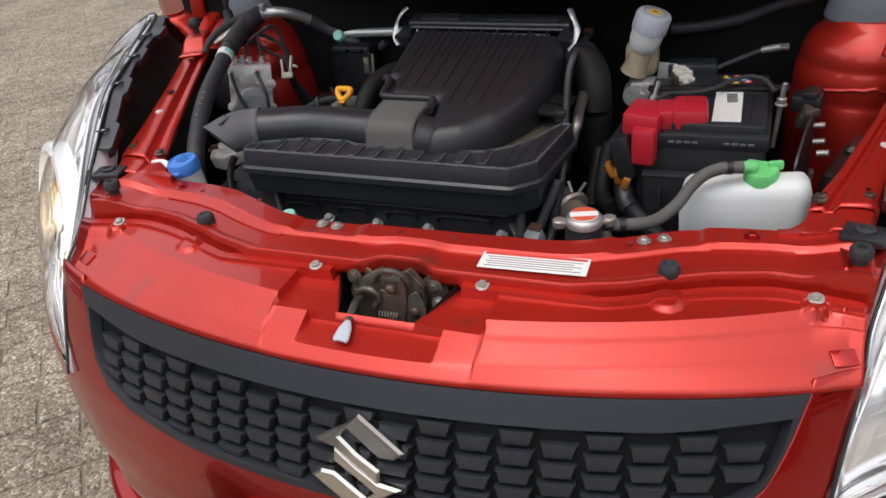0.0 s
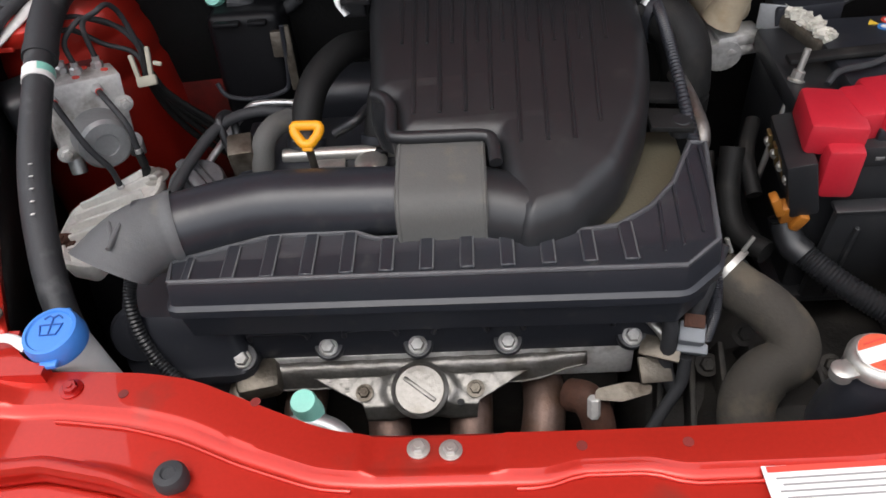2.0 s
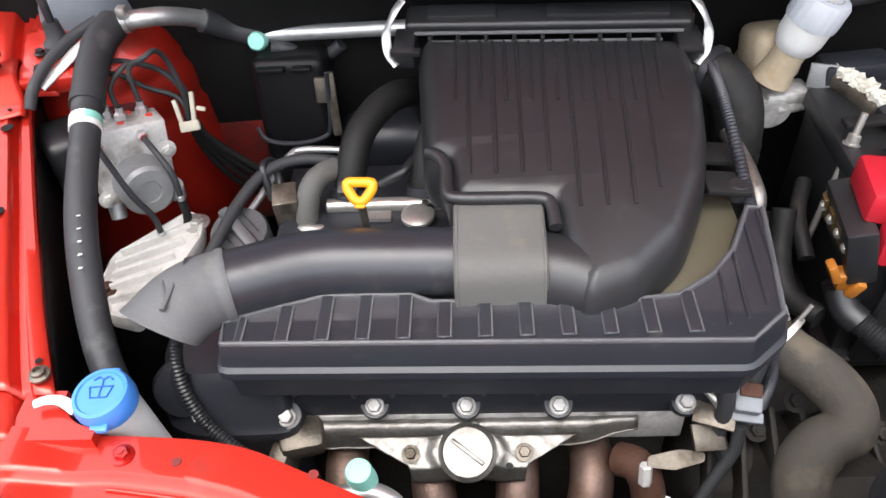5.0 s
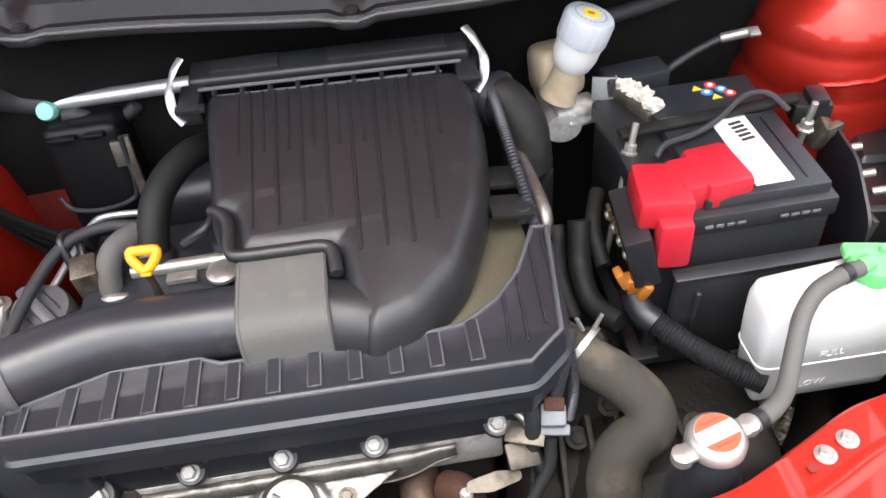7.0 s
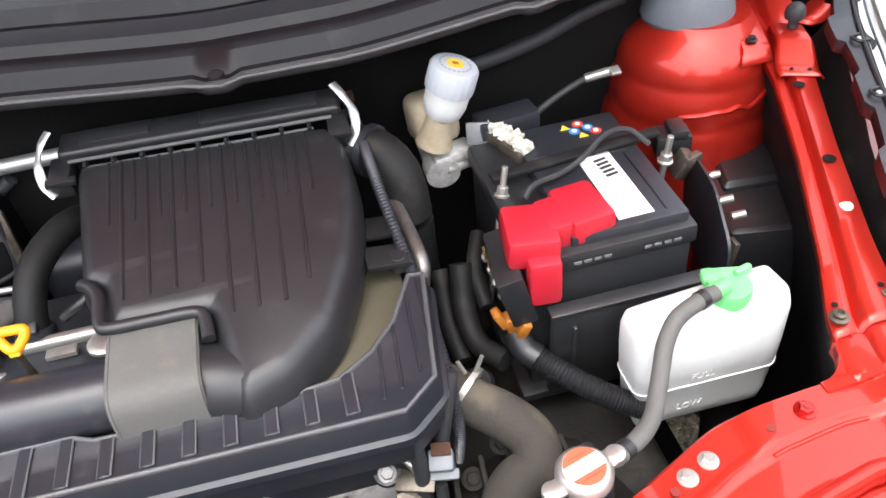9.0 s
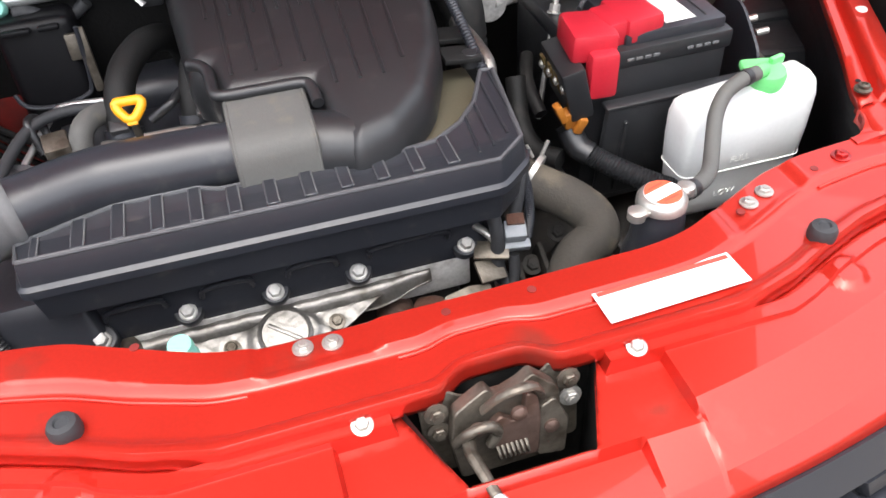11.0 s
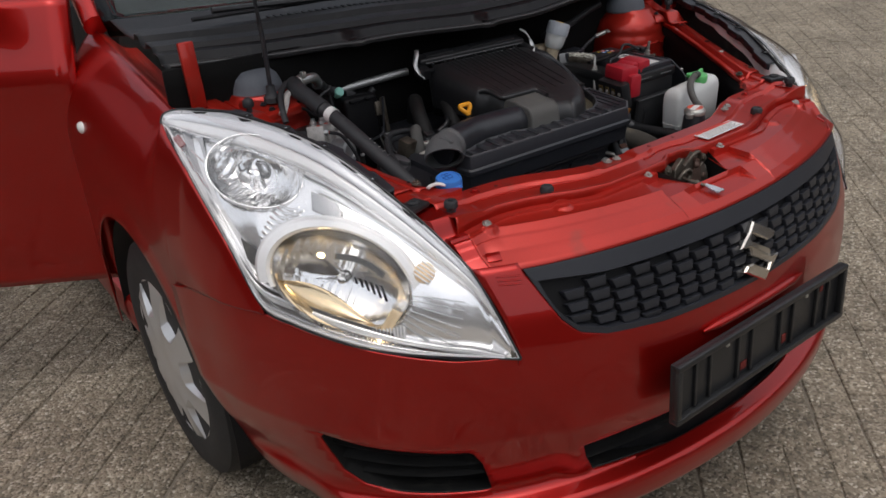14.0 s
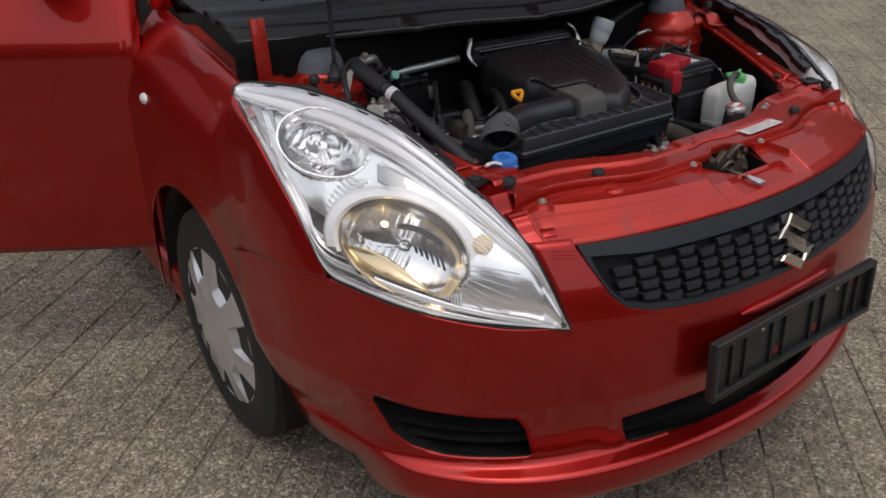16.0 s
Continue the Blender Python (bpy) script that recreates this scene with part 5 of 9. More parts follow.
def build_headlamp(s):
    side = Matrix.Diagonal((s, 1, 1, 1))

    def flank(p):
        return Vector((side_x(s * p.x, p.y), p.y, p.z))

    def lens(*place):
        return flank(lens_point(*place))
    lamp = part("headlamp", sheet(mesh(), lambda u, v: lens(u, v, 0.018 + 0.097 * smooth(v / 0.42), 0.0), 60, 16), LAMP_WHITE, car, "large swept-back headlamp with clear cover and bright reflectors", solid=0.003)
    # rim round the cover
    bm = mesh()
    ring = [flank(p + Vector((0, 0, 0.0015))) for p in _IN[:-1]] + [flank(p) for p in reversed(_OUT)]
    tube(bm, ring, 0.0020, 1, 8)
    part("rim", bm, BLACK, lamp)
    # clipped black edge along the inner side of the cover
    bm = mesh()
    sheet(bm, lambda u, v: (lens(0.30 + 0.52 * u, (0.016 + 0.010 * math.sin(u * 61) * smooth(math.sin(u * 23)) + 0.012 * smooth(math.sin(u * 31 + 1) * 3 - 1.6)) * v, -0.0015, 0.026)), 120, 2)
    part("clip_strip", bm, BLACK_DULL, lamp, "black clipped edge strip", solid=0.0015)
    # parallel bright ribbons along the outer edge, a smooth pale band along the inner one
    for v0, v1, d0, d1, finish in ((0.990, 0.962, 0.006, 0.010, LAMP_WHITE), (0.958, 0.930, 0.010, 0.022, LAMP_CHROME), (0.928, 0.905, 0.016, 0.013, LAMP_WHITE), (0.902, 0.868, 0.016, 0.032, LAMP_CHROME)):
        bm = mesh()
        sheet(bm, lambda u, v: lens(0.05 + 0.92 * u, v0 + (v1 - v0) * v, d0 + (d1 - d0) * v, 0.026), 70, 3)
        part("outer_trim", bm, finish, lamp, solid=0.0015)
    for v0, v1, d0, d1, finish in ((0.006, 0.112, 0.004, 0.012, LAMP_SILVER), (0.116, 0.185, 0.007, 0.016, LAMP_WHITE), (0.187, 0.200, 0.016, 0.032, LAMP_CHROME)):
        bm = mesh()
        sheet(bm, lambda u, v: lens(0.07 + 0.86 * u, v0 + (v1 - v0) * v, d0 + (d1 - d0) * v, 0.026), 70, 3)
        part("inner_trim", bm, finish, lamp, solid=0.0015)

    def frame_at(t, v, deep):
        c = lens_point(t, v, deep)
        e1 = (lens_point(t + 0.02, v, deep) - lens_point(t - 0.02, v, deep)).normalized()
        e2 = (lens_point(t, v - 0.03, deep) - lens_point(t, v + 0.03, deep)).normalized()
        n = e1.cross(e2)
        if n.y > 0:
            n.negate()
        n = (n.normalized() + Vector((0.0, -0.35, 0.10))).normalized()
        e1 = (e1 - n * e1.dot(n)).normalized()
        e2 = n.cross(e1)
        m = Matrix.Identity(4)
        for k in range(3):
            m[k][0], m[k][1], m[k][2], m[k][3] = e1[k], e2[k], n[k], c[k]
        m = side @ m
        m[0][3] = side_x(m[0][3], m[1][3])
        return m

    def bowl(name, t, v, r, depth, squash, material, label):
        m = frame_at(t, v, 0.030) @ Matrix.Diagonal((1, squash, 1, 1))
        bm = mesh()

        prof = [(r * math.sin(q * math.pi / 48), -depth * math.cos(q * math.pi / 48)) for q in range(0, 25)]
        lathe(bm, prof, m, 128)
        bmesh.ops.delete(bm, geom=[f for f in bm.faces if len(f.verts) > 4], context="FACES_ONLY")
        # pressed vertical facets
        back = m.inverted()
        axis = m.to_3x3() @ Vector((0, 0, 1))
        for vert in bm.verts:
            p = back @ vert.co
            edge = 1 - smooth((math.hypot(p.x, p.y) / r - 0.80) / 0.18)
            vert.co += axis * (0.0030 * abs(math.sin(p.x * math.pi / 0.013)) * edge * smooth((0.85 * r - p.y) / (0.5 * r)) * (0.25 + 0.75 * smooth(p.x / (0.4 * r))))
        return part(name, bm, material, lamp, label), m
    low, m = bowl("dipped_reflector", 0.44, 0.69, 0.114, 0.066, 0.68, REFLECTOR, "bright faceted dipped-beam reflector")
    bm = mesh()
    lathe(bm, [(0.010, -0.058), (0.010, -0.034), (0.007, -0.03), (0.007, -0.012), (0.0, -0.010)], m, 20)
    part("bulb", bm, CHROME, low)
    bm = mesh()
    lathe(bm, [(0.0, -0.022), (0.0060, -0.019), (0.0060, -0.012), (0.0, -0.008)], m @ at(0.046, 0.034, -0.012), 16)
    part("side_bulb", bm, BULB, low, "small warm lit bulb")
    for k in range(6):
        x = -0.070 + 0.010 * k
        part("dark_stripe", box(mesh(), (0.0045, 0.016 + 0.004 * (5 - k), 0.002), m @ at(x, 0.006, -0.036 + 0.0035 * (5 - k), 0, 0, -30), 0.0006, 1), BLACK_SATIN, low)
    bm = mesh()

    def leaf(u, v):
        x = -0.93 + 1.86 * u
        lo, hi = -math.sqrt(1 - x * x), -0.52 + 0.16 * math.sin((x + 0.25) * 2.6)
        y = lo + (max(hi, lo + 0.01) - lo) * v
        return m @ Vector((0.108 * x, 0.108 * y, -0.002 - 0.036 * (1 - x * x) * v - 0.010 * math.sin(v * math.pi)))
    sheet(bm, leaf, 40, 8)
    inv = m.inverted()
    part("tinted_strip", bm, COPPER_TINT, low, "amber-tinted lower strip", solid=0.001)
    bm = mesh()
    sheet(bm, lambda u, v: m @ Vector((-0.060 + 0.085 * u, 0.052 - 0.016 * v + 0.012 * math.sin(u * 3.1), -0.020 - 0.012 * v)), 16, 4)
    part("bulb_shield", bm, GREY_PLASTIC, low, "dark grey bulb shield", solid=0.001)
    # pale crescent over the upper half of the reflector
    bm = mesh()
    lathe(bm, [(0.113, -0.010), (0.114, 0.004), (0.120, 0.009), (0.134, 0.007), (0.139, 0.001), (0.141, -0.02)], m, 72)
    bmesh.ops.delete(bm, geom=[f for f in bm.faces if len(f.verts) > 4], context="FACES_ONLY")
    bmesh.ops.delete(bm, geom=[v for v in bm.verts if (inv @ v.co).y < -0.030 - 0.4 * (inv @ v.co).x], context="VERTS")
    part("crescent", bm, LAMP_WHITE, low, "pale crescent trim")
    high, m2 = bowl("main_reflector", 0.61, 0.30, 0.086, 0.056, 0.72, REFLECTOR, "round bright main-beam reflector")
    bm = mesh()
    lathe(bm, [(0.083, -0.012), (0.085, -0.001), (0.0865, 0.002), (0.088, 0.002), (0.089, -0.01)], m2, 64)
    bmesh.ops.delete(bm, geom=[f for f in bm.faces if len(f.verts) > 4], context="FACES_ONLY")
    part("rim_ring", bm, LAMP_CHROME, high)
    bm = mesh()
    lathe(bm, [(0.034, -0.035), (0.037, -0.018), (0.034, 0.0), (0.020, 0.014), (0.0, 0.018)], m2, 32)
    part("inner_dome", bm, CLEAR, high, "clear inner lamp dome").visible_shadow = False
    bm = mesh()
    lathe(bm, [(0.009, -0.05), (0.009, -0.03), (0.006, -0.026), (0.006, -0.008), (0.0, -0.006)], m2, 18)
    part("bulb", bm, LAMP_CHROME, high)
    for k in range(11):
        p, q = m2 @ Vector((-0.050 + 0.010 * k, -0.058 + 0.010 * abs(5 - k) * 0.3, -0.010)), m2 @ Vector((-0.035 + 0.007 * k, -0.022, -0.042))
        part("flute", rod(mesh(), p, q, 0.0022, 8), LAMP_CHROME, high)
    # inner panel round both reflectors
    bm = mesh()
    sheet(bm, lambda u, v: lens(0.03 + 0.93 * u, 0.03 + 0.94 * v, 0.032 + 0.007 * math.sin(u * 15) * math.sin(v * 3), 0.022), 170, 64)
    cut = []
    i1, i2 = m.inverted(), m2.inverted()
    for f in bm.faces:
        c = f.calc_center_median()
        p, q = i1 @ c, i2 @ c
        if math.hypot(p.x, p.y) < 0.115 or math.hypot(q.x, q.y) < 0.087:
            cut.append(f)
    bmesh.ops.delete(bm, geom=cut, context="FACES")
    part("inner_panel", bm, LAMP_CHROME, lamp, solid=0.001)
    # fan of flutes between the two reflectors
    for k in range(12):
        bm = mesh()
        tube(bm, [lens(0.515 + 0.018 * k * 0.5 + 0.02 * q, 0.40 + 0.030 * k + 0.05 * q - 0.02 * q * q, 0.0290, 0.022) for q in (0, 0.5, 1.0, 1.5, 2.0)], 0.0022, 3, 6)
        part("fan_flute", bm, LAMP_CHROME, lamp)
    # dark slot beside the outer trim
    bm = mesh()
    sheet(bm, lambda u, v: lens(0.34 + 0.42 * u, 0.888 - 0.016 * v, 0.020, 0.024), 40, 2)
    part("trim_slot", bm, GREY_PLASTIC, lamp, solid=0.001)
    # step lines on the panel
    for v0, v1, t0, t1 in ((0.10, 0.12, 0.16, 0.80), (0.20, 0.26, 0.20, 0.48), (0.90, 0.86, 0.20, 0.80), (0.70, 0.62, 0.74, 0.92), (0.40, 0.36, 0.76, 0.90)):
        bm = mesh()
        tube(bm, [lens(t0 + (t1 - t0) * k / 10, v0 + (v1 - v0) * k / 10, 0.0275, 0.022) for k in range(11)], 0.0020, 3, 6)
        part("step_line", bm, LAMP_CHROME, lamp)
    # grey plates round the reflectors, coloured like the bands that chrome would mirror
    for t0, t1, v0, v1, lift, finish in ((0.745, 0.765, 0.16, 0.58, 0.010, LAMP_GREY), (0.790, 0.825, 0.14, 0.60, -0.010, LAMP_GREY), (0.860, 0.885, 0.55, 0.76, 0.009, LAMP_GREY), (0.57, 0.68, 0.70, 0.80, -0.020, GREY_PLASTIC), (0.43, 0.49, 0.28, 0.38, 0.016, LAMP_GREY)):
        bm = mesh()
        sheet(bm, lambda u, v: lens(t0 + (t1 - t0) * u, v0 + (v1 - v0) * v, 0.026 + lift * (u - 0.5) * 0.7 + 0.004 * (v - 0.5), 0.022), 14, 10)
        part("reflector_step", bm, finish, lamp, "grey plate for a mirrored band", solid=0.001)
    m3 = frame_at(0.275, 0.36, 0.028)
    bm = mesh()
    lathe(bm, [(0.017, -0.012), (0.017, 0.000), (0.012, 0.004), (0.0, 0.006)], m3, 24)
    ind = part("indicator", bm, AMBER, lamp, "small amber-tinted indicator")
    for k in range(5):
        part("flute", rod(mesh(), m3 @ Vector((-0.016, -0.012 + 0.006 * k, 0.005)), m3 @ Vector((0.016, -0.012 + 0.006 * k, 0.005)), 0.0014, 6), LAMP_WHITE, ind)
    # fluted skirt under the big reflector
    for k in range(30):
        t0 = 0.315 + 0.0075 * k
        v0 = lerp([(0.31, 0.80), (0.36, 0.86), (0.42, 0.905), (0.55, 0.915)], t0)
        bm = mesh()
        sheet(bm, lambda u, v, t0=t0, v0=v0: (lens(t0 + 0.0066 * v, v0 + (0.962 - v0) * u, 0.022 - 0.004 * math.sin(v * math.pi), 0.022)), 8, 4)
        part("flute", bm, LAMP_WHITE, lamp, solid=0.001)
    for k in range(7):
        bm = mesh()
        tube(bm, [lens(0.30 - 0.045 * q + 0.004 * k, 0.52 + 0.055 * k + 0.020 * (q - 1) * (k - 3), 0.0250, 0.022) for q in (0, 1, 2, 3)], 0.0009, 3, 6)
        part("fan_flute", bm, LAMP_GREY, lamp)
    m4 = frame_at(0.375, 0.93, 0.022)
    bm = mesh()
    lathe(bm, [(0.0, -0.012), (0.0055, -0.008), (0.0055, 0.0), (0.0, 0.004)], m4, 14)
    part("parking_bulb", bm, BULB, lamp, "small warm lit parking bulb")
    bm = mesh()
    sheet(bm, lambda u, v: lens(0.318 + 0.045 * v + 0.022 * u, 0.72 + 0.22 * v, 0.020 + 0.005 * math.sin(u * 3.1), 0.022), 6, 10)
    part("parking_strip", bm, AMBER_PALE, lamp, "amber-tinted parking lamp strip", solid=0.001)
    part("red_reflex", box(mesh(), (0.026, 0.016, 0.006), frame_at(0.885, 0.45, 0.026), 0.002), REFLEX, lamp, "dull red reflex block")
    cover = part("cover", sheet(mesh(), lambda u, v: lens(u, v), 64, 18), CLEAR, lamp, "clear polycarbonate cover", solid=0.003)
    cover.visible_shadow = False


build_bay()
build_cowl()
for _s in (-1, 1):
    build_headlamp(_s)


# ---- wings, doors, bonnet, cabin ----
def build_wing(s):
    top = [(0.475, 0.764, 0.653), (0.51, 0.770, 0.700), (0.555, 0.776, 0.757), (0.67, 0.780, 0.852), (0.79, 0.770, 0.905), (0.835, 0.735, 0.906), (0.86, 0.722, 0.904), (1.0, 0.716, 0.922), (1.41, 0.700, 0.977)]
    ys_ = [0.476 + 0.01 * k for k in range(94)]
    bm = mesh()
    rows = []
    for y in ys_:
        xt, zt = lerp([(p[0], p[1]) for p in top], y), lerp([(p[0], p[2]) for p in top], y)
        arch = ARCH_Z + math.sqrt(max(0, ARCH_R ** 2 - (y - ARCH_Y) ** 2))
        zb = lerp(WING_LOW, y) - 0.002 if y < 0.745 else (arch if y < ARCH_Y + ARCH_R else 0.22)
        zb = min(zb, zt - 0.004)
        row = []
        for j in range(25):
            v = j / 24
            z = zt + (zb - zt) * v
            k = (zt - z)
            full = 0.822 - 0.006 * max(0, y - 1.1)
            reach = lerp([(0.47, 0.30), (0.6, 0.22), (0.9, 0.20), (1.4, 0.24)], y)
            x = xt + (full - xt) * math.sin(min(1, k / reach) * math.pi / 2) ** 0.85 - 0.05 * max(0, 0.45 - z)
            if y < 0.75:
                x = min(x, 0.785 + 0.037 * math.sin(min(1, (y - 0.40) / 0.34) * math.pi / 2))
            x += 0.008 * smooth((0.05 - (z - arch)) / 0.05) * (abs(y - ARCH_Y) < ARCH_R + 0.03) * smooth((y - 0.70) / 0.06)
            row.append(bm.verts.new((side_x(s * x, y), y, z)))
        rows.append(row)
    for a, b in zip(rows, rows[1:]):
        for j in range(24):
            bm.faces.new((a[j], b[j], b[j + 1], a[j + 1]))
    edge = [rows[k][24].co.copy() + Vector((s * 0.0012, 0, 0.001)) for k in range(0, 26)]
    w = part("wing", bm, PAINT, car, "glossy red front wing", solid=0.003)
    part("shut_line", tube(mesh(), edge, 0.0006, 1, 8), PAINT_SHADED, w, "fine joint between wing and bumper")
    # upper lip of the wing under the bonnet edge
    bm = mesh()

    def gutter(u, v):
        y = 0.83 + 0.58 * u
        x, z = lerp([(p[0], p[1]) for p in top], y), lerp([(p[0], p[2]) for p in top], y)
        return Vector((s * (x - 0.002 - 0.08 * v), y, z - 0.004 - 0.05 * smooth(v * 1.3)))
    sheet(bm, gutter, 20, 6)
    part("gutter", bm, PAINT_INNER, w, solid=0.002)
    # side repeater
    bm = mesh()
    m = at(s * 0.806, 1.255, 0.793, 0, 90 * s, 0)
    lathe(bm, [(0.017, -0.006), (0.017, 0.004), (0.013, 0.010), (0.006, 0.013), (0.0, 0.0135)], m @ Matrix.Diagonal((0.8, 1.3, 1, 1)), 28)
    part("side_repeater", bm, WHITE, w, "small clear side repeater")
    # wheel arch liner
    bm = mesh()

    def liner(u, v):
        a = math.pi * (1.08 - 1.16 * u)
        return Vector((s * (0.80 - 0.30 * v), ARCH_Y + (ARCH_R - 0.004) * math.cos(a), ARCH_Z + (ARCH_R - 0.004) * math.sin(a)))
    sheet(bm, liner, 30, 3)
    part("arch_liner", bm, BLACK_DEEP, w, solid=0.004)


def build_wheel(s, y, turn=0):
    wheel = part("wheel", (lambda bm: lathe(bm, [(0.190, -0.085), (0.215, -0.092), (0.262, -0.090), (0.284, -0.078), (0.291, -0.055), (0.293, 0.0), (0.291, 0.055), (0.284, 0.078), (0.262, 0.090), (0.215, 0.092), (0.190, 0.085)],
                                            at(s * 0.715, y, 0.292, 0, 90 * s, turn), 72))(mesh()), TYRE, car, "black road tyre with a silver seven-spoke wheel cover")
    m = at(s * 0.715, y, 0.292, 0, 90 * s, turn)
    bm = mesh()
    # dished silver cover with seven windows pressed into it
    n_r, n_a = 12, 168
    rings = []
    for i in range(n_r + 1):
        f = i / n_r
        r = 0.012 + 0.200 * f
        ring = []
        for k in range(n_a):
            a = k * math.tau / n_a
            spoke = (a * 7 / math.tau) % 1
            d = abs(spoke - 0.5)
            window = smooth((0.30 - d) / 0.10) * smooth((f - 0.50) / 0.10) * smooth((0.93 - f) / 0.05)
            crease = 0.010 * smooth((0.5 - abs(d - 0.5)) / 0.5) * smooth((f - 0.2) / 0.3)
            z = 0.088 + 0.012 * (1 - f * f) + 0.006 * math.sin(f * math.pi) - 0.020 * window - crease * 0.6 - 0.010 * (f > 0.96)
            ring.append(bm.verts.new(m @ Vector((r * math.cos(a), r * math.sin(a), z))))
        rings.append(ring)
    for a, b in zip(rings, rings[1:]):
        for k in range(n_a):
            bm.faces.new((a[k], a[(k + 1) % n_a], b[(k + 1) % n_a], b[k]))
    bm.faces.new(rings[0])
    cover = part("wheel_cover", bm, HUBCAP, wheel, "silver plastic wheel cover")
    for k in range(7):
        a = (k + 0.5) * math.tau / 7
        r = 0.163
        part("vent", box(mesh(), (0.030, 0.010, 0.004), m @ Matrix.Rotation(a, 4, "Z") @ at(r, 0, 0.0785, 0, 0, 0), 0.0015), BLACK_DEEP, wheel)


def build_body_rear():
    for s in (-1, 1):
        build_wing(s)
        build_wheel(s, 1.005)
        build_wheel(s, 3.43)
    # open door on one side, shut door on the other
    hinge = Matrix.Translation((-0.795, 1.432, 0)) @ Matrix.Rotation(radians(58), 4, "Z")

    def door(m, s):
        bm = mesh()

        def skin(u, v):
            z = 0.345 + 0.70 * v
            return m @ Vector((-(0.030 * math.sin(min(v, 0.8) * math.pi * 0.6) + 0.004) + 0.26 * max(0, v - 0.765) + 0.006 * smooth((0.16 - v) / 0.1), (-0.06 if s < 0 else 0.005) + (1.125 if s < 0 else 1.06) * u, z))
        sheet(bm, skin, 24, 30)
        d = part("door", bm, PAINT, car, "glossy red front door, standing open" if s < 0 else "glossy red front door, shut", solid=0.03 if s < 0 else -0.03)
        bm = mesh()
        box(bm, (0.02, 0.15, 0.03), m @ at(-0.03, 0.90, 0.80), 0.006)
        part("door_handle", bm, PAINT, d)
        bm = mesh()
        box(bm, (0.03, 0.95, 0.03), m @ at(0.035, 0.56, 1.052), 0.008)
        part("window_seal", bm, RUBBER, d)
        bm = mesh()
        sheet(bm, lambda u, v: m @ Vector((0.0 + 0.12 * v, 0.18 + 0.85 * u + 0.25 * v * (1 - u), 1.055 + 0.33 * v)), 4, 4)
        g = part("door_glass", bm, SCREEN, d, solid=0.004)
        g.visible_shadow = False
        bm = mesh()
        lathe(bm, [(0.0, -0.11), (0.045, -0.10), (0.068, -0.05), (0.072, 0.0), (0.066, 0.055), (0.045, 0.09), (0.0, 0.10)], m @ at(-0.14, 0.16, 1.105, 0, 90, 0) @ Matrix.Diagonal((0.95, 0.75, 1, 1)), 28)
        part("wing_mirror", bm, PAINT, d, "rounded red wing mirror")
        bm = mesh()
        box(bm, (0.07, 0.06, 0.03), m @ at(-0.03, 0.15, 1.045, 0, 20, 0), 0.01)
        part("mirror_foot", bm, BLACK, d)
    door(hinge, -1)
    door(Matrix.Diagonal((-1, 1, 1, 1)) @ Matrix.Translation((-0.80, 1.432, 0)), 1)
    # rear quarter, roof and tail as one simple shell
    bm = mesh()

    def section(y):
        roof = lerp([(1.40, 0.99), (2.10, 1.47), (2.6, 1.50), (3.3, 1.45), (3.75, 1.15), (3.82, 0.95)], y)
        half = lerp([(1.4, 0.79), (2.5, 0.835), (3.5, 0.82), (3.82, 0.70)], y)
        low = lerp([(1.4, 0.22), (3.4, 0.22), (3.82, 0.40)], y)
        pts = []
        for k in range(25):
            a = math.pi * k / 24
            x, q = -math.cos(a), math.sin(a)
            z = 0.95 + (roof - 0.95) * q ** 0.7 if 0 < k < 24 else 0.95
            w = half * (1 - 0.22 * smooth((z - 0.95) / 0.5))
            pts.append(Vector((math.copysign(abs(x) ** 0.6, x) * w, y, z)))
        return [Vector((-half, y, low)), Vector((-half - 0.01, y, 0.6))] + pts + [Vector((half + 0.01, y, 0.6)), Vector((half, y, low))]
    rows = [[bm.verts.new(p) for p in section(y)] for y in [2.12 + 0.085 * k for k in range(21)]]
    for a, b in zip(rows, rows[1:]):
        for j in range(len(a) - 1):
            bm.faces.new((a[j], b[j], b[j + 1], a[j + 1]))
    bm.faces.new(rows[-1])
    part("rear_body", bm, PAINT, car, "red roof and rear body", solid=0.003)
    for s in (-1, 1):
        bm = mesh()
        tube(bm, [(s * 0.70, 1.36, 0.985), (s * 0.665, 1.75, 1.25), (s * 0.63, 2.14, 1.455)], 0.03, 6, 10)
        part("windscreen_pillar", bm, PAINT, car)
        bm = mesh()
        box(bm, (0.08, 2.0, 0.10), at(s * 0.76, 2.30, 0.25), 0.02)
        part("sill", bm, PAINT, car)
        bm = mesh()
        sheet(bm, lambda u, v, s=s: Vector((s * (0.838 - 0.10 * v), 2.40 + 0.75 * u, 1.00 + 0.32 * v)), 4, 4)
        part("side_window", bm, BLACK_SATIN, car, "dark rear side window", solid=0.004)
    bm = mesh()
    sheet(bm, lambda u, v: Vector(((-0.70 + 1.40 * u) * (1 - 0.09 * v), 1.03 + 1.10 * v + 0.24 * (2 * u - 1) ** 2 * (1 - v), 0.985 + 0.47 * v - 0.01 * (2 * u - 1) ** 2)), 24, 12)
    ws = part("windscreen", bm, SCREEN, car, "raked windscreen glass", solid=0.005)
    ws.visible_shadow = False
    part("dashboard", box(mesh(), (1.34, 0.70, 0.50), at(0, 1.72, 0.74), 0.06), BLACK_DULL, car, "dark dashboard behind the windscreen")
    part("cabin_floor", box(mesh(), (1.40, 2.4, 0.06), at(0, 2.50, 0.26), 0.01), BLACK_DEEP, car)
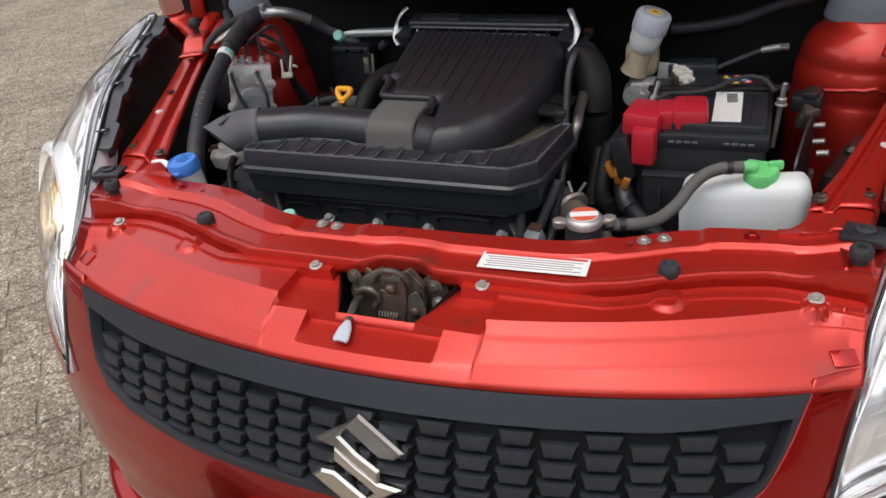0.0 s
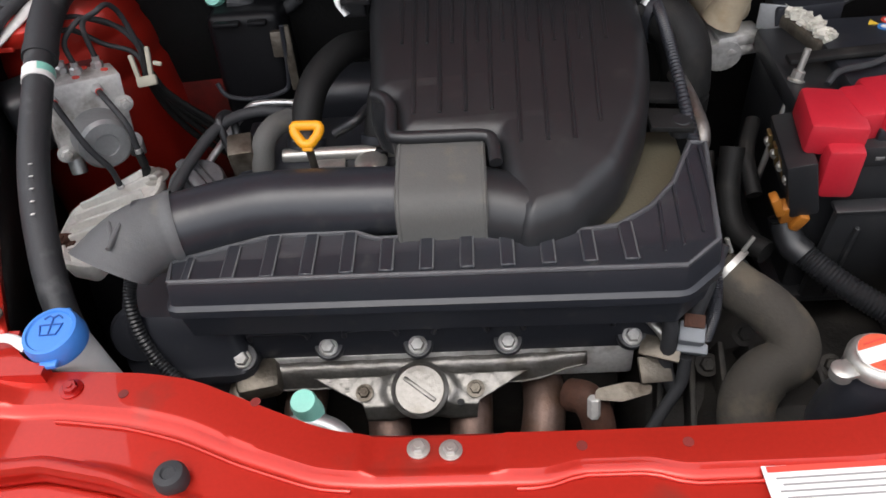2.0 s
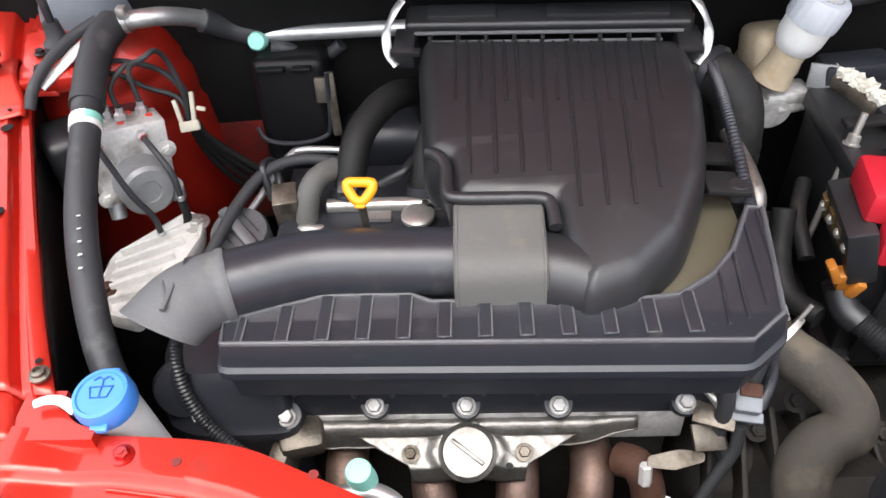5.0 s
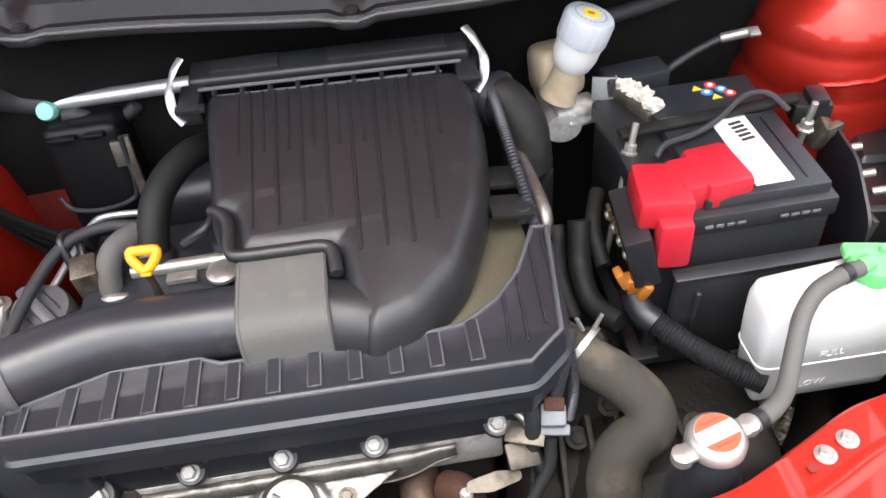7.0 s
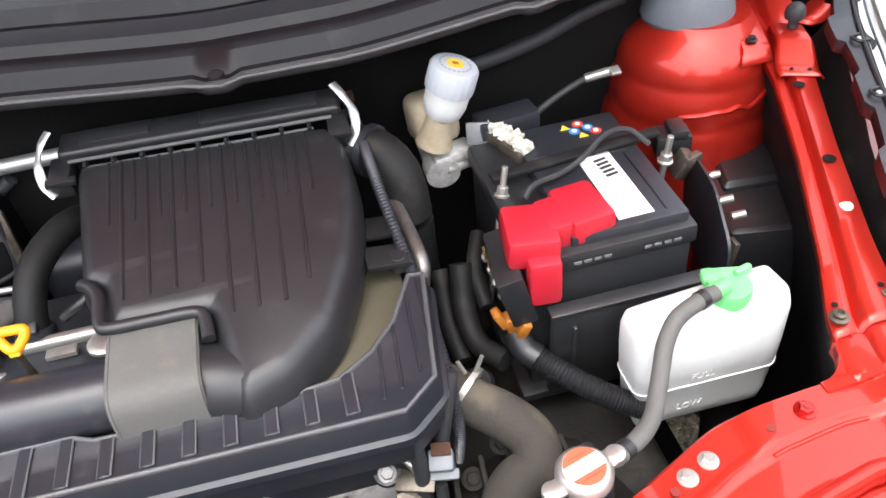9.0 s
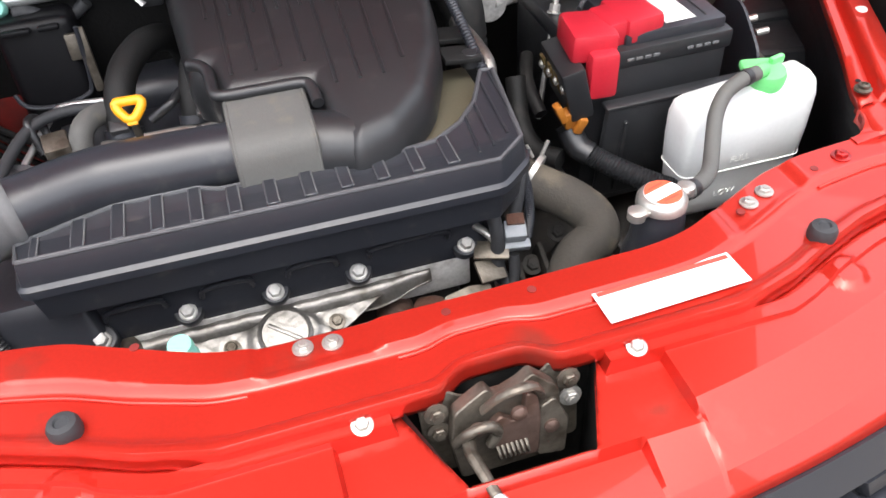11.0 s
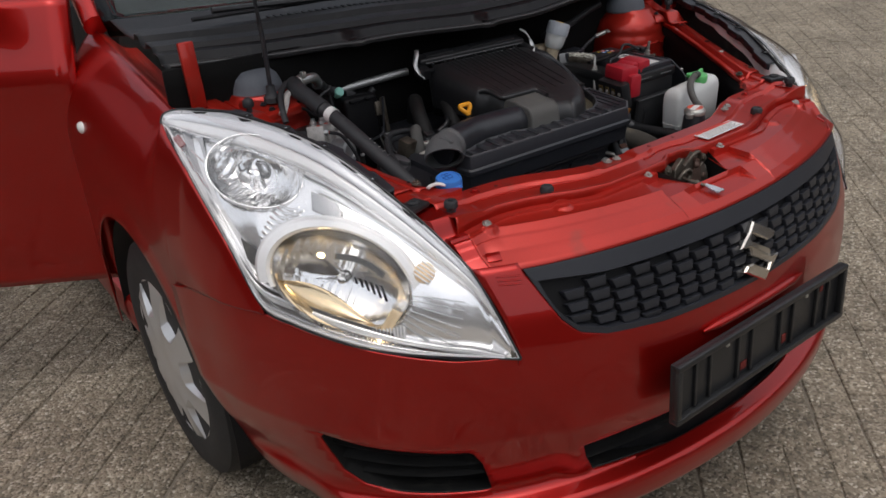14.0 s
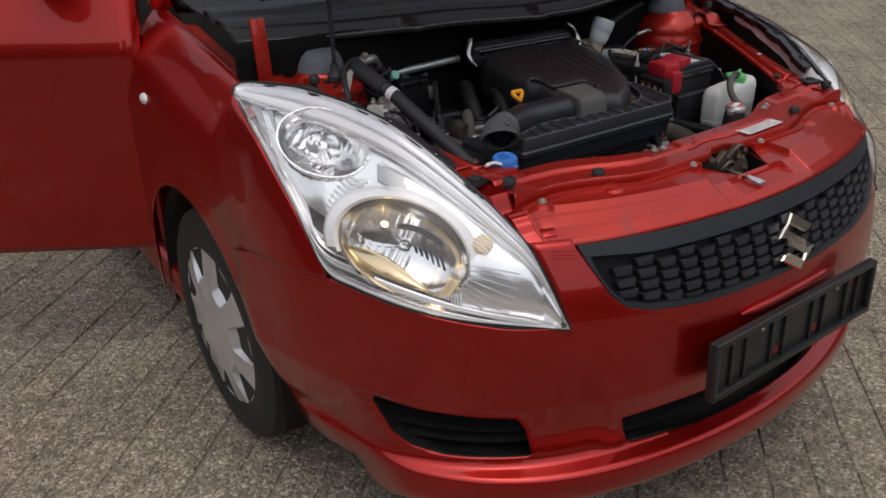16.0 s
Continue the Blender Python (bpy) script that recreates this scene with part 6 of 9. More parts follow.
    for s in (-0.36, 0.36):
        bm = mesh()
        box(bm, (0.46, 0.5, 0.16), at(s, 2.35, 0.52), 0.05, 3)
        box(bm, (0.46, 0.14, 0.62), at(s, 2.66, 0.84, 14, 0, 0), 0.05, 3)
        part("seat", bm, BLACK_DULL, car, "dark cloth front seat")
    # raised bonnet and its stay
    hinge_y, hinge_z, angle = 1.02, 1.075, radians(47)

    def lid(u, v):
        x = (-0.70 + 1.40 * u) * (1 - 0.10 * v * v)
        along_ = 0.02 + 0.92 * v - 0.10 * (2 * u - 1) ** 2 * v
        crown = 0.055 * (1 - (2 * u - 1) ** 2) * (1 - 0.3 * v)
        return Vector((x, hinge_y - along_ * math.cos(angle) + crown * math.sin(angle), hinge_z + along_ * math.sin(angle) + crown * math.cos(angle)))
    lid_ob = part("bonnet", sheet(mesh(), lid, 30, 20), PAINT, car, "red bonnet propped open", solid=0.004)
    bm = mesh()
    for k in range(5):
        u = 0.12 + 0.19 * k
        tube(bm, [lid(u, 0.05 + 0.15 * j) + Vector((0, -0.016, -0.008)) for j in range(7)], 0.016, 3, 8)
    tube(bm, [lid(0.06 + 0.088 * j, 0.93) + Vector((0, -0.012, -0.006)) for j in range(11)], 0.018, 3, 8)
    part("bonnet_frame", bm, PAINT_INNER, lid_ob)
    bm = mesh()
    tube(bm, [(-0.553, 0.790, 0.900), (-0.553, 0.79, 1.00), (-0.56, 0.78, 1.3), lid(0.12, 0.60) + Vector((0, -0.02, -0.01))], 0.0045, 6, 10)
    part("stay", bm, BLACK_SATIN, car, "black bonnet stay rod")
    bm = mesh()
    lathe(bm, [(0.016, 0.890), (0.0155, 0.900), (0.010, 0.906), (0.008, 0.922)], at(-0.553, 0.79, 0.004), 18)
    part("stay_grommet", bm, RUBBER, car)
    part("stay_ledge", box(mesh(), (0.084, 0.075, 0.020), at(-0.556, 0.782, 0.881, 6, -6, 0), 0.006), PAINT_INNER, car, "red ledge under the bonnet stay")
    for s in (-1, 1):
        bm = mesh()
        box(bm, (0.030, 0.010, 0.125), at(side_x(s * 0.672, 0.868), 0.864, 0.955, -6, 0, 0), 0.003)
        part("bonnet_hinge", bm, PAINT_INNER, car, "red bonnet hinge")


build_body_rear()


# ---- engine ----
def text_mesh(name, words, size, m, material, parent):
    cu = bpy.data.curves.new(name, "FONT")
    cu.body, cu.size, cu.extrude, cu.align_x, cu.align_y = words, size, 0.0003, "CENTER", "CENTER"
    tmp = new(name, cu)
    me = bpy.data.meshes.new_from_object(tmp)
    bpy.data.objects.remove(tmp)
    me.transform(m)
    me.materials.clear()
    me.materials.append(material)
    ob = new(name, me)
    ob.parent = parent
    if parent.type == "EMPTY":
        ob.matrix_parent_inverse = Matrix.Translation(parent.location).inverted()
    return ob


def build_engine():
    e = thing("engine", (-0.14, 0.6, 0.3), "dusty four-cylinder petrol engine mounted across the bay", "engine")
    bm = mesh()
    box(bm, (0.40, 0.30, 0.36), at(-0.15, 0.645, 0.49), 0.02)
    part("block", bm, GEARBOX, e, "dark oily engine block")
    # cam cover with stepped front face
    bm = mesh()
    prism(bm, round_poly([(-0.352, 0.490), (0.075, 0.487), (0.085, 0.52), (0.085, 0.78), (-0.352, 0.78)], 0.012, 3), [(0.672, 0), (0.690, -0.001), (0.698, 0.004), (0.722, 0.007), (0.728, 0.014), (0.752, 0.018), (0.758, 0.026)])
    cover = part("cam_cover", bm, BLACK_SATIN, e, "black plastic cam cover")
    bm = mesh()
    for x0, x1 in ((-0.30, -0.245), (-0.212, -0.163), (-0.130, -0.081), (-0.048, 0.032)):
        tube(bm, [(x0, 0.4895, 0.7000), (x0 + 0.006, 0.4875, 0.7115), (x1 - 0.006, 0.4875, 0.7115), (x1, 0.4895, 0.7000)], 0.0028, 4, 8)
    tube(bm, [(-0.30, 0.486, 0.7245), (-0.1, 0.484, 0.7245), (0.06, 0.484, 0.7235)], 0.003, 4, 8)
    part("cover_bead", bm, BLACK_SATIN, cover)
    for x, y, z in ((-0.387, 0.478, 0.688), (-0.307, 0.476, 0.688), (-0.228, 0.486, 0.688), (-0.145, 0.484, 0.688), (-0.0625, 0.483, 0.688), (0.0495, 0.484, 0.688)):
        bm = mesh()
        lathe(bm, [(0.0125, -0.012), (0.0138, -0.004), (0.0138, 0.0), (0.0125, 0.002), (0.0, 0.002)], at(x, y + 0.003, z, 28, 0, 0), 22)
        boss = part("bolt_boss", bm, BLACK_SATIN, cover)
        bm = mesh()
        lathe(bm, [(0.0088, 0.001), (0.0088, 0.003), (0.0076, 0.004)], at(x, y + 0.001, z, 28, 0, 0), 22)
        lathe(bm, [(0.0066, 0.003), (0.0066, 0.0085), (0.0056, 0.0098), (0.0, 0.010)], at(x, y + 0.001, z, 28, 0, 0), 6)
        part("bolt", bm, ALU, boss)
    # timing end: black lobed cover
    bm = mesh()
    prism(bm, round_poly([(-0.432, 0.60), (-0.428, 0.515), (-0.412, 0.478), (-0.385, 0.468), (-0.30, 0.470), (-0.30, 0.66), (-0.41, 0.68)], 0.016, 4), [(0.52, 0), (0.665, 0), (0.672, -0.006), (0.682, -0.006), (0.690, 0.002), (0.728, 0.008), (0.742, 0.018)])
    part("timing_cover", bm, BLACK_SATIN, e, "black lobed timing cover")
    bm = mesh()
    lathe(bm, [(0.028, 0), (0.028, 0.05), (0.024, 0.056), (0.0, 0.057)], at(-0.40, 0.535, 0.690, 62, 0, 0), 24)
    part("cover_lobe", bm, BLACK_SATIN, e)
    # cylinder head edge, shield and manifold
    bm = mesh()
    box(bm, (0.36, 0.05, 0.044), at(-0.125, 0.512, 0.651), 0.004)
    part("cylinder_head", bm, ALU, e, "stained aluminium cylinder head")
    bm = mesh()
    box(bm, (0.042, 0.034, 0.028), at(-0.298, 0.474, 0.660, 12, 0, 12), 0.008)
    box(bm, (0.020, 0.034, 0.040), at(-0.316, 0.466, 0.642, 20, 0, -14), 0.006)
    part("head_end", bm, ALU_DARK, e)
    sh = thing("heat_shield", (-0.145, 0.46, 0.64), "stained aluminium heat shield over the exhaust manifold", "heat shield")
    bm = mesh()

    def upper(u, v):
        x = -0.293 + 0.303 * u
        k = 1 - 0.55 * smooth((u - 0.80) / 0.2)
        return Vector((x, 0.487 - 0.016 * v * k - 0.004 * math.sin(v * 3.1), 0.667 - 0.020 * v * k + 0.004 * math.sin(v * 6.2) + 0.0006 * math.sin(u * 70)))
    sheet(bm, upper, 50, 10)
    part("upper_strip", bm, ALU_DIRTY, sh, solid=0.0015)
    bm = mesh()

    def lower(u, v):
        x0 = lerp([(0, -0.246), (0.35, -0.226), (0.75, -0.200), (1, -0.196)], v)
        x1 = lerp([(0, -0.045), (0.35, -0.066), (0.75, -0.090), (1, -0.094)], v)
        x = x0 + (x1 - x0) * u
        d = math.hypot((x + 0.146) / 0.030, (v - 0.45) / 0.6)
        return Vector((x, 0.473 - 0.031 * v, 0.660 - 0.014 * v - 0.014 * smooth((v - 0.85) / 0.15) + 0.004 * smooth((1.3 - d) / 0.3) + 0.0007 * math.sin(x * 300) * math.sin(v * 9)))
    sheet(bm, lower, 60, 24)
    part("lower_plate", bm, ALU_DIRTY, sh, solid=0.0015)
    m = at(-0.145, 0.455, 0.660, 24, 0, 0)
    bm = mesh()
    lathe(bm, [(0.0255, -0.004), (0.0265, 0.0), (0.0265, 0.004), (0.0235, 0.006), (0.022, 0.004), (0.0, 0.0042)], m, 40)
    disc = part("sensor_disc", bm, ALU_DIRTY, sh)
    part("rib", box(mesh(), (0.036, 0.004, 0.003), m @ at(0, 0, 0.005, 0, 0, -38), 0.001), ALU_DIRTY, disc)
    for x in (-0.197, -0.094):
        bolt("bolt", (x, 0.457, 0.656), (0, -0.4, 1), 0.0054, sh, ALU_DARK)
    bm = mesh()
    lathe(bm, [(0.0034, 0), (0.0034, 0.0008), (0, 0.0008)], at(-0.108, 0.446, 0.6515, 24, 0, 0), 12)
    part("hole", bm, BLACK_DEEP, sh)
    mf = thing("exhaust_manifold", (-0.14, 0.45, 0.5), "brown heat-stained steel exhaust manifold pipes", "manifold")
    for x, dx in ((-0.262, 0.05), (-0.180, 0.03), (-0.100, -0.01), (-0.030, -0.05)):
        bm = mesh()
        tube(bm, [(x, 0.492, 0.615), (x, 0.462, 0.612), (x + dx * 0.15, 0.432, 0.592), (x + dx * 0.5, 0.415, 0.545), (x + dx, 0.415, 0.46), (x + dx, 0.42, 0.40)], 0.0205, 8, 18)
        part("runner", bm, RUSTY, mf)
    bm = mesh()
    tube(bm, [(-0.005, 0.468, 0.625), (0.01, 0.455, 0.632), (0.02, 0.44, 0.60), (0.02, 0.43, 0.50)], 0.016, 6, 14)
    part("sensor_pipe", bm, RUST, mf, "rusty pipe")
    # lifting eye, connector and brackets at the gearbox end
    eye = thing("lifting_eye", (0.06, 0.49, 0.70), "zinc-plated lifting eye bolted to the cylinder head", "bracket")
    bm = mesh()
    tube(bm, [(0.050, 0.505, 0.700), (0.060, 0.497, 0.703), (0.072, 0.480, 0.700), (0.080, 0.472, 0.688)], 0.0042, 6, 10)
    part("arm", bm, STEEL, eye)
    bm = mesh()
    box(bm, (0.036, 0.020, 0.004), at(0.073, 0.473, 0.684, 20, 0, -20), 0.001)
    box(bm, (0.030, 0.024, 0.004), at(0.068, 0.462, 0.668, 30, 10, 10), 0.001)
    part("plate", bm, ALU_DARK, eye)
    br = thing("shield_bracket", (0.02, 0.44, 0.66), "bent pale metal bracket below the lifting eye", "bracket")
    bm = mesh()
    prism(bm, round_poly([(-0.03, -0.006), (0.0, -0.012), (0.036, -0.006), (0.038, 0.004), (0.01, 0.010), (-0.026, 0.006)], 0.004, 3), [(0, 0), (0.003, 0)], at(0.035, 0.448, 0.655, 25, 0, 5) @ Matrix.Diagonal((0.78, 0.78, 1, 1)))
    part("tongue", bm, ALU_DARK, br)
    bm = mesh()
    rod(bm, (0.012, 0.443, 0.655), (0.012, 0.436, 0.635), 0.006, 6)
    part("nut", bm, ALU, br)
    con = thing("wiring_connector", (0.10, 0.47, 0.69), "pale grey wiring connector with brown pins", "connector")
    bm = mesh()
    box(bm, (0.023, 0.020, 0.034), at(0.100, 0.480, 0.692, 28, 0, -12), 0.003)
    box(bm, (0.027, 0.010, 0.012), at(0.100, 0.471, 0.684, 28, 0, -12), 0.002)
    part("housing", bm, CAP_GREY_MID, con)
    part("contact", box(mesh(), (0.018, 0.012, 0.006), at(0.101, 0.480, 0.711, 28, 0, -12), 0.001), RUST, con)
    for pts, r in (([(0.104, 0.49, 0.708), (0.112, 0.50, 0.73), (0.125, 0.52, 0.765)], 0.007), ([(0.078, 0.49, 0.73), (0.080, 0.475, 0.70), (0.079, 0.468, 0.66), (0.088, 0.46, 0.64)], 0.0075),
                   ([(0.095, 0.468, 0.676), (0.092, 0.458, 0.65), (0.074, 0.444, 0.62), (0.052, 0.425, 0.58)], 0.006)):
        bm = mesh()
        tube(bm, pts, r, 8, 10)
        part("lead", bm, RUBBER, con)
    bm = mesh()
    rod(bm, (0.036, 0.432, 0.612), (0.030, 0.427, 0.596), 0.0065, 12)
    part("ferrule", bm, WHITE, con)
    # gearbox with ribs and bolts
    g = thing("gearbox", (0.2, 0.6, 0.3), "dirty dark cast gearbox casing", "gearbox")
    bm = mesh()
    box(bm, (0.28, 0.34, 0.26), at(0.20, 0.62, 0.46), 0.03, 3)
    lathe(bm, [(0.11, 0), (0.105, 0.10), (0.06, 0.13), (0.0, 0.135)], at(0.20, 0.50, 0.50, 70, 0, 0), 26)
    part("casing", bm, GEARBOX, g)
    for k in range(6):
        part("rib", box(mesh(), (0.006, 0.10, 0.05), at(0.08 + 0.03 * k, 0.475, 0.60, 25, 0, -10 + 4 * k), 0.002), GEARBOX, g)
    for x, y, z in ((0.165, 0.515, 0.655), (0.205, 0.425, 0.60), (0.25, 0.50, 0.62), (0.29, 0.47, 0.58), (0.13, 0.50, 0.63)):
        bolt("bolt", (x, y, z - 0.01), (0, -0.5, 0.8), 0.0075, g, GEARBOX)
    bm = mesh()
    lathe(bm, [(0.018, 0), (0.018, 0.035), (0.014, 0.04), (0, 0.04)], at(0.155, 0.565, 0.660, 15, 0, 0), 18)
    part("breather", bm, BLACK_DULL, g)
    # intake manifold, fuel rail and oil filler behind the duct
    im = thing("intake_manifold", (-0.2, 0.75, 0.7), "black plastic intake manifold runners", "manifold")
    for x in (-0.262, -0.184):
        bm = mesh()
        tube(bm, [(x, 0.690, 0.742), (x + 0.002, 0.708, 0.782), (x + 0.014, 0.745, 0.812), (x + 0.042, 0.795, 0.818), (x + 0.07, 0.84, 0.79), (x + 0.08, 0.87, 0.72)], 0.0160, 8, 18)
        part("runner", bm, BLACK_DULL, im)
        bm = mesh()
        tube(bm, [(x + 0.0005, 0.698, 0.762), (x + 0.0012, 0.702, 0.770)], 0.0200, 1, 18)
        part("collar", bm, BLACK_SATIN, im)
    part("plenum", box(mesh(), (0.30, 0.08, 0.10), at(-0.15, 0.87, 0.70), 0.03, 3), BLACK_SATIN, im)
    fr = thing("fuel_rail", (-0.23, 0.68, 0.75), "silver fuel rail with bolts and injector plugs", "fuel rail")
    bm = mesh()
    rod(bm, (-0.285, 0.684, 0.762), (-0.10, 0.684, 0.760), 0.0075, 14)
    part("pipe", bm, STEEL, fr)
    bm = mesh()
    lathe(bm, [(0.017, 0), (0.017, 0.004), (0.012, 0.007), (0.0, 0.008)], at(-0.190, 0.662, 0.762), 22)
    part("round_bolt", bm, STEEL, fr)
    part("square_tab", box(mesh(), (0.030, 0.012, 0.006), at(-0.232, 0.665, 0.762), 0.001), STEEL, fr)
    for x in (-0.262, -0.172):
        bm = mesh()
        box(bm, (0.022, 0.03, 0.03), at(x, 0.700, 0.772, 20, 0, 0), 0.004)
        part("injector_plug", bm, BLACK, fr)
    dip = thing("dipstick", (-0.232, 0.60, 0.70), "orange-yellow plastic oil dipstick loop", "dipstick")
    bm = mesh()
    loop = round_poly([(-0.0120, 0.0068), (0.0120, 0.0068), (0.0110, 0.000), (0.0034, -0.0100), (-0.0034, -0.0100), (-0.0110, 0.000)], 0.004, 3)
    pts = [at(-0.232, 0.602, 0.848, 52, 0, -4) @ Vector((p[0], p[1], 0)) for p in loop]
    tube(bm, pts + [pts[0]], 0.0046, 1, 10)
    box(bm, (0.024, 0.006, 0.008), at(-0.232, 0.602, 0.848, 52, 0, -4) @ at(0, 0.0075, 0), 0.002)
    box(bm, (0.010, 0.010, 0.006), at(-0.232, 0.595, 0.839, 52, 0, -4), 0.002)
    part("handle", bm, YELLOW, dip)
    bm = mesh()
    rod(bm, (-0.231, 0.594, 0.838), (-0.228, 0.605, 0.70), 0.0036, 12)
    part("stem", bm, ALU_DARK, dip, "dull metal stem")
    oc = thing("oil_filler_cap", (-0.372, 0.655, 0.74), "grey plastic oil filler cap with a grip bar", "cap")
    m = at(-0.372, 0.655, 0.755, 14, -6, 30)
    bm = mesh()
    lathe(bm, [(0.030, -0.03), (0.030, 0.0), (0.028, 0.004), (0.0, 0.005)], m, 36)
    part("disc", bm, DARK_GREY, oc)
    part("grip", box(mesh(), (0.058, 0.013, 0.012), m @ at(0, 0, 0.008, 0, 0, 100), 0.004), DARK_GREY, oc)
    for k in (-1, 1):
        part("text_line", box(mesh(), (0.030, 0.002, 0.0008), m @ Matrix.Rotation(radians(100), 4, "Z") @ at(0, 0.014 * k, 0.0055), 0.0002, 1), BLACK, oc)
    # sensors and small leads beside the filler cap
    sn = thing("cam_sensor", (-0.31, 0.68, 0.74), "dark metal solenoid and sensor with wiring", "sensor")
    bm = mesh()
    box(bm, (0.026, 0.03, 0.05), at(-0.325, 0.682, 0.762, 10, 0, 10), 0.003)
    part("solenoid", bm, ALU_DARK, sn)
    bm = mesh()
    tube(bm, [(-0.306, 0.664, 0.735), (-0.303, 0.672, 0.765), (-0.299, 0.682, 0.784), (-0.290, 0.698, 0.790), (-0.276, 0.716, 0.786)], 0.0118, 8, 18)
    part("breather_elbow", bm, SLEEVE, sn, "dusty grey rubber breather elbow")
    bm = mesh()
    tube(bm, [(-0.312, 0.658, 0.752), (-0.300, 0.655, 0.756), (-0.286, 0.658, 0.752)], 0.006, 4, 10)
    part("clip", bm, STEEL, sn)
    for pts, r, mt in (([(-0.395, 0.60, 0.76), (-0.375, 0.67, 0.775), (-0.350, 0.715, 0.785), (-0.315, 0.735, 0.785), (-0.275, 0.735, 0.78)], 0.0062, RUBBER), ([(-0.376, 0.670, 0.750), (-0.350, 0.722, 0.766), (-0.334, 0.760, 0.772), (-0.322, 0.768, 0.773), (-0.300, 0.769, 0.772), (-0.270, 0.768, 0.770)], 0.0040, ALU_PIPE),
                       ([(-0.345, 0.70, 0.76), (-0.352, 0.715, 0.79), (-0.345, 0.735, 0.78), (-0.335, 0.70, 0.75)], 0.0045, BLACK), ([(-0.23, 0.70, 0.775), (-0.205, 0.70, 0.79), (-0.192, 0.72, 0.79), (-0.188, 0.69, 0.765), (-0.178, 0.672, 0.765)], 0.005, BLACK)):
        bm = mesh()
        tube(bm, pts, r, 8, 10)
        part("lead", bm, mt, sn)
    # ribbed aluminium mounting
    mt = thing("engine_mount", (-0.45, 0.6, 0.6), "ribbed cast aluminium engine mounting bracket", "engine mount")
    bm = mesh()
    tilt = lambda x, y: 0.748 + 0.05 * (x + 0.45)
    prism(bm, round_poly([(-0.505, 0.640), (-0.440, 0.705), (-0.418, 0.690), (-0.413, 0.660), (-0.428, 0.600), (-0.450, 0.545), (-0.486, 0.556), (-0.505, 0.60)], 0.010, 3), [(lambda x, y: 0.725, 0.004), (lambda x, y: tilt(x, y) - 0.006, 0), (lambda x, y: tilt(x, y) - 0.001, 0.002), (tilt, 0.005), (lambda x, y: tilt(x, y) - 0.005, 0.009)])
    body = part("casting", bm, ALU_CLEAN, mt)
    for p, q in (((-0.494, 0.640), (-0.430, 0.676)), ((-0.494, 0.624), (-0.432, 0.654)), ((-0.492, 0.608), (-0.436, 0.632)), ((-0.489, 0.591), (-0.442, 0.610)), ((-0.484, 0.574), (-0.450, 0.585))):
        p, q = Vector((*p, tilt(p[0], 0) - 0.001)), Vector((*q, tilt(q[0], 0) - 0.001))
        part("rib", box(mesh(), ((q - p).length, 0.0042, 0.010), Matrix.Translation((p + q) / 2) @ (q - p).to_track_quat("X", "Z").to_matrix().to_4x4(), 0.0016), ALU_CLEAN, body)
    bolt("bolt", (-0.426, 0.682, 0.745), (0, 0, 1), 0.009, mt)
    bolt("bolt", (-0.496, 0.590, 0.742), (0, 0, 1), 0.008, mt, RUST)


build_engine()


# ---- air intake ----
def box_top(x, y):
    return 0.838 + 0.19 * (y - 0.48)


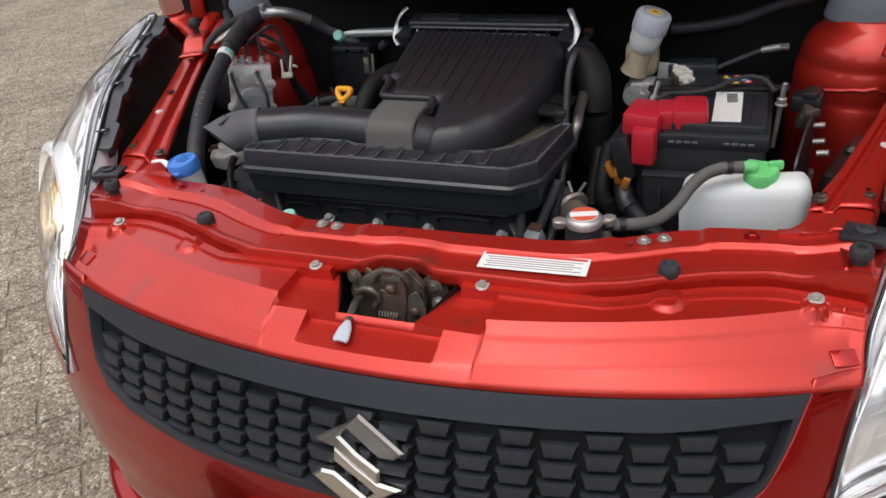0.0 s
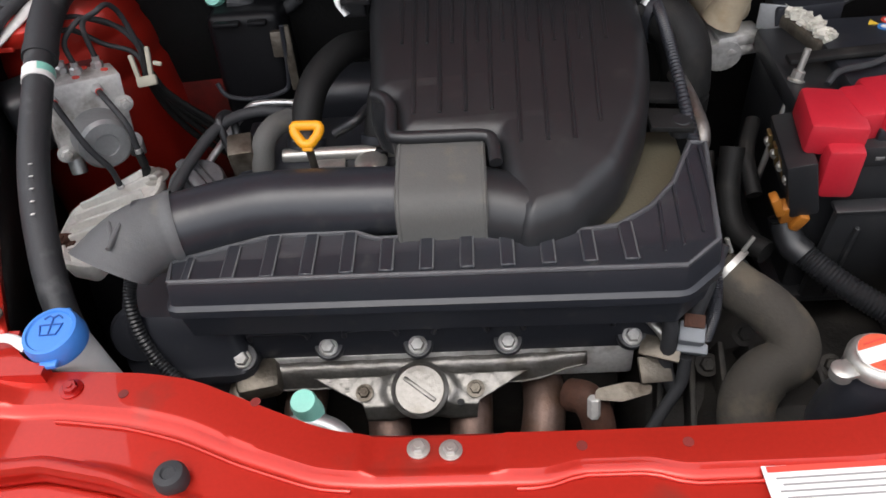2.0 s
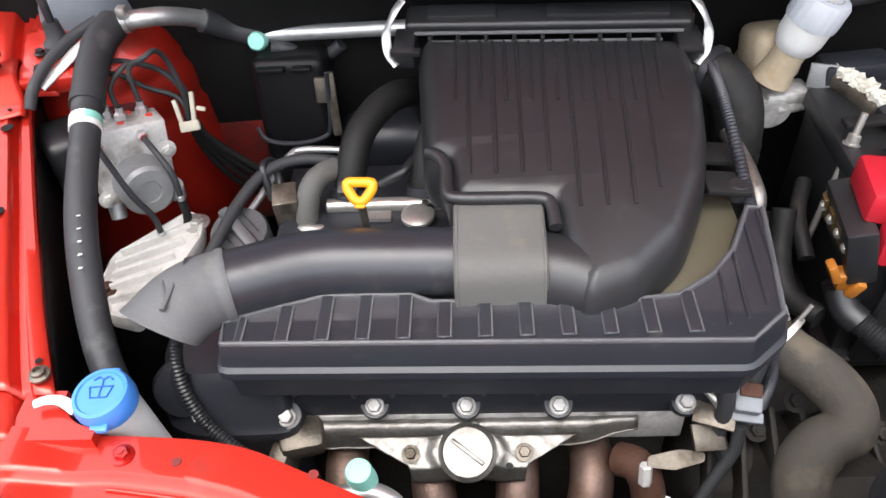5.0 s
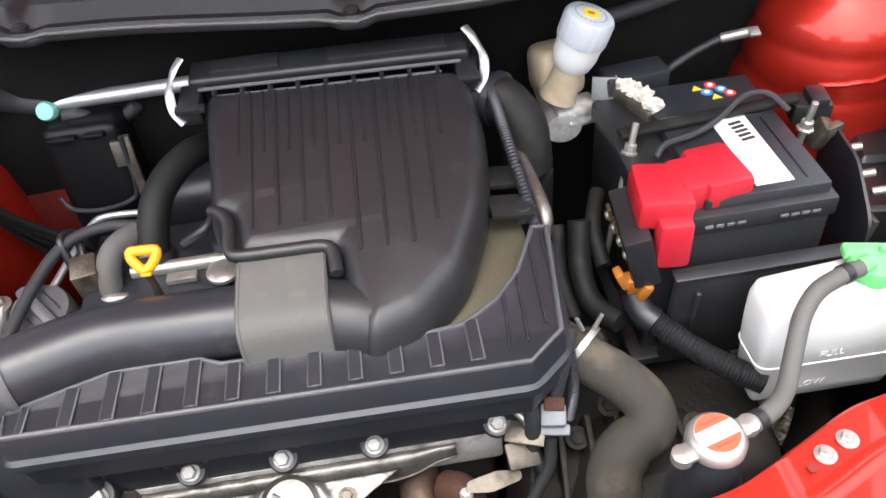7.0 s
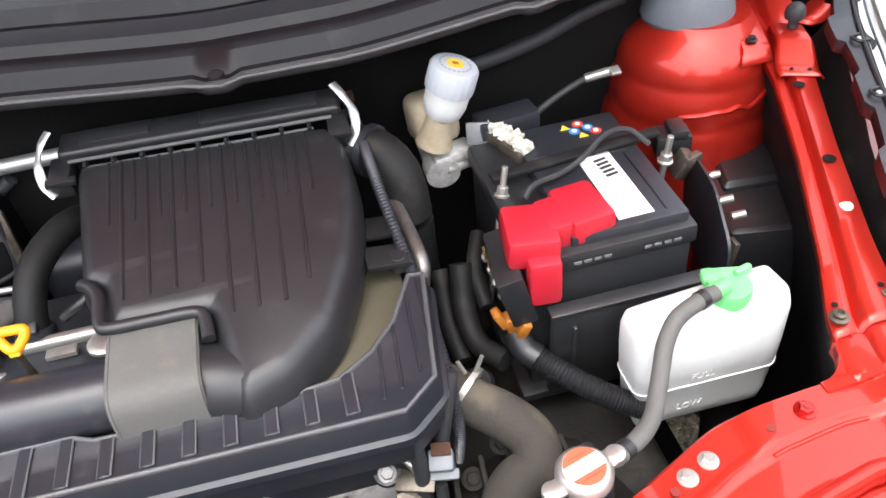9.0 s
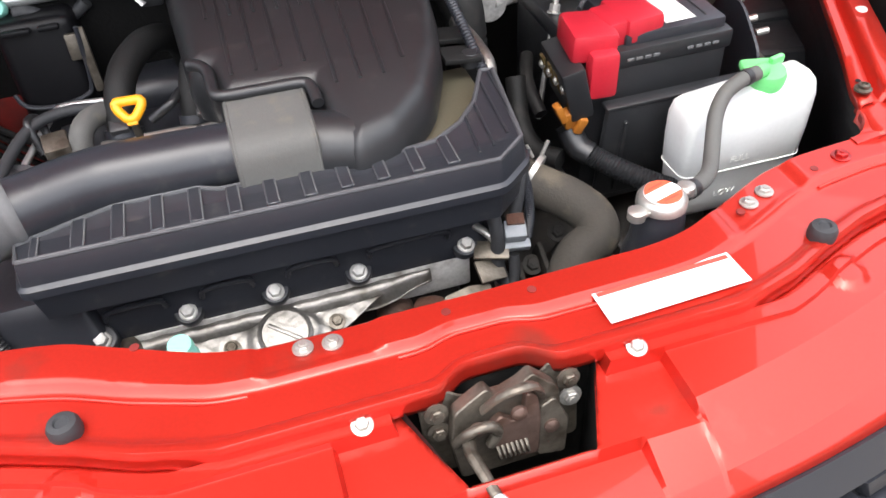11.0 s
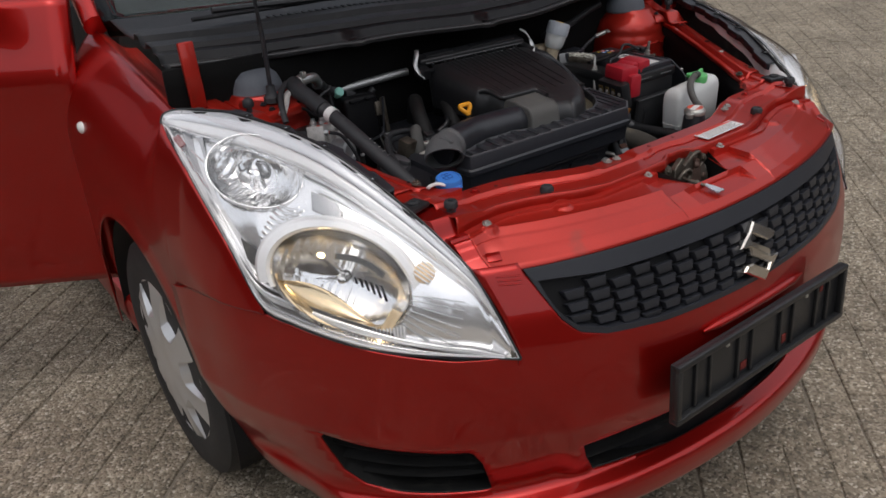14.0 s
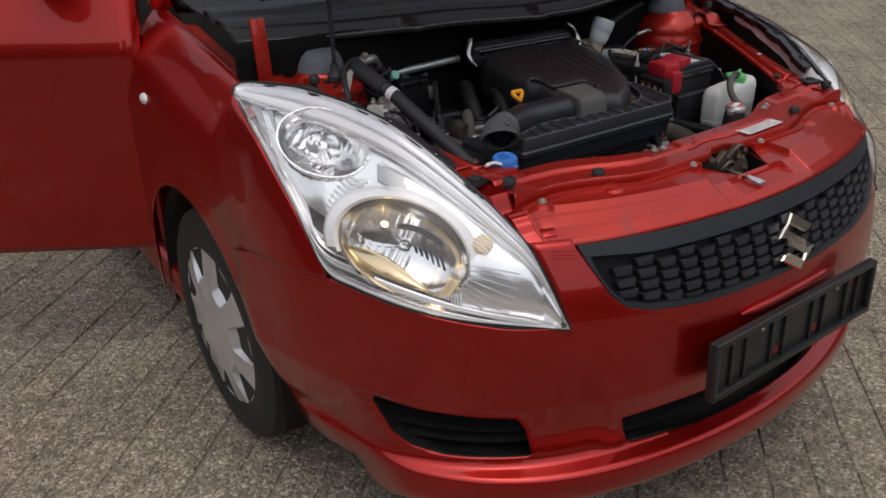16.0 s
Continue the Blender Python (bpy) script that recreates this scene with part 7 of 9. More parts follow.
def build_air_box():
    a = thing("air_filter_box", (-0.06, 0.62, 0.70), "ribbed black plastic air filter box with a curved corner", "air box")
    back = round_poly([(-0.188, 0.792), (0.072, 0.775), (0.084, 0.755), (0.086, 0.700), (0.080, 0.650), (0.067, 0.595), (0.040, 0.535), (0.000, 0.496), (-0.050, 0.478), (-0.060, 0.520), (-0.070, 0.571), (-0.153, 0.576), (-0.160, 0.622), (-0.178, 0.632)], 0.016, 4)
    bm = mesh()
    prism(bm, back, [(0.800, 0.004), (lambda x, y: box_top(x, y) - 0.045, 0), (lambda x, y: box_top(x, y) - 0.028, 0.001), (lambda x, y: box_top(x, y) - 0.013, 0.005), (lambda x, y: box_top(x, y) - 0.004, 0.011), (lambda x, y: box_top(x, y), 0.020)])
    shell = part("upper_shell", bm, BLACK, a)
    for k in range(17):
        f = k / 16
        p0 = Vector((-0.148 + 0.193 * f, 0.773 - 0.013 * f, 0))
        if k % 2:
            n = k // 2
            p1 = Vector((-0.135 + 0.0227 * n, 0.602 - 0.038 * smooth((n - 3) / 1.0) + 0.017 * (n == 7), 0))
        else:
            p1 = Vector((p0.x + 0.0005 - 0.0040 * f, 0.692 - 0.010 * f, 0))
        bm = mesh()
        rod(bm, (p0.x, p0.y, box_top(p0.x, p0.y) + 0.0002), (p1.x, p1.y, box_top(p1.x, p1.y) - 0.0002), 0.0019, 8)
        part("rib", bm, BLACK, shell)
    # ridge round the notch
    bm = mesh()
    tube(bm, [(-0.172, 0.634, 0.862), (-0.163, 0.626, 0.864), (-0.156, 0.612, 0.862), (-0.1545, 0.585, 0.856), (-0.146, 0.578, 0.855), (-0.11, 0.576, 0.855), (-0.076, 0.574, 0.855), (-0.068, 0.566, 0.853), (-0.066, 0.545, 0.848)], 0.0058, 5, 12)
    part("ridge", bm, BLACK, shell)
    # outlet boss beside the sleeve
    bm = mesh()
    tube(bm, [(-0.085, 0.534, 0.812), (-0.052, 0.524, 0.811), (-0.035, 0.516, 0.811)], lambda t: 0.034 - 0.002 * t, 6, 22)
    part("outlet", bm, BLACK, shell)
    # rear cover rail with bright edge and clips
    m = at(-0.056, 0.792, 0.8955, 10, 0, -3.6)
    rail = part("rear_cover", box(mesh(), (0.285, 0.034, 0.016), m @ at(0, 0.012, 0.000), 0.005, 3), BLACK, a)
    bm = mesh()
    box(bm, (0.12, 0.02, 0.006), m @ at(0.060, 0.014, 0.008), 0.002)
    box(bm, (0.07, 0.02, 0.006), m @ at(-0.085, 0.014, 0.008), 0.002)
    part("hump", bm, BLACK, rail)
    bm = mesh()
    rod(bm, m @ Vector((-0.132, -0.010, 0.001)), m @ Vector((0.132, -0.010, 0.001)), 0.0020, 8)
    part("edge_bead", bm, GREY_PLASTIC, rail)
    bm = mesh()
    rod(bm, m @ Vector((-0.118, -0.016, -0.005)), m @ Vector((0.112, -0.016, -0.005)), 0.0016, 8)
    part("edge_bead", bm, GREY_PLASTIC, rail)
    for k in range(9):
        part("tooth", box(mesh(), (0.004, 0.010, 0.008), m @ at(-0.116 + 0.028 * k, -0.014, -0.003), 0.001), BLACK, rail)
    for s, x in ((-1, -0.148), (1, 0.143)):
        bm = mesh()
        tube(bm, [m @ Vector((x - s * 0.004, 0.010, 0.026)), m @ Vector((x + s * 0.004, -0.002, 0.020)), m @ Vector((x + s * 0.012, -0.012, 0.004)), m @ Vector((x + s * 0.010, -0.026, -0.010)), m @ Vector((x + s * 0.002, -0.034, -0.020))], 0.0048, 6, 8, flat=0.4)
        part("clip", bm, ALU_PIPE, rail, "bright spring clip")
        bm = mesh()
        box(bm, (0.022, 0.036, 0.024), m @ at(x - s * 0.006, -0.014, -0.014), 0.003)
        box(bm, (0.030, 0.008, 0.006), m @ at(x - s * 0.008, -0.030, -0.006), 0.001)
        part("lug", bm, BLACK, rail)
    # side brackets
    for y in (0.625, 0.670):
        part("bracket", box(mesh(), (0.040, 0.030, 0.006), at(0.094, y, 0.822, 0, 6, 0), 0.001), BLACK_DULL, shell)
    bm = mesh()
    box(bm, (0.15, 0.15, 0.042), at(0.030, 0.570, 0.776), 0.004)
    part("cam_plate", bm, OLIVE, a, "olive-brown plate below the box")
    # resonator in front
    r = thing("air_resonator", (-0.11, 0.5, 0.74), "long black ribbed intake resonator in front of the air box", "air resonator")
    outline = [(-0.339, 0.457), (0.078, 0.449), (0.111, 0.478), (0.129, 0.609), (0.106, 0.612), (0.096, 0.590), (0.080, 0.556), (0.056, 0.527), (0.028, 0.508), (-0.013, 0.503), (-0.167, 0.507), (-0.186, 0.516), (-0.257, 0.517), (-0.343, 0.490)]
    bm = mesh()
    prism(bm, round_poly(outline, 0.005, 2), [(0.742, 0.006), (0.772, 0.002), (0.776, -0.004), (0.784, -0.004), (0.787, 0.000), (0.806, 0.003), (0.8105, 0.005), (0.8095, 0.0065)])
    lid = part("housing", bm, BLACK_SATIN, r)
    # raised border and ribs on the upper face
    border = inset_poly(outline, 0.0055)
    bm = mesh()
    # the rim's highlight is drawn as a grey line all round
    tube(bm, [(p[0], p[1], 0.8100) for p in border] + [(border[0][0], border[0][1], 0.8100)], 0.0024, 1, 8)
    part("border", bm, DARK_GREY, lid, "grey border highlight")
    for k in range(12):
        x0 = -0.324 + 0.0322 * k
        w = 0.0105 if k else 0.006
        y1 = lerp([(-0.33, 0.486), (-0.257, 0.5105), (-0.19, 0.5095), (-0.165, 0.5005), (-0.013, 0.4965), (0.03, 0.502), (0.06, 0.524)], x0 + w / 2)
        bm = mesh()
        box(bm, (w, y1 - 0.4625, 0.0036), at(x0 + w / 2, (y1 + 0.4625) / 2, 0.8102), 0.0010, 1)
        part("rib", bm, BLACK_SATIN, lid)
        # highlights along the rib edges drawn as pale rods, brighter on the right
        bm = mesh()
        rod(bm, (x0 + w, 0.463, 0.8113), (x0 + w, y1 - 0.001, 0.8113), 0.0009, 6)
        part("rib_edge", bm, GREY_PLASTIC, lid, "pale edge highlight")
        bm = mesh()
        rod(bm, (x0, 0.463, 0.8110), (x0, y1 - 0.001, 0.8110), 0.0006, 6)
        part("rib_edge", bm, DARK_GREY, lid, "grey edge line")
    for x, y0, y1 in ((0.062, 0.470, 0.530), (0.078, 0.476, 0.555), (0.096, 0.490, 0.585), (0.110, 0.50, 0.60)):
        bm = mesh()
        rod(bm, (x, y0, 0.8100), (x + 0.006, y1, 0.8100), 0.0016, 6)
        part("rib", bm, BLACK_SATIN, lid)
    bm = mesh()
    lathe(bm, [(0.010, 0), (0.010, 0.012), (0.008, 0.015), (0, 0.015)], at(0.104, 0.622, 0.810), 18)
    part("stud", bm, BLACK, lid)
    # intake duct, elbow and rubber sleeve
    d = thing("intake_duct", (-0.3, 0.5, 0.78), "smooth black intake tube with a grey elbow", "intake duct")
    bm = mesh()
    tube(bm, [(-0.365, 0.508, 0.822), (-0.330, 0.518, 0.821), (-0.285, 0.534, 0.820), (-0.255, 0.540, 0.819), (-0.20, 0.540, 0.818), (-0.15, 0.540, 0.816), (-0.08, 0.538, 0.814)], lambda t: 0.0295 + 0.001 * t, 8, 28)
    part("tube", bm, BLACK_SATIN, d)
    bm = mesh()
    line = curve_points([(-0.334, 0.517, 0.821), (-0.348, 0.512, 0.821), (-0.362, 0.503, 0.820), (-0.374, 0.490, 0.819), (-0.384, 0.474, 0.818)], 5)
    prof_r = [0.0395, 0.0405, 0.0405, 0.0385, 0.0385, 0.039, 0.0395, 0.040, 0.040, 0.0405, 0.0405, 0.041, 0.041, 0.0415, 0.0415, 0.042, 0.042, 0.0425, 0.0425, 0.043, 0.043]
    rings = []
    for inner in (0, 1):
        seq = range(len(line)) if not inner else reversed(range(4, len(line)))
        for k in seq:
            p = line[k]
            t = (line[min(k + 1, len(line) - 1)] - line[max(k - 1, 0)]).normalized()
            side_v = t.cross(Vector((0, 0, 1))).normalized()
            up_v = side_v.cross(t)
            rad = prof_r[k] * 0.97 - (0.004 if inner else 0)
            grow = 1.0 + 0.05 * smooth((k - 10) / 10)
            lean = 0.45 * smooth((k - 6) / 12)
            rings.append([bm.verts.new(p + t * (lean * rad * 0.82 * math.sin(a)) + rad * 0.82 * (side_v * math.cos(a) * grow + up_v * math.sin(a) * (1 - 0.25 * smooth((k - 10) / 10)))) for a in (j * math.tau / 32 for j in range(32))])
    for q, w in zip(rings, rings[1:]):
        for j in range(32):
            bm.faces.new((q[j], q[(j + 1) % 32], w[(j + 1) % 32], w[j]))
    elbow = part("elbow", bm, GREY_PLASTIC, d, "grey plastic intake elbow open at the front")
    for k in range(2):
        bm = mesh()
        tube(bm, [(-0.386 + 0.012 * k, 0.512 - 0.008 * k, 0.832), (-0.378 + 0.010 * k, 0.494, 0.849), (-0.371, 0.476 - 0.010 * k, 0.847)], 0.0022, 5, 8)
        part("rib", bm, GREY_PLASTIC, elbow)
    s = thing("rubber_sleeve", (-0.11, 0.53, 0.78), "grey rubber sleeve clamped round the intake tube", "sleeve")
    bm = mesh()
    pts = round_poly([(-0.044, -0.045), (0.043, -0.045), (0.047, 0.036), (-0.036, 0.028)], 0.020, 6)
    prism(bm, [(p[0], p[1]) for p in pts], [(-0.0375, 0.0015), (-0.036, 0), (0.036, 0), (0.0375, 0.0015)], Matrix.Translation((-0.112, 0.5365, 0.818)) @ Matrix(((0, 0, 1, 0), (1, 0, 0, 0), (0, 1, 0, 0), (0, 0, 0, 1))))
    band = part("band", bm, SLEEVE, s)
    for x in (-0.147, -0.077):
        bm = mesh()
        edge = [(x, 0.5365 + p[0], 0.818 + p[1]) for p in inset_poly(list(pts), 0.0006)]
        tube(bm, edge + [edge[0]], 0.0016, 1, 6)
        part("edge_bead", bm, SLEEVE, band)
    # hose between air box and throttle, seen beside the wiring
    h = thing("throttle_hose", (0.13, 0.74, 0.8), "black ribbed rubber throttle hose", "hose")
    bm = mesh()
    tube(bm, [(0.085, 0.775, 0.850), (0.103, 0.768, 0.851), (0.122, 0.750, 0.842), (0.131, 0.735, 0.820), (0.133, 0.728, 0.780), (0.134, 0.730, 0.70)], 0.026, 8, 20, 0.0006, 5)
    part("tube", bm, BLACK_DULL, h)
    bm = mesh()
    tube(bm, [(0.104, 0.7655, 0.852), (0.110, 0.760, 0.8515)], 0.0285, 1, 20)
    part("clamp", bm, BLACK_SATIN, h)


build_air_box()


# ---- washer filler, hoses, brake unit ----
def build_left_side():
    w = thing("washer_filler", (-0.417, 0.415, 0.74), "bright blue windscreen washer filler cap on a white neck", "filler cap")
    m = at(-0.417, 0.420, 0.798, 6, -4, 0) @ Matrix.Diagonal((0.95, 0.95, 1, 1))
    bm = mesh()
    lathe(bm, [(0.020, -0.09), (0.022, -0.03), (0.0225, -0.012), (0.0235, -0.010), (0.0235, -0.002), (0.0, -0.002)], m, 32)
    part("neck", bm, WHITE, w, "milky white filler neck")
    bm = mesh()
    lathe(bm, [(0.0240, -0.008), (0.0250, -0.004), (0.0245, 0.006), (0.0225, 0.0105), (0.0195, 0.011), (0.0185, 0.0095), (0.0, 0.010)], m, 40)
    cap = part("cap", bm, BLUE, w)
    for sx, sy, a in ((0.002, -0.0235, 0), (-0.002, 0.023, 0)):
        bm = mesh()
        box(bm, (0.016, 0.012, 0.005), m @ at(sx, sy, 0.000, 0, 0, a), 0.002)
        part("tab", bm, BLUE, cap)
    bm = mesh()
    mm = m @ at(0, 0.002, 0.0103)
    tube(bm, [mm @ Vector((-0.010, 0.004, 0)), mm @ Vector((0.010, 0.004, 0)), mm @ Vector((0.007, -0.006, 0)), mm @ Vector((-0.007, -0.006, 0)), mm @ Vector((-0.010, 0.004, 0))], 0.0007, 1, 6)
    rod(bm, mm @ Vector((0, -0.006, 0)), mm @ Vector((0, 0.010, 0)), 0.0007, 6)
    tube(bm, [mm @ Vector((-0.008, 0.010, 0)), mm @ Vector((-0.004, 0.013, 0)), mm @ Vector((0.0, 0.011, 0)), mm @ Vector((0.004, 0.013, 0)), mm @ Vector((0.008, 0.010, 0))], 0.0007, 4, 6)
    part("washer_symbol", bm, BLUE_DARK, cap)
    bm = mesh()
    tube(bm, [(-0.434, 0.408, 0.802), (-0.446, 0.414, 0.806), (-0.458, 0.415, 0.806), (-0.467, 0.412, 0.805)], lambda t: 0.0048 - 0.001 * t, 5, 10, flat=0.6)
    part("strap", bm, WHITE, w)
    # thick suction hose with its printed band
    h = thing("air_conditioning_hose", (-0.48, 0.6, 0.75), "thick black rubber air conditioning hose with a printed band", "hose")
    bm = mesh()
    tube(bm, [(-0.500, 0.800, 0.912), (-0.503, 0.765, 0.906), (-0.499, 0.715, 0.893), (-0.491, 0.669, 0.878), (-0.480, 0.590, 0.845), (-0.465, 0.530, 0.812), (-0.447, 0.480, 0.775), (-0.430, 0.450, 0.72), (-0.42, 0.44, 0.65)], 0.0138, 10, 20)
    part("tube", bm, RUBBER, h)
    bm = mesh()
    tube(bm, [(-0.497, 0.805, 0.913), (-0.503, 0.775, 0.908), (-0.501, 0.735, 0.899), (-0.496, 0.695, 0.886)], lambda t: 0.0165 - 0.0008 * (t > 0.45) + 0.0008 * (t > 0.9), 8, 20)
    part("outer_sleeve", bm, RUBBER, h)
    bm = mesh()
    tube(bm, [(-0.4935, 0.680, 0.8813), (-0.4905, 0.666, 0.8771)], 0.0148, 1, 20)
    band = part("band", bm, LABEL, h, "white band with green print")
    bm = mesh()
    tube(bm, [(-0.4936, 0.6795, 0.8812), (-0.4915, 0.671, 0.8786)], 0.0151, 1, 20)
    bmesh.ops.delete(bm, geom=[v for v in bm.verts if v.co.x < -0.492], context="VERTS")
    part("print", bm, TEAL, band)
    for k in range(5):
        y, z = 0.575 - 0.011 * k, 0.8555 - 0.0052 * k
        part("printed_mark", box(mesh(), (0.003, 0.005, 0.0005), at(-0.4735 + 0.0024 * k, y, z - 0.0030, -25, 8, 10), 0.0001, 1), LABEL, h)
    p = thing("air_conditioning_pipe", (-0.4, 0.86, 0.85), "bare aluminium air conditioning pipe with a mint-green cap", "pipe")
    bm = mesh()
    tube(bm, [(-0.496, 0.803, 0.915), (-0.470, 0.803, 0.918), (-0.447, 0.815, 0.914), (-0.425, 0.845, 0.895), (-0.405, 0.866, 0.874), (-0.385, 0.872, 0.862)], 0.0095, 8, 16)
    part("bend", bm, ALU_PIPE, p)
    bm = mesh()
    tube(bm, [(-0.422, 0.850, 0.890), (-0.400, 0.868, 0.870), (-0.370, 0.872, 0.858)], 0.013, 6, 16)
    part("rubber_joint", bm, RUBBER, p)
    bm = mesh()
    tube(bm, [(-0.372, 0.872, 0.858), (-0.30, 0.866, 0.862), (-0.195, 0.856, 0.868)], 0.0085, 6, 16)
    part("straight", bm, ALU_PIPE, p)
    bm = mesh()
    lathe(bm, [(0.0105, -0.012), (0.0108, 0.006), (0.009, 0.010), (0, 0.0105)], at(-0.370, 0.862, 0.856, 62, 0, 0), 22)
    part("cap", bm, TEAL, p, "mint-green valve cap")
    bm = mesh()
    tube(bm, [(-0.484, 0.803, 0.9165), (-0.479, 0.8035, 0.917)], 0.0125, 1, 18)
    clamp = part("clamp", bm, STEEL, p)
    part("screw", box(mesh(), (0.010, 0.012, 0.012), at(-0.479, 0.795, 0.930), 0.002), STEEL, clamp)
    bm = mesh()
    tube(bm, [(-0.510, 0.79, 0.908), (-0.528, 0.778, 0.902), (-0.540, 0.762, 0.894), (-0.550, 0.750, 0.888), (-0.560, 0.738, 0.882)], 0.0078, 10, 12, flat=0.5)
    part("ground_strap", bm, ALU, p)
    bm = mesh()
    tube(bm, [(-0.512, 0.805, 0.918), (-0.535, 0.785, 0.910), (-0.552, 0.755, 0.900), (-0.562, 0.730, 0.887), (-0.566, 0.715, 0.872)], 0.0058, 6, 10)
    part("lead", bm, RUBBER, p)
    # front service pipe with its cap
    q = thing("service_valve_pipe", (-0.22, 0.385, 0.72), "bent aluminium service pipe with a mint-green cap", "pipe")
    bm = mesh()
    tube(bm, [(-0.250, 0.372, 0.728), (-0.236, 0.374, 0.732), (-0.220, 0.378, 0.730), (-0.200, 0.372, 0.722), (-0.186, 0.355, 0.705)], 0.0085, 8, 14)
    part("tube", bm, ALU_PIPE, q)
    bm = mesh()
    lathe(bm, [(0.012, -0.022), (0.012, -0.016), (0.0105, -0.014), (0.0108, 0.0), (0.0095, 0.004), (0, 0.005)], at(-0.224, 0.381, 0.754, 12, 0, 0), 24)
    part("cap", bm, TEAL, q)
    # anti-lock brake unit
    a = thing("brake_hydraulic_unit", (-0.48, 0.72, 0.72), "aluminium brake hydraulic unit with a round motor", "brake unit")
    m = at(-0.475, 0.700, 0.807, -6, 9, 34.6) @ Matrix.Diagonal((0.93, 0.93, 0.93, 1))
    body = part("valve_block", box(mesh(), (0.080, 0.040, 0.088), m @ at(0, 0.024, 0.004), 0.003), ALU, a)
    bm = mesh()
    lathe(bm, [(0.031, -0.004), (0.031, 0.010), (0.0295, 0.014), (0.029, 0.030), (0.025, 0.034), (0.013, 0.035), (0.012, 0.033), (0.0, 0.033)], m @ at(0.002, 0.004, -0.016, 90, 0, 0), 40)
    part("motor", bm, CAP_GREY_DARK, a, "round grey pump motor")
    part("control_box", box(mesh(), (0.078, 0.045, 0.080), m @ at(-0.002, 0.066, 0.002), 0.006), BLACK, a)
    tops = ((0.000, 0.028), (0.024, 0.034), (-0.026, 0.034), (-0.012, 0.040))
    for x, y in tops:
        bm = mesh()
        lathe(bm, [(0.0068, 0), (0.0068, 0.007), (0.0042, 0.009), (0.0042, 0.014), (0, 0.014)], m @ at(x, y, 0.047), 6)
        part("union", bm, ALU_PIPE, body)
    for x, y in ((-0.030, 0.020), (-0.004, 0.016), (0.028, 0.022), (0.010, 0.040)):
        bm = mesh()
        lathe(bm, [(0.0040, 0), (0.0040, 0.0012), (0, 0.0012)], m @ at(x, y, 0.048), 12)
        part("paint_mark", bm, INK_RED, body)
    for x, z in ((-0.035, 0.034), (0.012, 0.036)):
        bm = mesh()
        lathe(bm, [(0.0062, 0), (0.0062, 0.008), (0.004, 0.010), (0, 0.010)], m @ at(x, 0.004, z, 90, 0, 0), 6)
        part("union", bm, ALU_PIPE, body)
        bm = mesh()
        lathe(bm, [(0.0040, 0), (0.0040, 0.0012), (0, 0.0012)], m @ at(x, -0.006, z, 90, 0, 0), 12)
        part("paint_mark", bm, INK_RED, body)
    for x, z in ((-0.036, -0.030), (0.036, -0.034), (0.036, 0.012)):
        bolt("bolt", m @ Vector((x, 0.005, z)), m.to_3x3() @ Vector((0, -1, 0)), 0.0062, a, ALU)
    for x, z in ((-0.028, -0.050), (0.040, -0.046)):
        bm = mesh()
        rod(bm, m @ Vector((x, 0.016, z + 0.01)), m @ Vector((x, 0.010, z - 0.010)), 0.0085, 14)
        part("mounting_stud", bm, ALU_PIPE, a)
    front = [[(-0.035, -0.006, 0.034), (-0.032, -0.030, 0.026), (-0.020, -0.046, -0.006), (-0.004, -0.048, -0.036), (0.002, -0.042, -0.062)],
             [(0.012, -0.006, 0.036), (0.016, -0.026, 0.028), (0.026, -0.040, 0.004), (0.030, -0.042, -0.026)]]
    for pts in front:
        bm = mesh()
        tube(bm, [m @ Vector(v) for v in pts], 0.0032, 8, 10)
        line = part("brake_line", bm, RUBBER, a)
        p, q = m @ Vector(pts[-1]), m @ Vector(pts[-2])
        part("end_cap", rod(mesh(), p + (q - p) * 0.1, p - (q - p) * 0.10, 0.0040, 10), ALU_PIPE, line)
    bm = mesh()
    tube(bm, [m @ Vector(v) for v in ((0.030, -0.041, -0.028), (0.034, -0.038, -0.055), (0.030, -0.030, -0.085))], 0.0046, 6, 10)
    part("brake_hose", bm, BLACK_DULL, a)
    t0, t1 = m @ Vector((0.0, 0.028, 0.058)), m @ Vector((0.024, 0.034, 0.058))
    rear = [[t1, (t1.x - 0.002, t1.y + 0.006, 0.888), (-0.452, 0.748, 0.904), (-0.443, 0.760, 0.905), (-0.439, 0.771, 0.886), (-0.434, 0.772, 0.850), (-0.437, 0.772, 0.815)],
            [t0, (t0.x - 0.004, t0.y + 0.006, 0.878), (-0.481, 0.752, 0.890), (-0.472, 0.764, 0.890), (-0.455, 0.778, 0.874), (-0.438, 0.778, 0.850), (-0.436, 0.774, 0.815)],
            [(-0.520, 0.775, 0.884), (-0.495, 0.780, 0.885), (-0.470, 0.786, 0.874), (-0.450, 0.790, 0.860), (-0.436, 0.784, 0.842), (-0.434, 0.777, 0.815)],
            [(-0.520, 0.775, 0.872), (-0.498, 0.778, 0.870), (-0.474, 0.780, 0.852), (-0.449, 0.780, 0.842), (-0.438, 0.774, 0.832), (-0.438, 0.770, 0.812)]]
    for pts in rear:
        bm = mesh()
        tube(bm, pts, 0.0028, 8, 10)
        part("brake_line", bm, RUBBER, a)
    for k in range(4):
        bm = mesh()
        tube(bm, [(-0.438 + 0.002 * k, 0.772, 0.818), (-0.440 + 0.004 * k, 0.784, 0.785), (-0.438 + 0.010 * k, 0.800, 0.745), (-0.424 + 0.016 * k, 0.815, 0.700), (-0.40 + 0.016 * k, 0.83, 0.66)], 0.0040, 6, 8)
        part("sleeved_line", bm, BLACK_DULL, a)
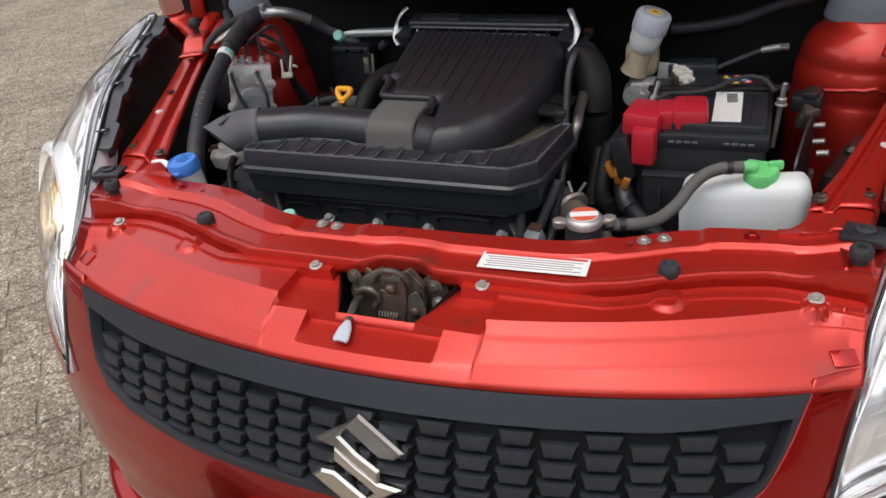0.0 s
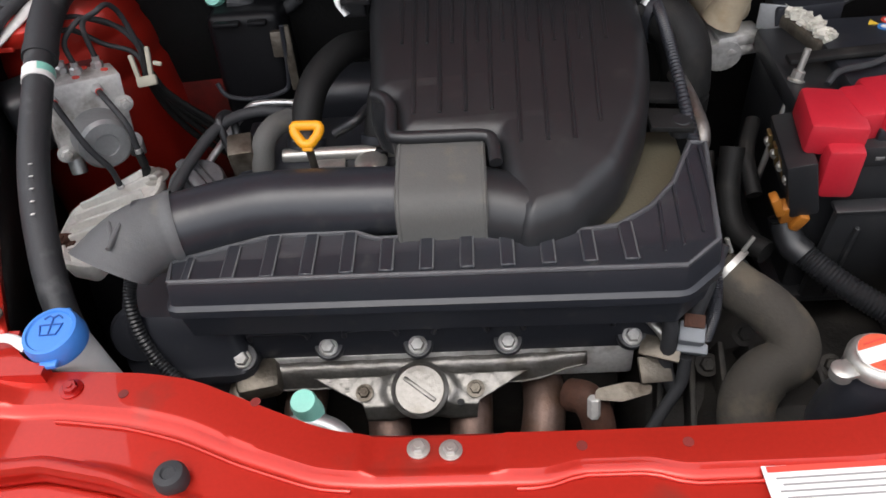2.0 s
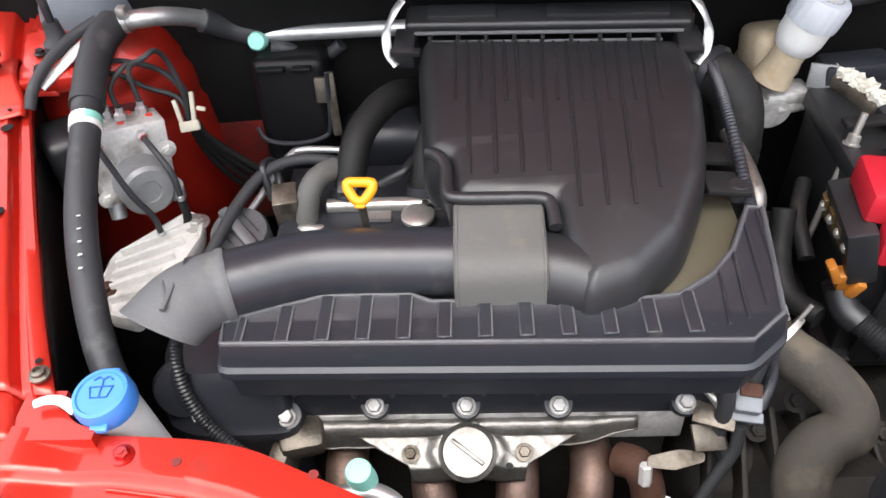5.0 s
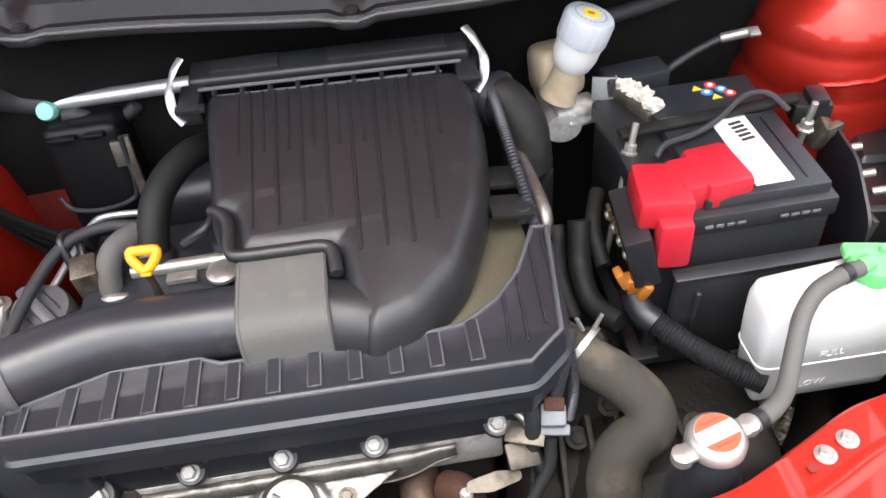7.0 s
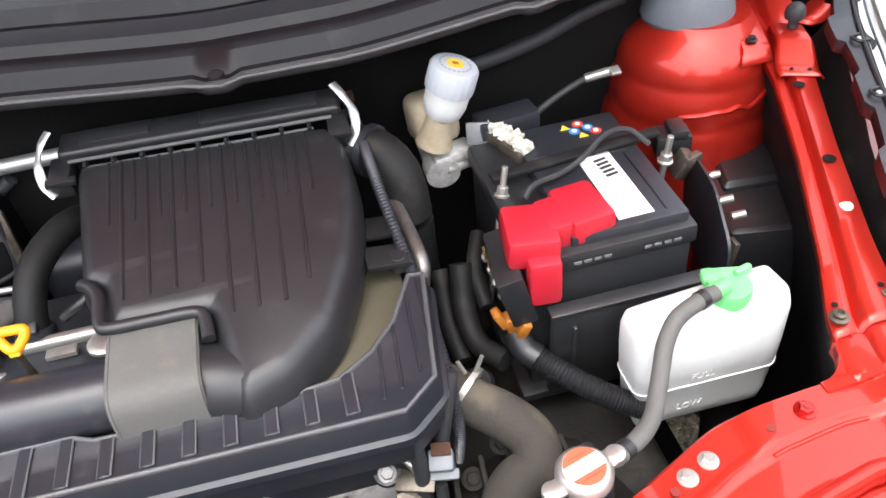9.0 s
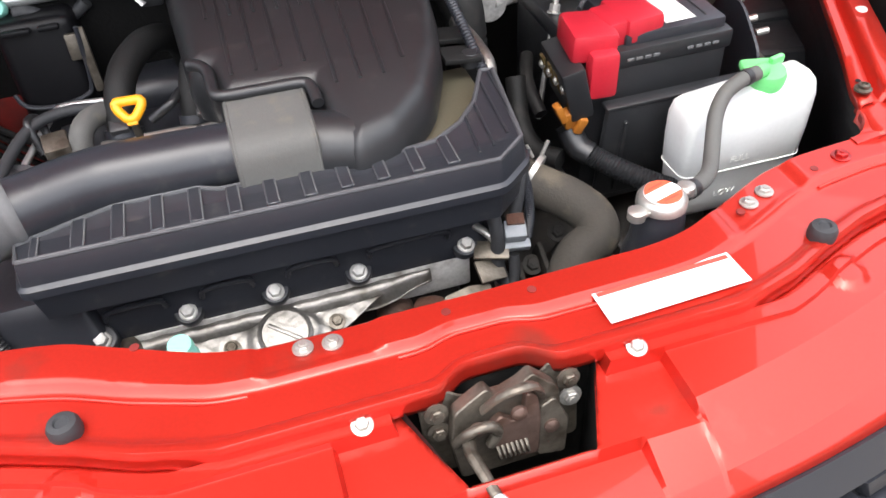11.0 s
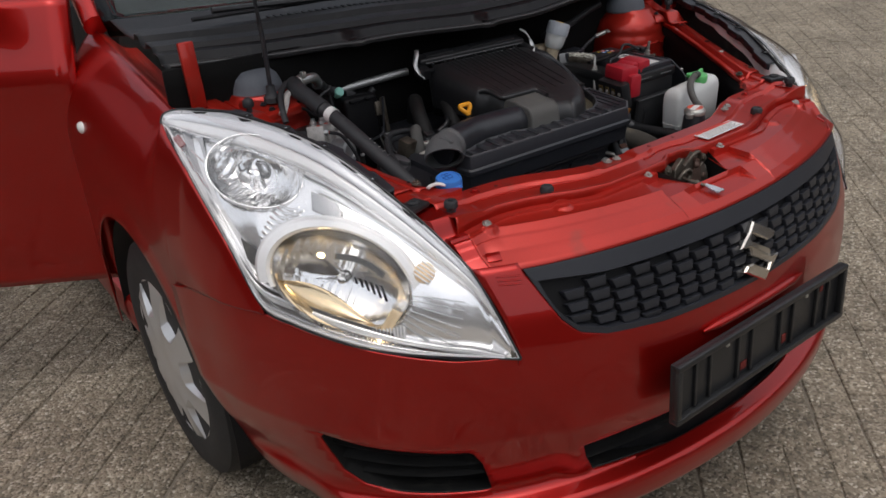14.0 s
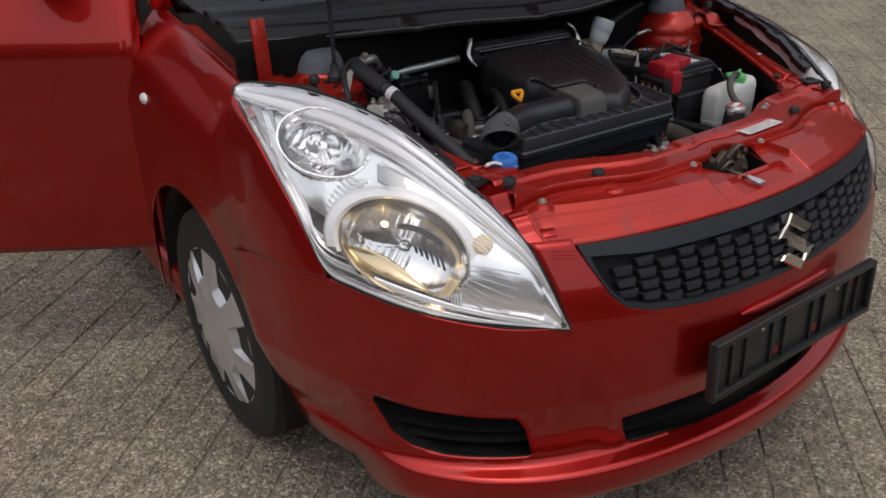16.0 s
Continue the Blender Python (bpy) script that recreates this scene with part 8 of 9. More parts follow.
    part("plug_box", box(mesh(), (0.052, 0.060, 0.070), at(-0.556, 0.735, 0.800, 0, 0, 35), 0.010, 3), BLACK, a, "black wiring plug of the brake unit")
    c = thing("pipe_clip", (-0.425, 0.745, 0.82), "cream plastic pipe clip holding the brake lines", "clip")
    m = at(-0.434, 0.764, 0.826, -30, 0, 14) @ Matrix.Diagonal((0.80, 0.80, 0.80, 1))
    bm = mesh()
    box(bm, (0.026, 0.012, 0.014), m @ at(0, 0, -0.014), 0.002)
    box(bm, (0.006, 0.010, 0.034), m @ at(-0.011, 0, 0.006, 0, -6, 0), 0.0015)
    box(bm, (0.006, 0.010, 0.040), m @ at(0.009, 0, 0.010, 0, 6, 0), 0.0015)
    box(bm, (0.012, 0.008, 0.006), m @ at(0.019, 0, 0.006, 0, 20, 0), 0.0015)
    part("body", bm, CREAM, c)
    # vapour canister and its bracket
    k = thing("vapour_canister", (-0.34, 0.86, 0.7), "black plastic canister in the dark rear corner of the bay", "canister")
    bm = mesh()
    box(bm, (0.084, 0.080, 0.17), at(-0.336, 0.858, 0.762, -6, 0, 0), 0.012, 3)
    box(bm, (0.030, 0.010, 0.006), at(-0.352, 0.822, 0.842, -6, 0, 0), 0.002)
    box(bm, (0.022, 0.010, 0.006), at(-0.318, 0.822, 0.842, -6, 0, 0), 0.002)
    part("can", bm, BLACK_GLOSS, k)
    bm = mesh()
    tube(bm, [(-0.379, 0.812, 0.775), (-0.370, 0.808, 0.760), (-0.340, 0.806, 0.755), (-0.306, 0.808, 0.760), (-0.295, 0.812, 0.775), (-0.290, 0.815, 0.84)], 0.0028, 5, 8)
    part("strap", bm, BLACK_SATIN, k)
    bm = mesh()
    box(bm, (0.010, 0.008, 0.075), at(-0.288, 0.815, 0.800, -10, 0, 6), 0.002)
    box(bm, (0.014, 0.008, 0.030), at(-0.300, 0.822, 0.815, -10, 0, 0), 0.002)
    part("bracket", bm, ALU_DARK, k)
    bm = mesh()
    tube(bm, [(-0.356, 0.858, 0.850), (-0.338, 0.860, 0.846), (-0.322, 0.866, 0.834), (-0.306, 0.870, 0.830), (-0.292, 0.870, 0.834), (-0.278, 0.868, 0.845)], 0.0075, 6, 12)
    part("purge_hose", bm, RUBBER, k)
    # flexible conduit at the front corner
    f = thing("corrugated_conduit", (-0.40, 0.47, 0.7), "thin black corrugated wiring conduit", "conduit")
    bm = mesh()
    tube(bm, [(-0.390, 0.505, 0.775), (-0.392, 0.490, 0.760), (-0.388, 0.475, 0.735), (-0.376, 0.462, 0.710), (-0.355, 0.448, 0.695), (-0.33, 0.435, 0.685)], 0.0062, 16, 12, 0.0011, 1)
    part("tube", bm, BLACK, f)


BLACK_GLOSS = mat("dark_glossy_plastic", (0.005, 0.005, 0.006), 0.42, 0, 0.2, 9, 200, 0.03, 300, spec=0.22)
CAP_GREY_DARK = mat("grey_cast_motor", (0.27, 0.275, 0.28), 0.45, 0.4, 0.15, 25, 250, 0.15, 300)
build_left_side()


# ---- battery corner ----
def build_battery():
    b = thing("battery", (0.30, 0.67, 0.62), "black car battery with a white label on its lid", "battery")
    x0, x1, y0, y1, top = 0.218, 0.384, 0.578, 0.782, 0.826
    cx, cy = (x0 + x1) / 2, (y0 + y1) / 2
    part("case", box(mesh(), (x1 - x0, y1 - y0, 0.17), at(cx, cy, 0.725), 0.005), BLACK, b)
    bm = mesh()
    box(bm, (x1 - x0 + 0.006, y1 - y0 + 0.006, 0.022), at(cx, cy, 0.806), 0.004)
    part("rim", bm, BLACK, b)
    bm = mesh()
    box(bm, (0.118, y1 - y0 - 0.012, 0.016), at(0.322, cy, 0.8205), 0.003)
    lid = part("lid", bm, BLACK_SATIN, b)
    for y in (0.700, 0.716):
        part("seam", box(mesh(), (0.110, 0.0016, 0.002), at(0.322, y, 0.8288), 0.0005, 1), BLACK, lid)
    part("seam", box(mesh(), (0.0016, 0.10, 0.002), at(0.362, 0.645, 0.8288), 0.0005, 1), BLACK, lid)
    for x in (0.265, 0.335):
        for k in range(4):
            part("vent_mark", box(mesh(), (0.008, 0.002, 0.004), at(x + 0.010 * k, 0.5735, 0.806), 0.0008, 1), GREY_PLASTIC, b)
    lab = part("label", box(mesh(), (0.036, 0.108, 0.0008), at(0.3305, 0.648, 0.8290, 0, 0, 1), 0.0002, 1), LABEL, b, "white battery label")
    for k in range(5):
        part("text_bar", box(mesh(), (0.014, 0.0042, 0.0005), at(0.333 + 0.0006 * k, 0.690 - 0.0068 * k, 0.8296, 0, 0, 12), 0.0001, 1), INK_BLACK, lab)
    for k, (dx, dy, mt_, tri) in enumerate(((-0.016, 0.010, INK_YELLOW, True), (0.000, 0.013, INK_RED, False), (-0.008, 0.001, INK_BLUE, False), (0.008, 0.003, INK_BLUE, False), (-0.002, -0.010, INK_YELLOW, True), (0.014, -0.006, INK_RED, False))):
        bm = mesh()
        lathe(bm, [(0.0062, 0), (0.0062, 0.0006), (0, 0.0006)], at(0.337 + dx, 0.750 + dy, 0.8286, 0, 0, 90), 3 if tri else 20)
        ic = part("warning_mark", bm, mt_, lab)
        if not tri:
            bm = mesh()
            lathe(bm, [(0.0030, 0), (0.0030, 0.0004), (0, 0.0004)], at(0.337 + dx, 0.750 + dy, 0.8292), 14)
            part("warning_centre", bm, LABEL, lab)
    # terminals
    t = thing("battery_clamp", (0.262, 0.77, 0.82), "battery terminal clamp furred with white corrosion", "clamp")
    rnd = random.Random(11)
    bm = mesh()
    for k in range(130):
        f = k / 129
        p = Vector((0.248 + 0.022 * f, 0.795 - 0.062 * f, 0.833)) + Vector((rnd.uniform(-0.008, 0.008), rnd.uniform(-0.006, 0.006), rnd.uniform(-0.004, 0.002)))
        turn = Matrix.Rotation(rnd.uniform(0, 6.28), 4, "Z") @ Matrix.Rotation(rnd.uniform(-0.6, 0.6), 4, "X")
        bmesh.ops.create_cube(bm, size=1, matrix=Matrix.Translation(p) @ turn @ Matrix.Diagonal((rnd.uniform(0.003, 0.009), rnd.uniform(0.003, 0.008), rnd.uniform(0.002, 0.005), 1)))
    tagged(part("corrosion", bm, CORRODED, t), "white furry corrosion crust", kind="stuff")
    part("clamp_body", box(mesh(), (0.026, 0.07, 0.016), at(0.259, 0.765, 0.822, 0, 0, 18), 0.004), ALU_DARK, t)
    fb = thing("battery_sensor_block", (0.27, 0.80, 0.82), "dark plastic battery sensor block with a printed tag", "sensor")
    part("block", box(mesh(), (0.072, 0.034, 0.030), at(0.268, 0.806, 0.822, 0, 0, 6), 0.004), BLACK_SATIN, fb)
    part("tag", box(mesh(), (0.026, 0.004, 0.026), at(0.231, 0.792, 0.825, -12, 0, -18), 0.001), CAP_GREY_DARK, fb)
    # red positive cover
    r = thing("terminal_cover", (0.25, 0.60, 0.80), "stepped red plastic cover over the positive terminal", "terminal cover")
    bm = mesh()
    box(bm, (0.050, 0.062, 0.032), at(0.228, 0.604, 0.826, 0, 3, -8), 0.006)
    part("fuse_hood", bm, TERMINAL, r)
    bm = mesh()
    box(bm, (0.040, 0.048, 0.030), at(0.262, 0.612, 0.828, 0, 0, 6), 0.005)
    part("bridge", bm, TERMINAL, r)
    bm = mesh()
    box(bm, (0.046, 0.062, 0.032), at(0.284, 0.616, 0.829, 0, 0, 6), 0.007)
    part("post_hood", bm, TERMINAL, r)
    bm = mesh()
    box(bm, (0.032, 0.024, 0.052), at(0.231, 0.571, 0.800, 0, 0, -6), 0.006)
    part("skirt", bm, TERMINAL, r)
    fz = thing("fuse_carrier", (0.205, 0.60, 0.76), "main fuse carrier with brass strips hanging on the battery", "fuse box")
    part("carrier", box(mesh(), (0.026, 0.080, 0.060), at(0.207, 0.602, 0.782, 0, -14, -6), 0.003), BLACK, fz)
    for k in range(4):
        part("terminal_strip", box(mesh(), (0.004, 0.012, 0.026), at(0.193, 0.574 + 0.019 * k, 0.785, 0, -14, -6), 0.001), BRASS, fz)
        bolt("bolt", (0.191, 0.574 + 0.019 * k, 0.788), (-1, 0, 0.3), 0.0038, fz)
    oc = thing("ochre_connector", (0.197, 0.575, 0.75), "ochre wiring connector under the fuse carrier", "connector")
    bm = mesh()
    box(bm, (0.015, 0.014, 0.022), at(0.198, 0.572, 0.752, 10, -10, 0), 0.002)
    box(bm, (0.010, 0.012, 0.020), at(0.208, 0.566, 0.745, 10, 20, 0), 0.002)
    box(bm, (0.008, 0.014, 0.022), at(0.186, 0.570, 0.762, 0, -25, 0), 0.002)
    part("shell", bm, ORANGE, oc)
    # hold-down rods
    for p, q in (((0.198, 0.655, 0.700), (0.2325, 0.692, 0.846)), ((0.392, 0.675, 0.76), (0.399, 0.668, 0.856))):
        h = thing("hold_down_rod", p, "threaded steel battery hold-down rod with a nut", "rod", "battery hold-downs")
        part("thread", rod(mesh(), p, q, 0.0034, 12), STEEL, h)
        k = Vector(q) + (Vector(p) - Vector(q)).normalized() * 0.032
        bm = mesh()
        lathe(bm, [(0.0085, 0), (0.0085, 0.002), (0.0062, 0.003), (0.0062, 0.010), (0.005, 0.011)], aim(k, q), 8)
        part("nut", bm, STEEL, h)
    bar = thing("hold_down_bar", (0.31, 0.70, 0.83), "black hold-down bar lying across the battery", "bar")
    bm = mesh()
    box(bm, (0.19, 0.014, 0.006), at(0.312, 0.704, 0.833, 0, 0, 5), 0.002)
    part("strip", bm, BLACK_DULL, bar)
    cable = thing("battery_cable", (0.31, 0.68, 0.83), "thin dark cable lying over the battery lid", "cable")
    bm = mesh()
    tube(bm, [(0.238, 0.648, 0.835), (0.252, 0.660, 0.840), (0.285, 0.672, 0.838), (0.312, 0.684, 0.842), (0.345, 0.704, 0.850), (0.372, 0.708, 0.846), (0.388, 0.690, 0.835)], 0.0032, 8, 8)
    part("wire", bm, RUBBER, cable)
    tray = thing("battery_tray", (0.31, 0.66, 0.6), "black plastic battery tray with a smooth front wall", "tray")
    part("base", box(mesh(), (0.20, 0.23, 0.012), at(0.305, 0.68, 0.635), 0.004), BLACK, tray)
    wall = part("front_wall", box(mesh(), (0.165, 0.012, 0.13), at(0.315, 0.563, 0.700, 6, 0, 0), 0.006), BLACK, tray)
    for x in (0.255, 0.375):
        part("stiffener", box(mesh(), (0.005, 0.006, 0.10), at(x, 0.5555, 0.697, 6, 0, 0), 0.002), BLACK, wall)
    part("top_edge", box(mesh(), (0.168, 0.016, 0.005), at(0.315, 0.5575, 0.7655, 6, 0, 0), 0.002), BLACK, wall)
    # relay bracket beside the battery
    y = thing("relay_bracket", (0.43, 0.65, 0.75), "black pressed bracket with relays and zinc studs", "bracket")
    bm = mesh()
    prism(bm, round_poly([(-0.075, -0.05), (0.06, -0.06), (0.075, 0.0), (0.055, 0.045), (-0.01, 0.05), (-0.07, 0.02)], 0.014, 3), [(0, 0), (0.003, 0)], Matrix.Translation((0.430, 0.635, 0.765)) @ Matrix(((0.18, 0, 0.98, 0), (0.98, 0, -0.18, 0), (0, 1, 0, 0), (0, 0, 0, 1))))
    part("plate", bm, BLACK_SATIN, y)
    bm = mesh()
    box(bm, (0.040, 0.030, 0.024), at(0.432, 0.726, 0.808, 0, 0, -10), 0.004)
    box(bm, (0.020, 0.030, 0.012), at(0.436, 0.724, 0.822, 0, 0, -10), 0.003)
    part("relay", bm, BLACK, y)
    bm = mesh()
    box(bm, (0.014, 0.022, 0.030), at(0.428, 0.690, 0.800, 10, 20, 0), 0.003)
    box(bm, (0.022, 0.010, 0.012), at(0.436, 0.684, 0.808, 0, 0, 20), 0.002)
    part("zinc_clip", bm, ALU_DARK, y)
    for p in ((0.440, 0.630, 0.790), (0.445, 0.612, 0.782), (0.440, 0.660, 0.80)):
        bm = mesh()
        rod(bm, p, Vector(p) + Vector((0.014, -0.003, 0.003)), 0.0042, 12)
        part("stud", bm, STEEL, y)
    bm = mesh()
    box(bm, (0.006, 0.014, 0.030), at(0.438, 0.592, 0.752, 0, 10, 0), 0.001)
    part("tab", bm, ALU_DARK, y)
    d = thing("air_guide", (0.52, 0.70, 0.6), "black plastic air guide in the corner of the bay", "air guide")
    bm = mesh()
    prism(bm, round_poly([(0.452, 0.622), (0.538, 0.605), (0.575, 0.70), (0.592, 0.765), (0.50, 0.78)], 0.012, 3), [(0.50, 0), (0.730, 0), (0.743, 0.004), (0.746, 0.010)])
    part("shell", bm, BLACK, d)
    bm = mesh()
    prism(bm, round_poly([(0.484, 0.690), (0.570, 0.682), (0.598, 0.757), (0.606, 0.772), (0.512, 0.784)], 0.008, 3), [(0.735, 0), (0.751, 0), (0.757, 0.005), (0.758, 0.010)])
    part("raised_back", bm, BLACK, d)


BRASS = mat("dull_brass", (0.26, 0.19, 0.085), 0.45, 0.9, 0.2, 30, 300, 0.1, 300)
build_battery()


def build_coolant():
    b = thing("coolant_bottle", (0.36, 0.5, 0.67), "milky white coolant expansion bottle, part full, with a green cap", "coolant bottle")
    # body: deep box that narrows towards the ground
    base = [(0.283, 0.473), (0.288, 0.530), (0.425, 0.530), (0.432, 0.497), (0.424, 0.472)]
    pts = round_poly([(0.2875, 0.480), (0.287, 0.532), (0.436, 0.532), (0.440, 0.495), (0.428, 0.478)], 0.014, 5)

    def swell(z):
        return lerp([(0.672, 0.010), (0.690, 0.004), (0.73, 0.0), (0.78, -0.001)], z)
    bm = mesh()
    hump = lambda x, y: 0.789 + 0.012 * smooth((x - 0.345) / 0.025)
    prism(bm, pts, [(0.640, 0.022), (0.643, 0.014), (0.652, 0.008), (0.668, 0.005), (0.704, 0.003), (0.707, 0.0015), (0.74, 0.0), (lambda x, y: hump(x, y) - 0.022, 0.0), (lambda x, y: hump(x, y) - 0.010, 0.003), (lambda x, y: hump(x, y) - 0.003, 0.009), (hump, 0.018)])
    body = part("body", bm, BOTTLE, b)
    bm = mesh()
    ring = [(p[0], p[1], 0.7075 + 0.02 * smooth((p[0] - 0.28) / 0.02) * 0) for p in inset_poly(pts, 0.0012)]
    tube(bm, ring + [ring[0]], 0.0009, 1, 6)
    part("seam", bm, BOTTLE_LINE, body)
    text_mesh("full_mark", "FULL", 0.011, at(0.352, 0.4775, 0.722, 90, 0, 0), BOTTLE_LINE, body)
    text_mesh("low_mark", "LOW", 0.011, at(0.345, 0.4815, 0.676, 90, 0, 0), BOTTLE_LINE, body)
    m = at(0.380, 0.504, 0.796, 6, 0, -14)
    bm = mesh()
    lathe(bm, [(0.020, -0.010), (0.0205, 0.008), (0.0185, 0.0125), (0, 0.013)], m, 30)
    box(bm, (0.038, 0.016, 0.010), m @ at(-0.004, 0.012, 0.008), 0.004)
    box(bm, (0.018, 0.007, 0.012), m @ at(0.013, 0.012, 0.013, 0, 0, 25), 0.003)
    cap = part("cap", bm, GREEN, b, "bright green push-on cap")
    bm = mesh()
    rod(bm, (0.372, 0.498, 0.812), (0.352, 0.490, 0.815), 0.0075, 12)
    part("spigot", bm, GREEN, cap)
    h = thing("overflow_hose", (0.29, 0.45, 0.75), "grey rubber overflow hose from bottle to radiator neck", "hose")
    bm = mesh()
    tube(bm, [(0.358, 0.491, 0.8145), (0.338, 0.484, 0.816), (0.317, 0.478, 0.809), (0.302, 0.466, 0.797), (0.292, 0.451, 0.785), (0.280, 0.432, 0.778), (0.266, 0.412, 0.776), (0.248, 0.396, 0.779), (0.222, 0.382, 0.783)], 0.0076, 10, 16)
    hose = part("tube", bm, SLEEVE, h)
    for p, q in (((0.346, 0.487, 0.8157), (0.339, 0.4845, 0.816)), ((0.236, 0.389, 0.781), (0.229, 0.3855, 0.782))):
        bm = mesh()
        tube(bm, [p, q], 0.0086, 1, 16)
        part("hose_clip", bm, BLACK, hose)
    # radiator filler neck and pressure cap
    r = thing("radiator_filler_neck", (0.192, 0.372, 0.72), "radiator filler neck under a steel cap with orange warning label", "radiator neck")
    bm = mesh()
    lathe(bm, [(0.030, -0.085), (0.028, -0.06), (0.024, -0.045), (0.022, -0.014), (0.0205, -0.010), (0.0205, -0.004), (0.0, -0.004)], at(0.192, 0.371, 0.795), 30)
    part("neck", bm, BLACK_SATIN, r)
    bm = mesh()
    m = at(0.192, 0.371, 0.795, 0, 0, 16) @ Matrix.Diagonal((0.80, 0.80, 1, 1))
    lathe(bm, [(0.0245, -0.008), (0.0275, -0.006), (0.0275, 0.0), (0.024, 0.004), (0.021, 0.005), (0.0, 0.0055)], m, 40)
    for s in (-1, 1):
        box(bm, (0.020, 0.020, 0.005), m @ at(s * 0.030, 0, -0.003), 0.002)
        lathe(bm, [(0.010, -0.008), (0.010, 0.0), (0.008, 0.0012)], m @ at(s * 0.036, 0, 0), 18)
    cap = part("cap", bm, STEEL, r)
    bm = mesh()
    lathe(bm, [(0.0208, 0.0052), (0.0205, 0.0064), (0, 0.0064)], m, 36)
    lab = part("label", bm, LABEL, cap, "white round label")
    for s in (-1, 1):
        bm = mesh()
        seg = [(0.0202 * math.cos(a), 0.0202 * math.sin(a)) for a in (radians(22 + 136 * k / 12) for k in range(13))]
        prism(bm, [(x, s * y) for x, y in seg], [(0.0063, 0), (0.0068, 0)], m @ at(0, 0, 0, 0, 0, 0))
        part("label_field", bm, LABEL_ORANGE, lab)
        part("text_bar", box(mesh(), (0.020, 0.0016, 0.0004), m @ at(0, s * 0.0122, 0.0070), 0.0001, 1), INK_RED, lab)
    bm = mesh()
    rod(bm, (0.212, 0.378, 0.783), (0.232, 0.387, 0.781), 0.006, 12)
    part("overflow_spigot", bm, BLACK_SATIN, r)
    # dusty top hose
    t = thing("radiator_hose", (0.17, 0.47, 0.65), "thick dust-covered radiator hose in an S bend", "hose")
    bm = mesh()
    tube(bm, [(0.116, 0.545, 0.722), (0.144, 0.520, 0.712), (0.170, 0.500, 0.702), (0.187, 0.479, 0.690), (0.184, 0.459, 0.680), (0.162, 0.452, 0.668), (0.146, 0.436, 0.650), (0.143, 0.408, 0.632), (0.146, 0.372, 0.62)], lambda t: 0.0225 + 0.0022 * smooth((t - 0.55) / 0.12), 10, 24)
    part("tube", bm, HOSE_DUSTY, t)
    bm = mesh()
    tube(bm, [(0.138, 0.533, 0.7205), (0.142, 0.529, 0.7185)], 0.0245, 1, 24)
    clip = part("clip", bm, STEEL, t)
    for dx in (-0.004, 0.006):
        bm = mesh()
        rod(bm, (0.144 + dx, 0.532, 0.742), (0.144 + dx * 2.4, 0.536, 0.756), 0.0022, 8)
        part("clip_ear", bm, STEEL, clip)
    # corrugated loom under the battery
    c = thing("wiring_loom", (0.24, 0.54, 0.68), "black corrugated wiring loom below the battery", "wiring")
    bm = mesh()
    tube(bm, [(0.200, 0.585, 0.735), (0.206, 0.572, 0.720), (0.222, 0.552, 0.708), (0.246, 0.525, 0.700), (0.275, 0.500, 0.692), (0.30, 0.485, 0.685)], 0.0125, 20, 14, 0.0015, 1)
    part("conduit", bm, BLACK, c)
    bm = mesh()
    tube(bm, [(0.203, 0.580, 0.73), (0.208, 0.566, 0.716), (0.218, 0.555, 0.71)], 0.0140, 8, 10)
    part("tape", bm, BLACK, c)
    for pts, rr in (([(0.17, 0.66, 0.76), (0.165, 0.63, 0.72), (0.17, 0.60, 0.70), (0.19, 0.57, 0.70)], 0.012), ([(0.15, 0.68, 0.74), (0.148, 0.64, 0.70), (0.152, 0.60, 0.68)], 0.010), ([(0.20, 0.70, 0.76), (0.185, 0.66, 0.75), (0.186, 0.62, 0.73)], 0.008)):
        bm = mesh()
        tube(bm, pts, rr, 10, 12)
        part("branch", bm, BLACK_DULL, c)
    # taped loom along the air box
    w = thing("taped_loom", (0.105, 0.65, 0.8), "taped black wiring loom beside the air filter box", "wiring")
    bm = mesh()
    tube(bm, [(0.098, 0.845, 0.862), (0.100, 0.79, 0.868), (0.101, 0.730, 0.868), (0.104, 0.680, 0.854), (0.112, 0.625, 0.818), (0.121, 0.575, 0.778), (0.124, 0.520, 0.738), (0.122, 0.495, 0.710), (0.116, 0.485, 0.68)], 0.0060, 36, 12, 0.0009, 1)
    part("conduit", bm, BLACK_SATIN, w)
    bm = mesh()
    tube(bm, [(0.118, 0.716, 0.812), (0.121, 0.69, 0.812), (0.124, 0.66, 0.81), (0.127, 0.628, 0.80), (0.122, 0.618, 0.78)], 0.0080, 8, 14)
    part("bare_pipe", bm, ALU_DIRTY, w, "stained bare metal pipe")
    bm = mesh()
    box(bm, (0.016, 0.012, 0.010), at(0.098, 0.855, 0.868), 0.002)
    part("plug", bm, RUST, w)


LABEL_ORANGE = mat("orange_red_label", (0.60, 0.095, 0.045), 0.5, 0, 0.05, 10, 200, 0.0)
build_coolant()


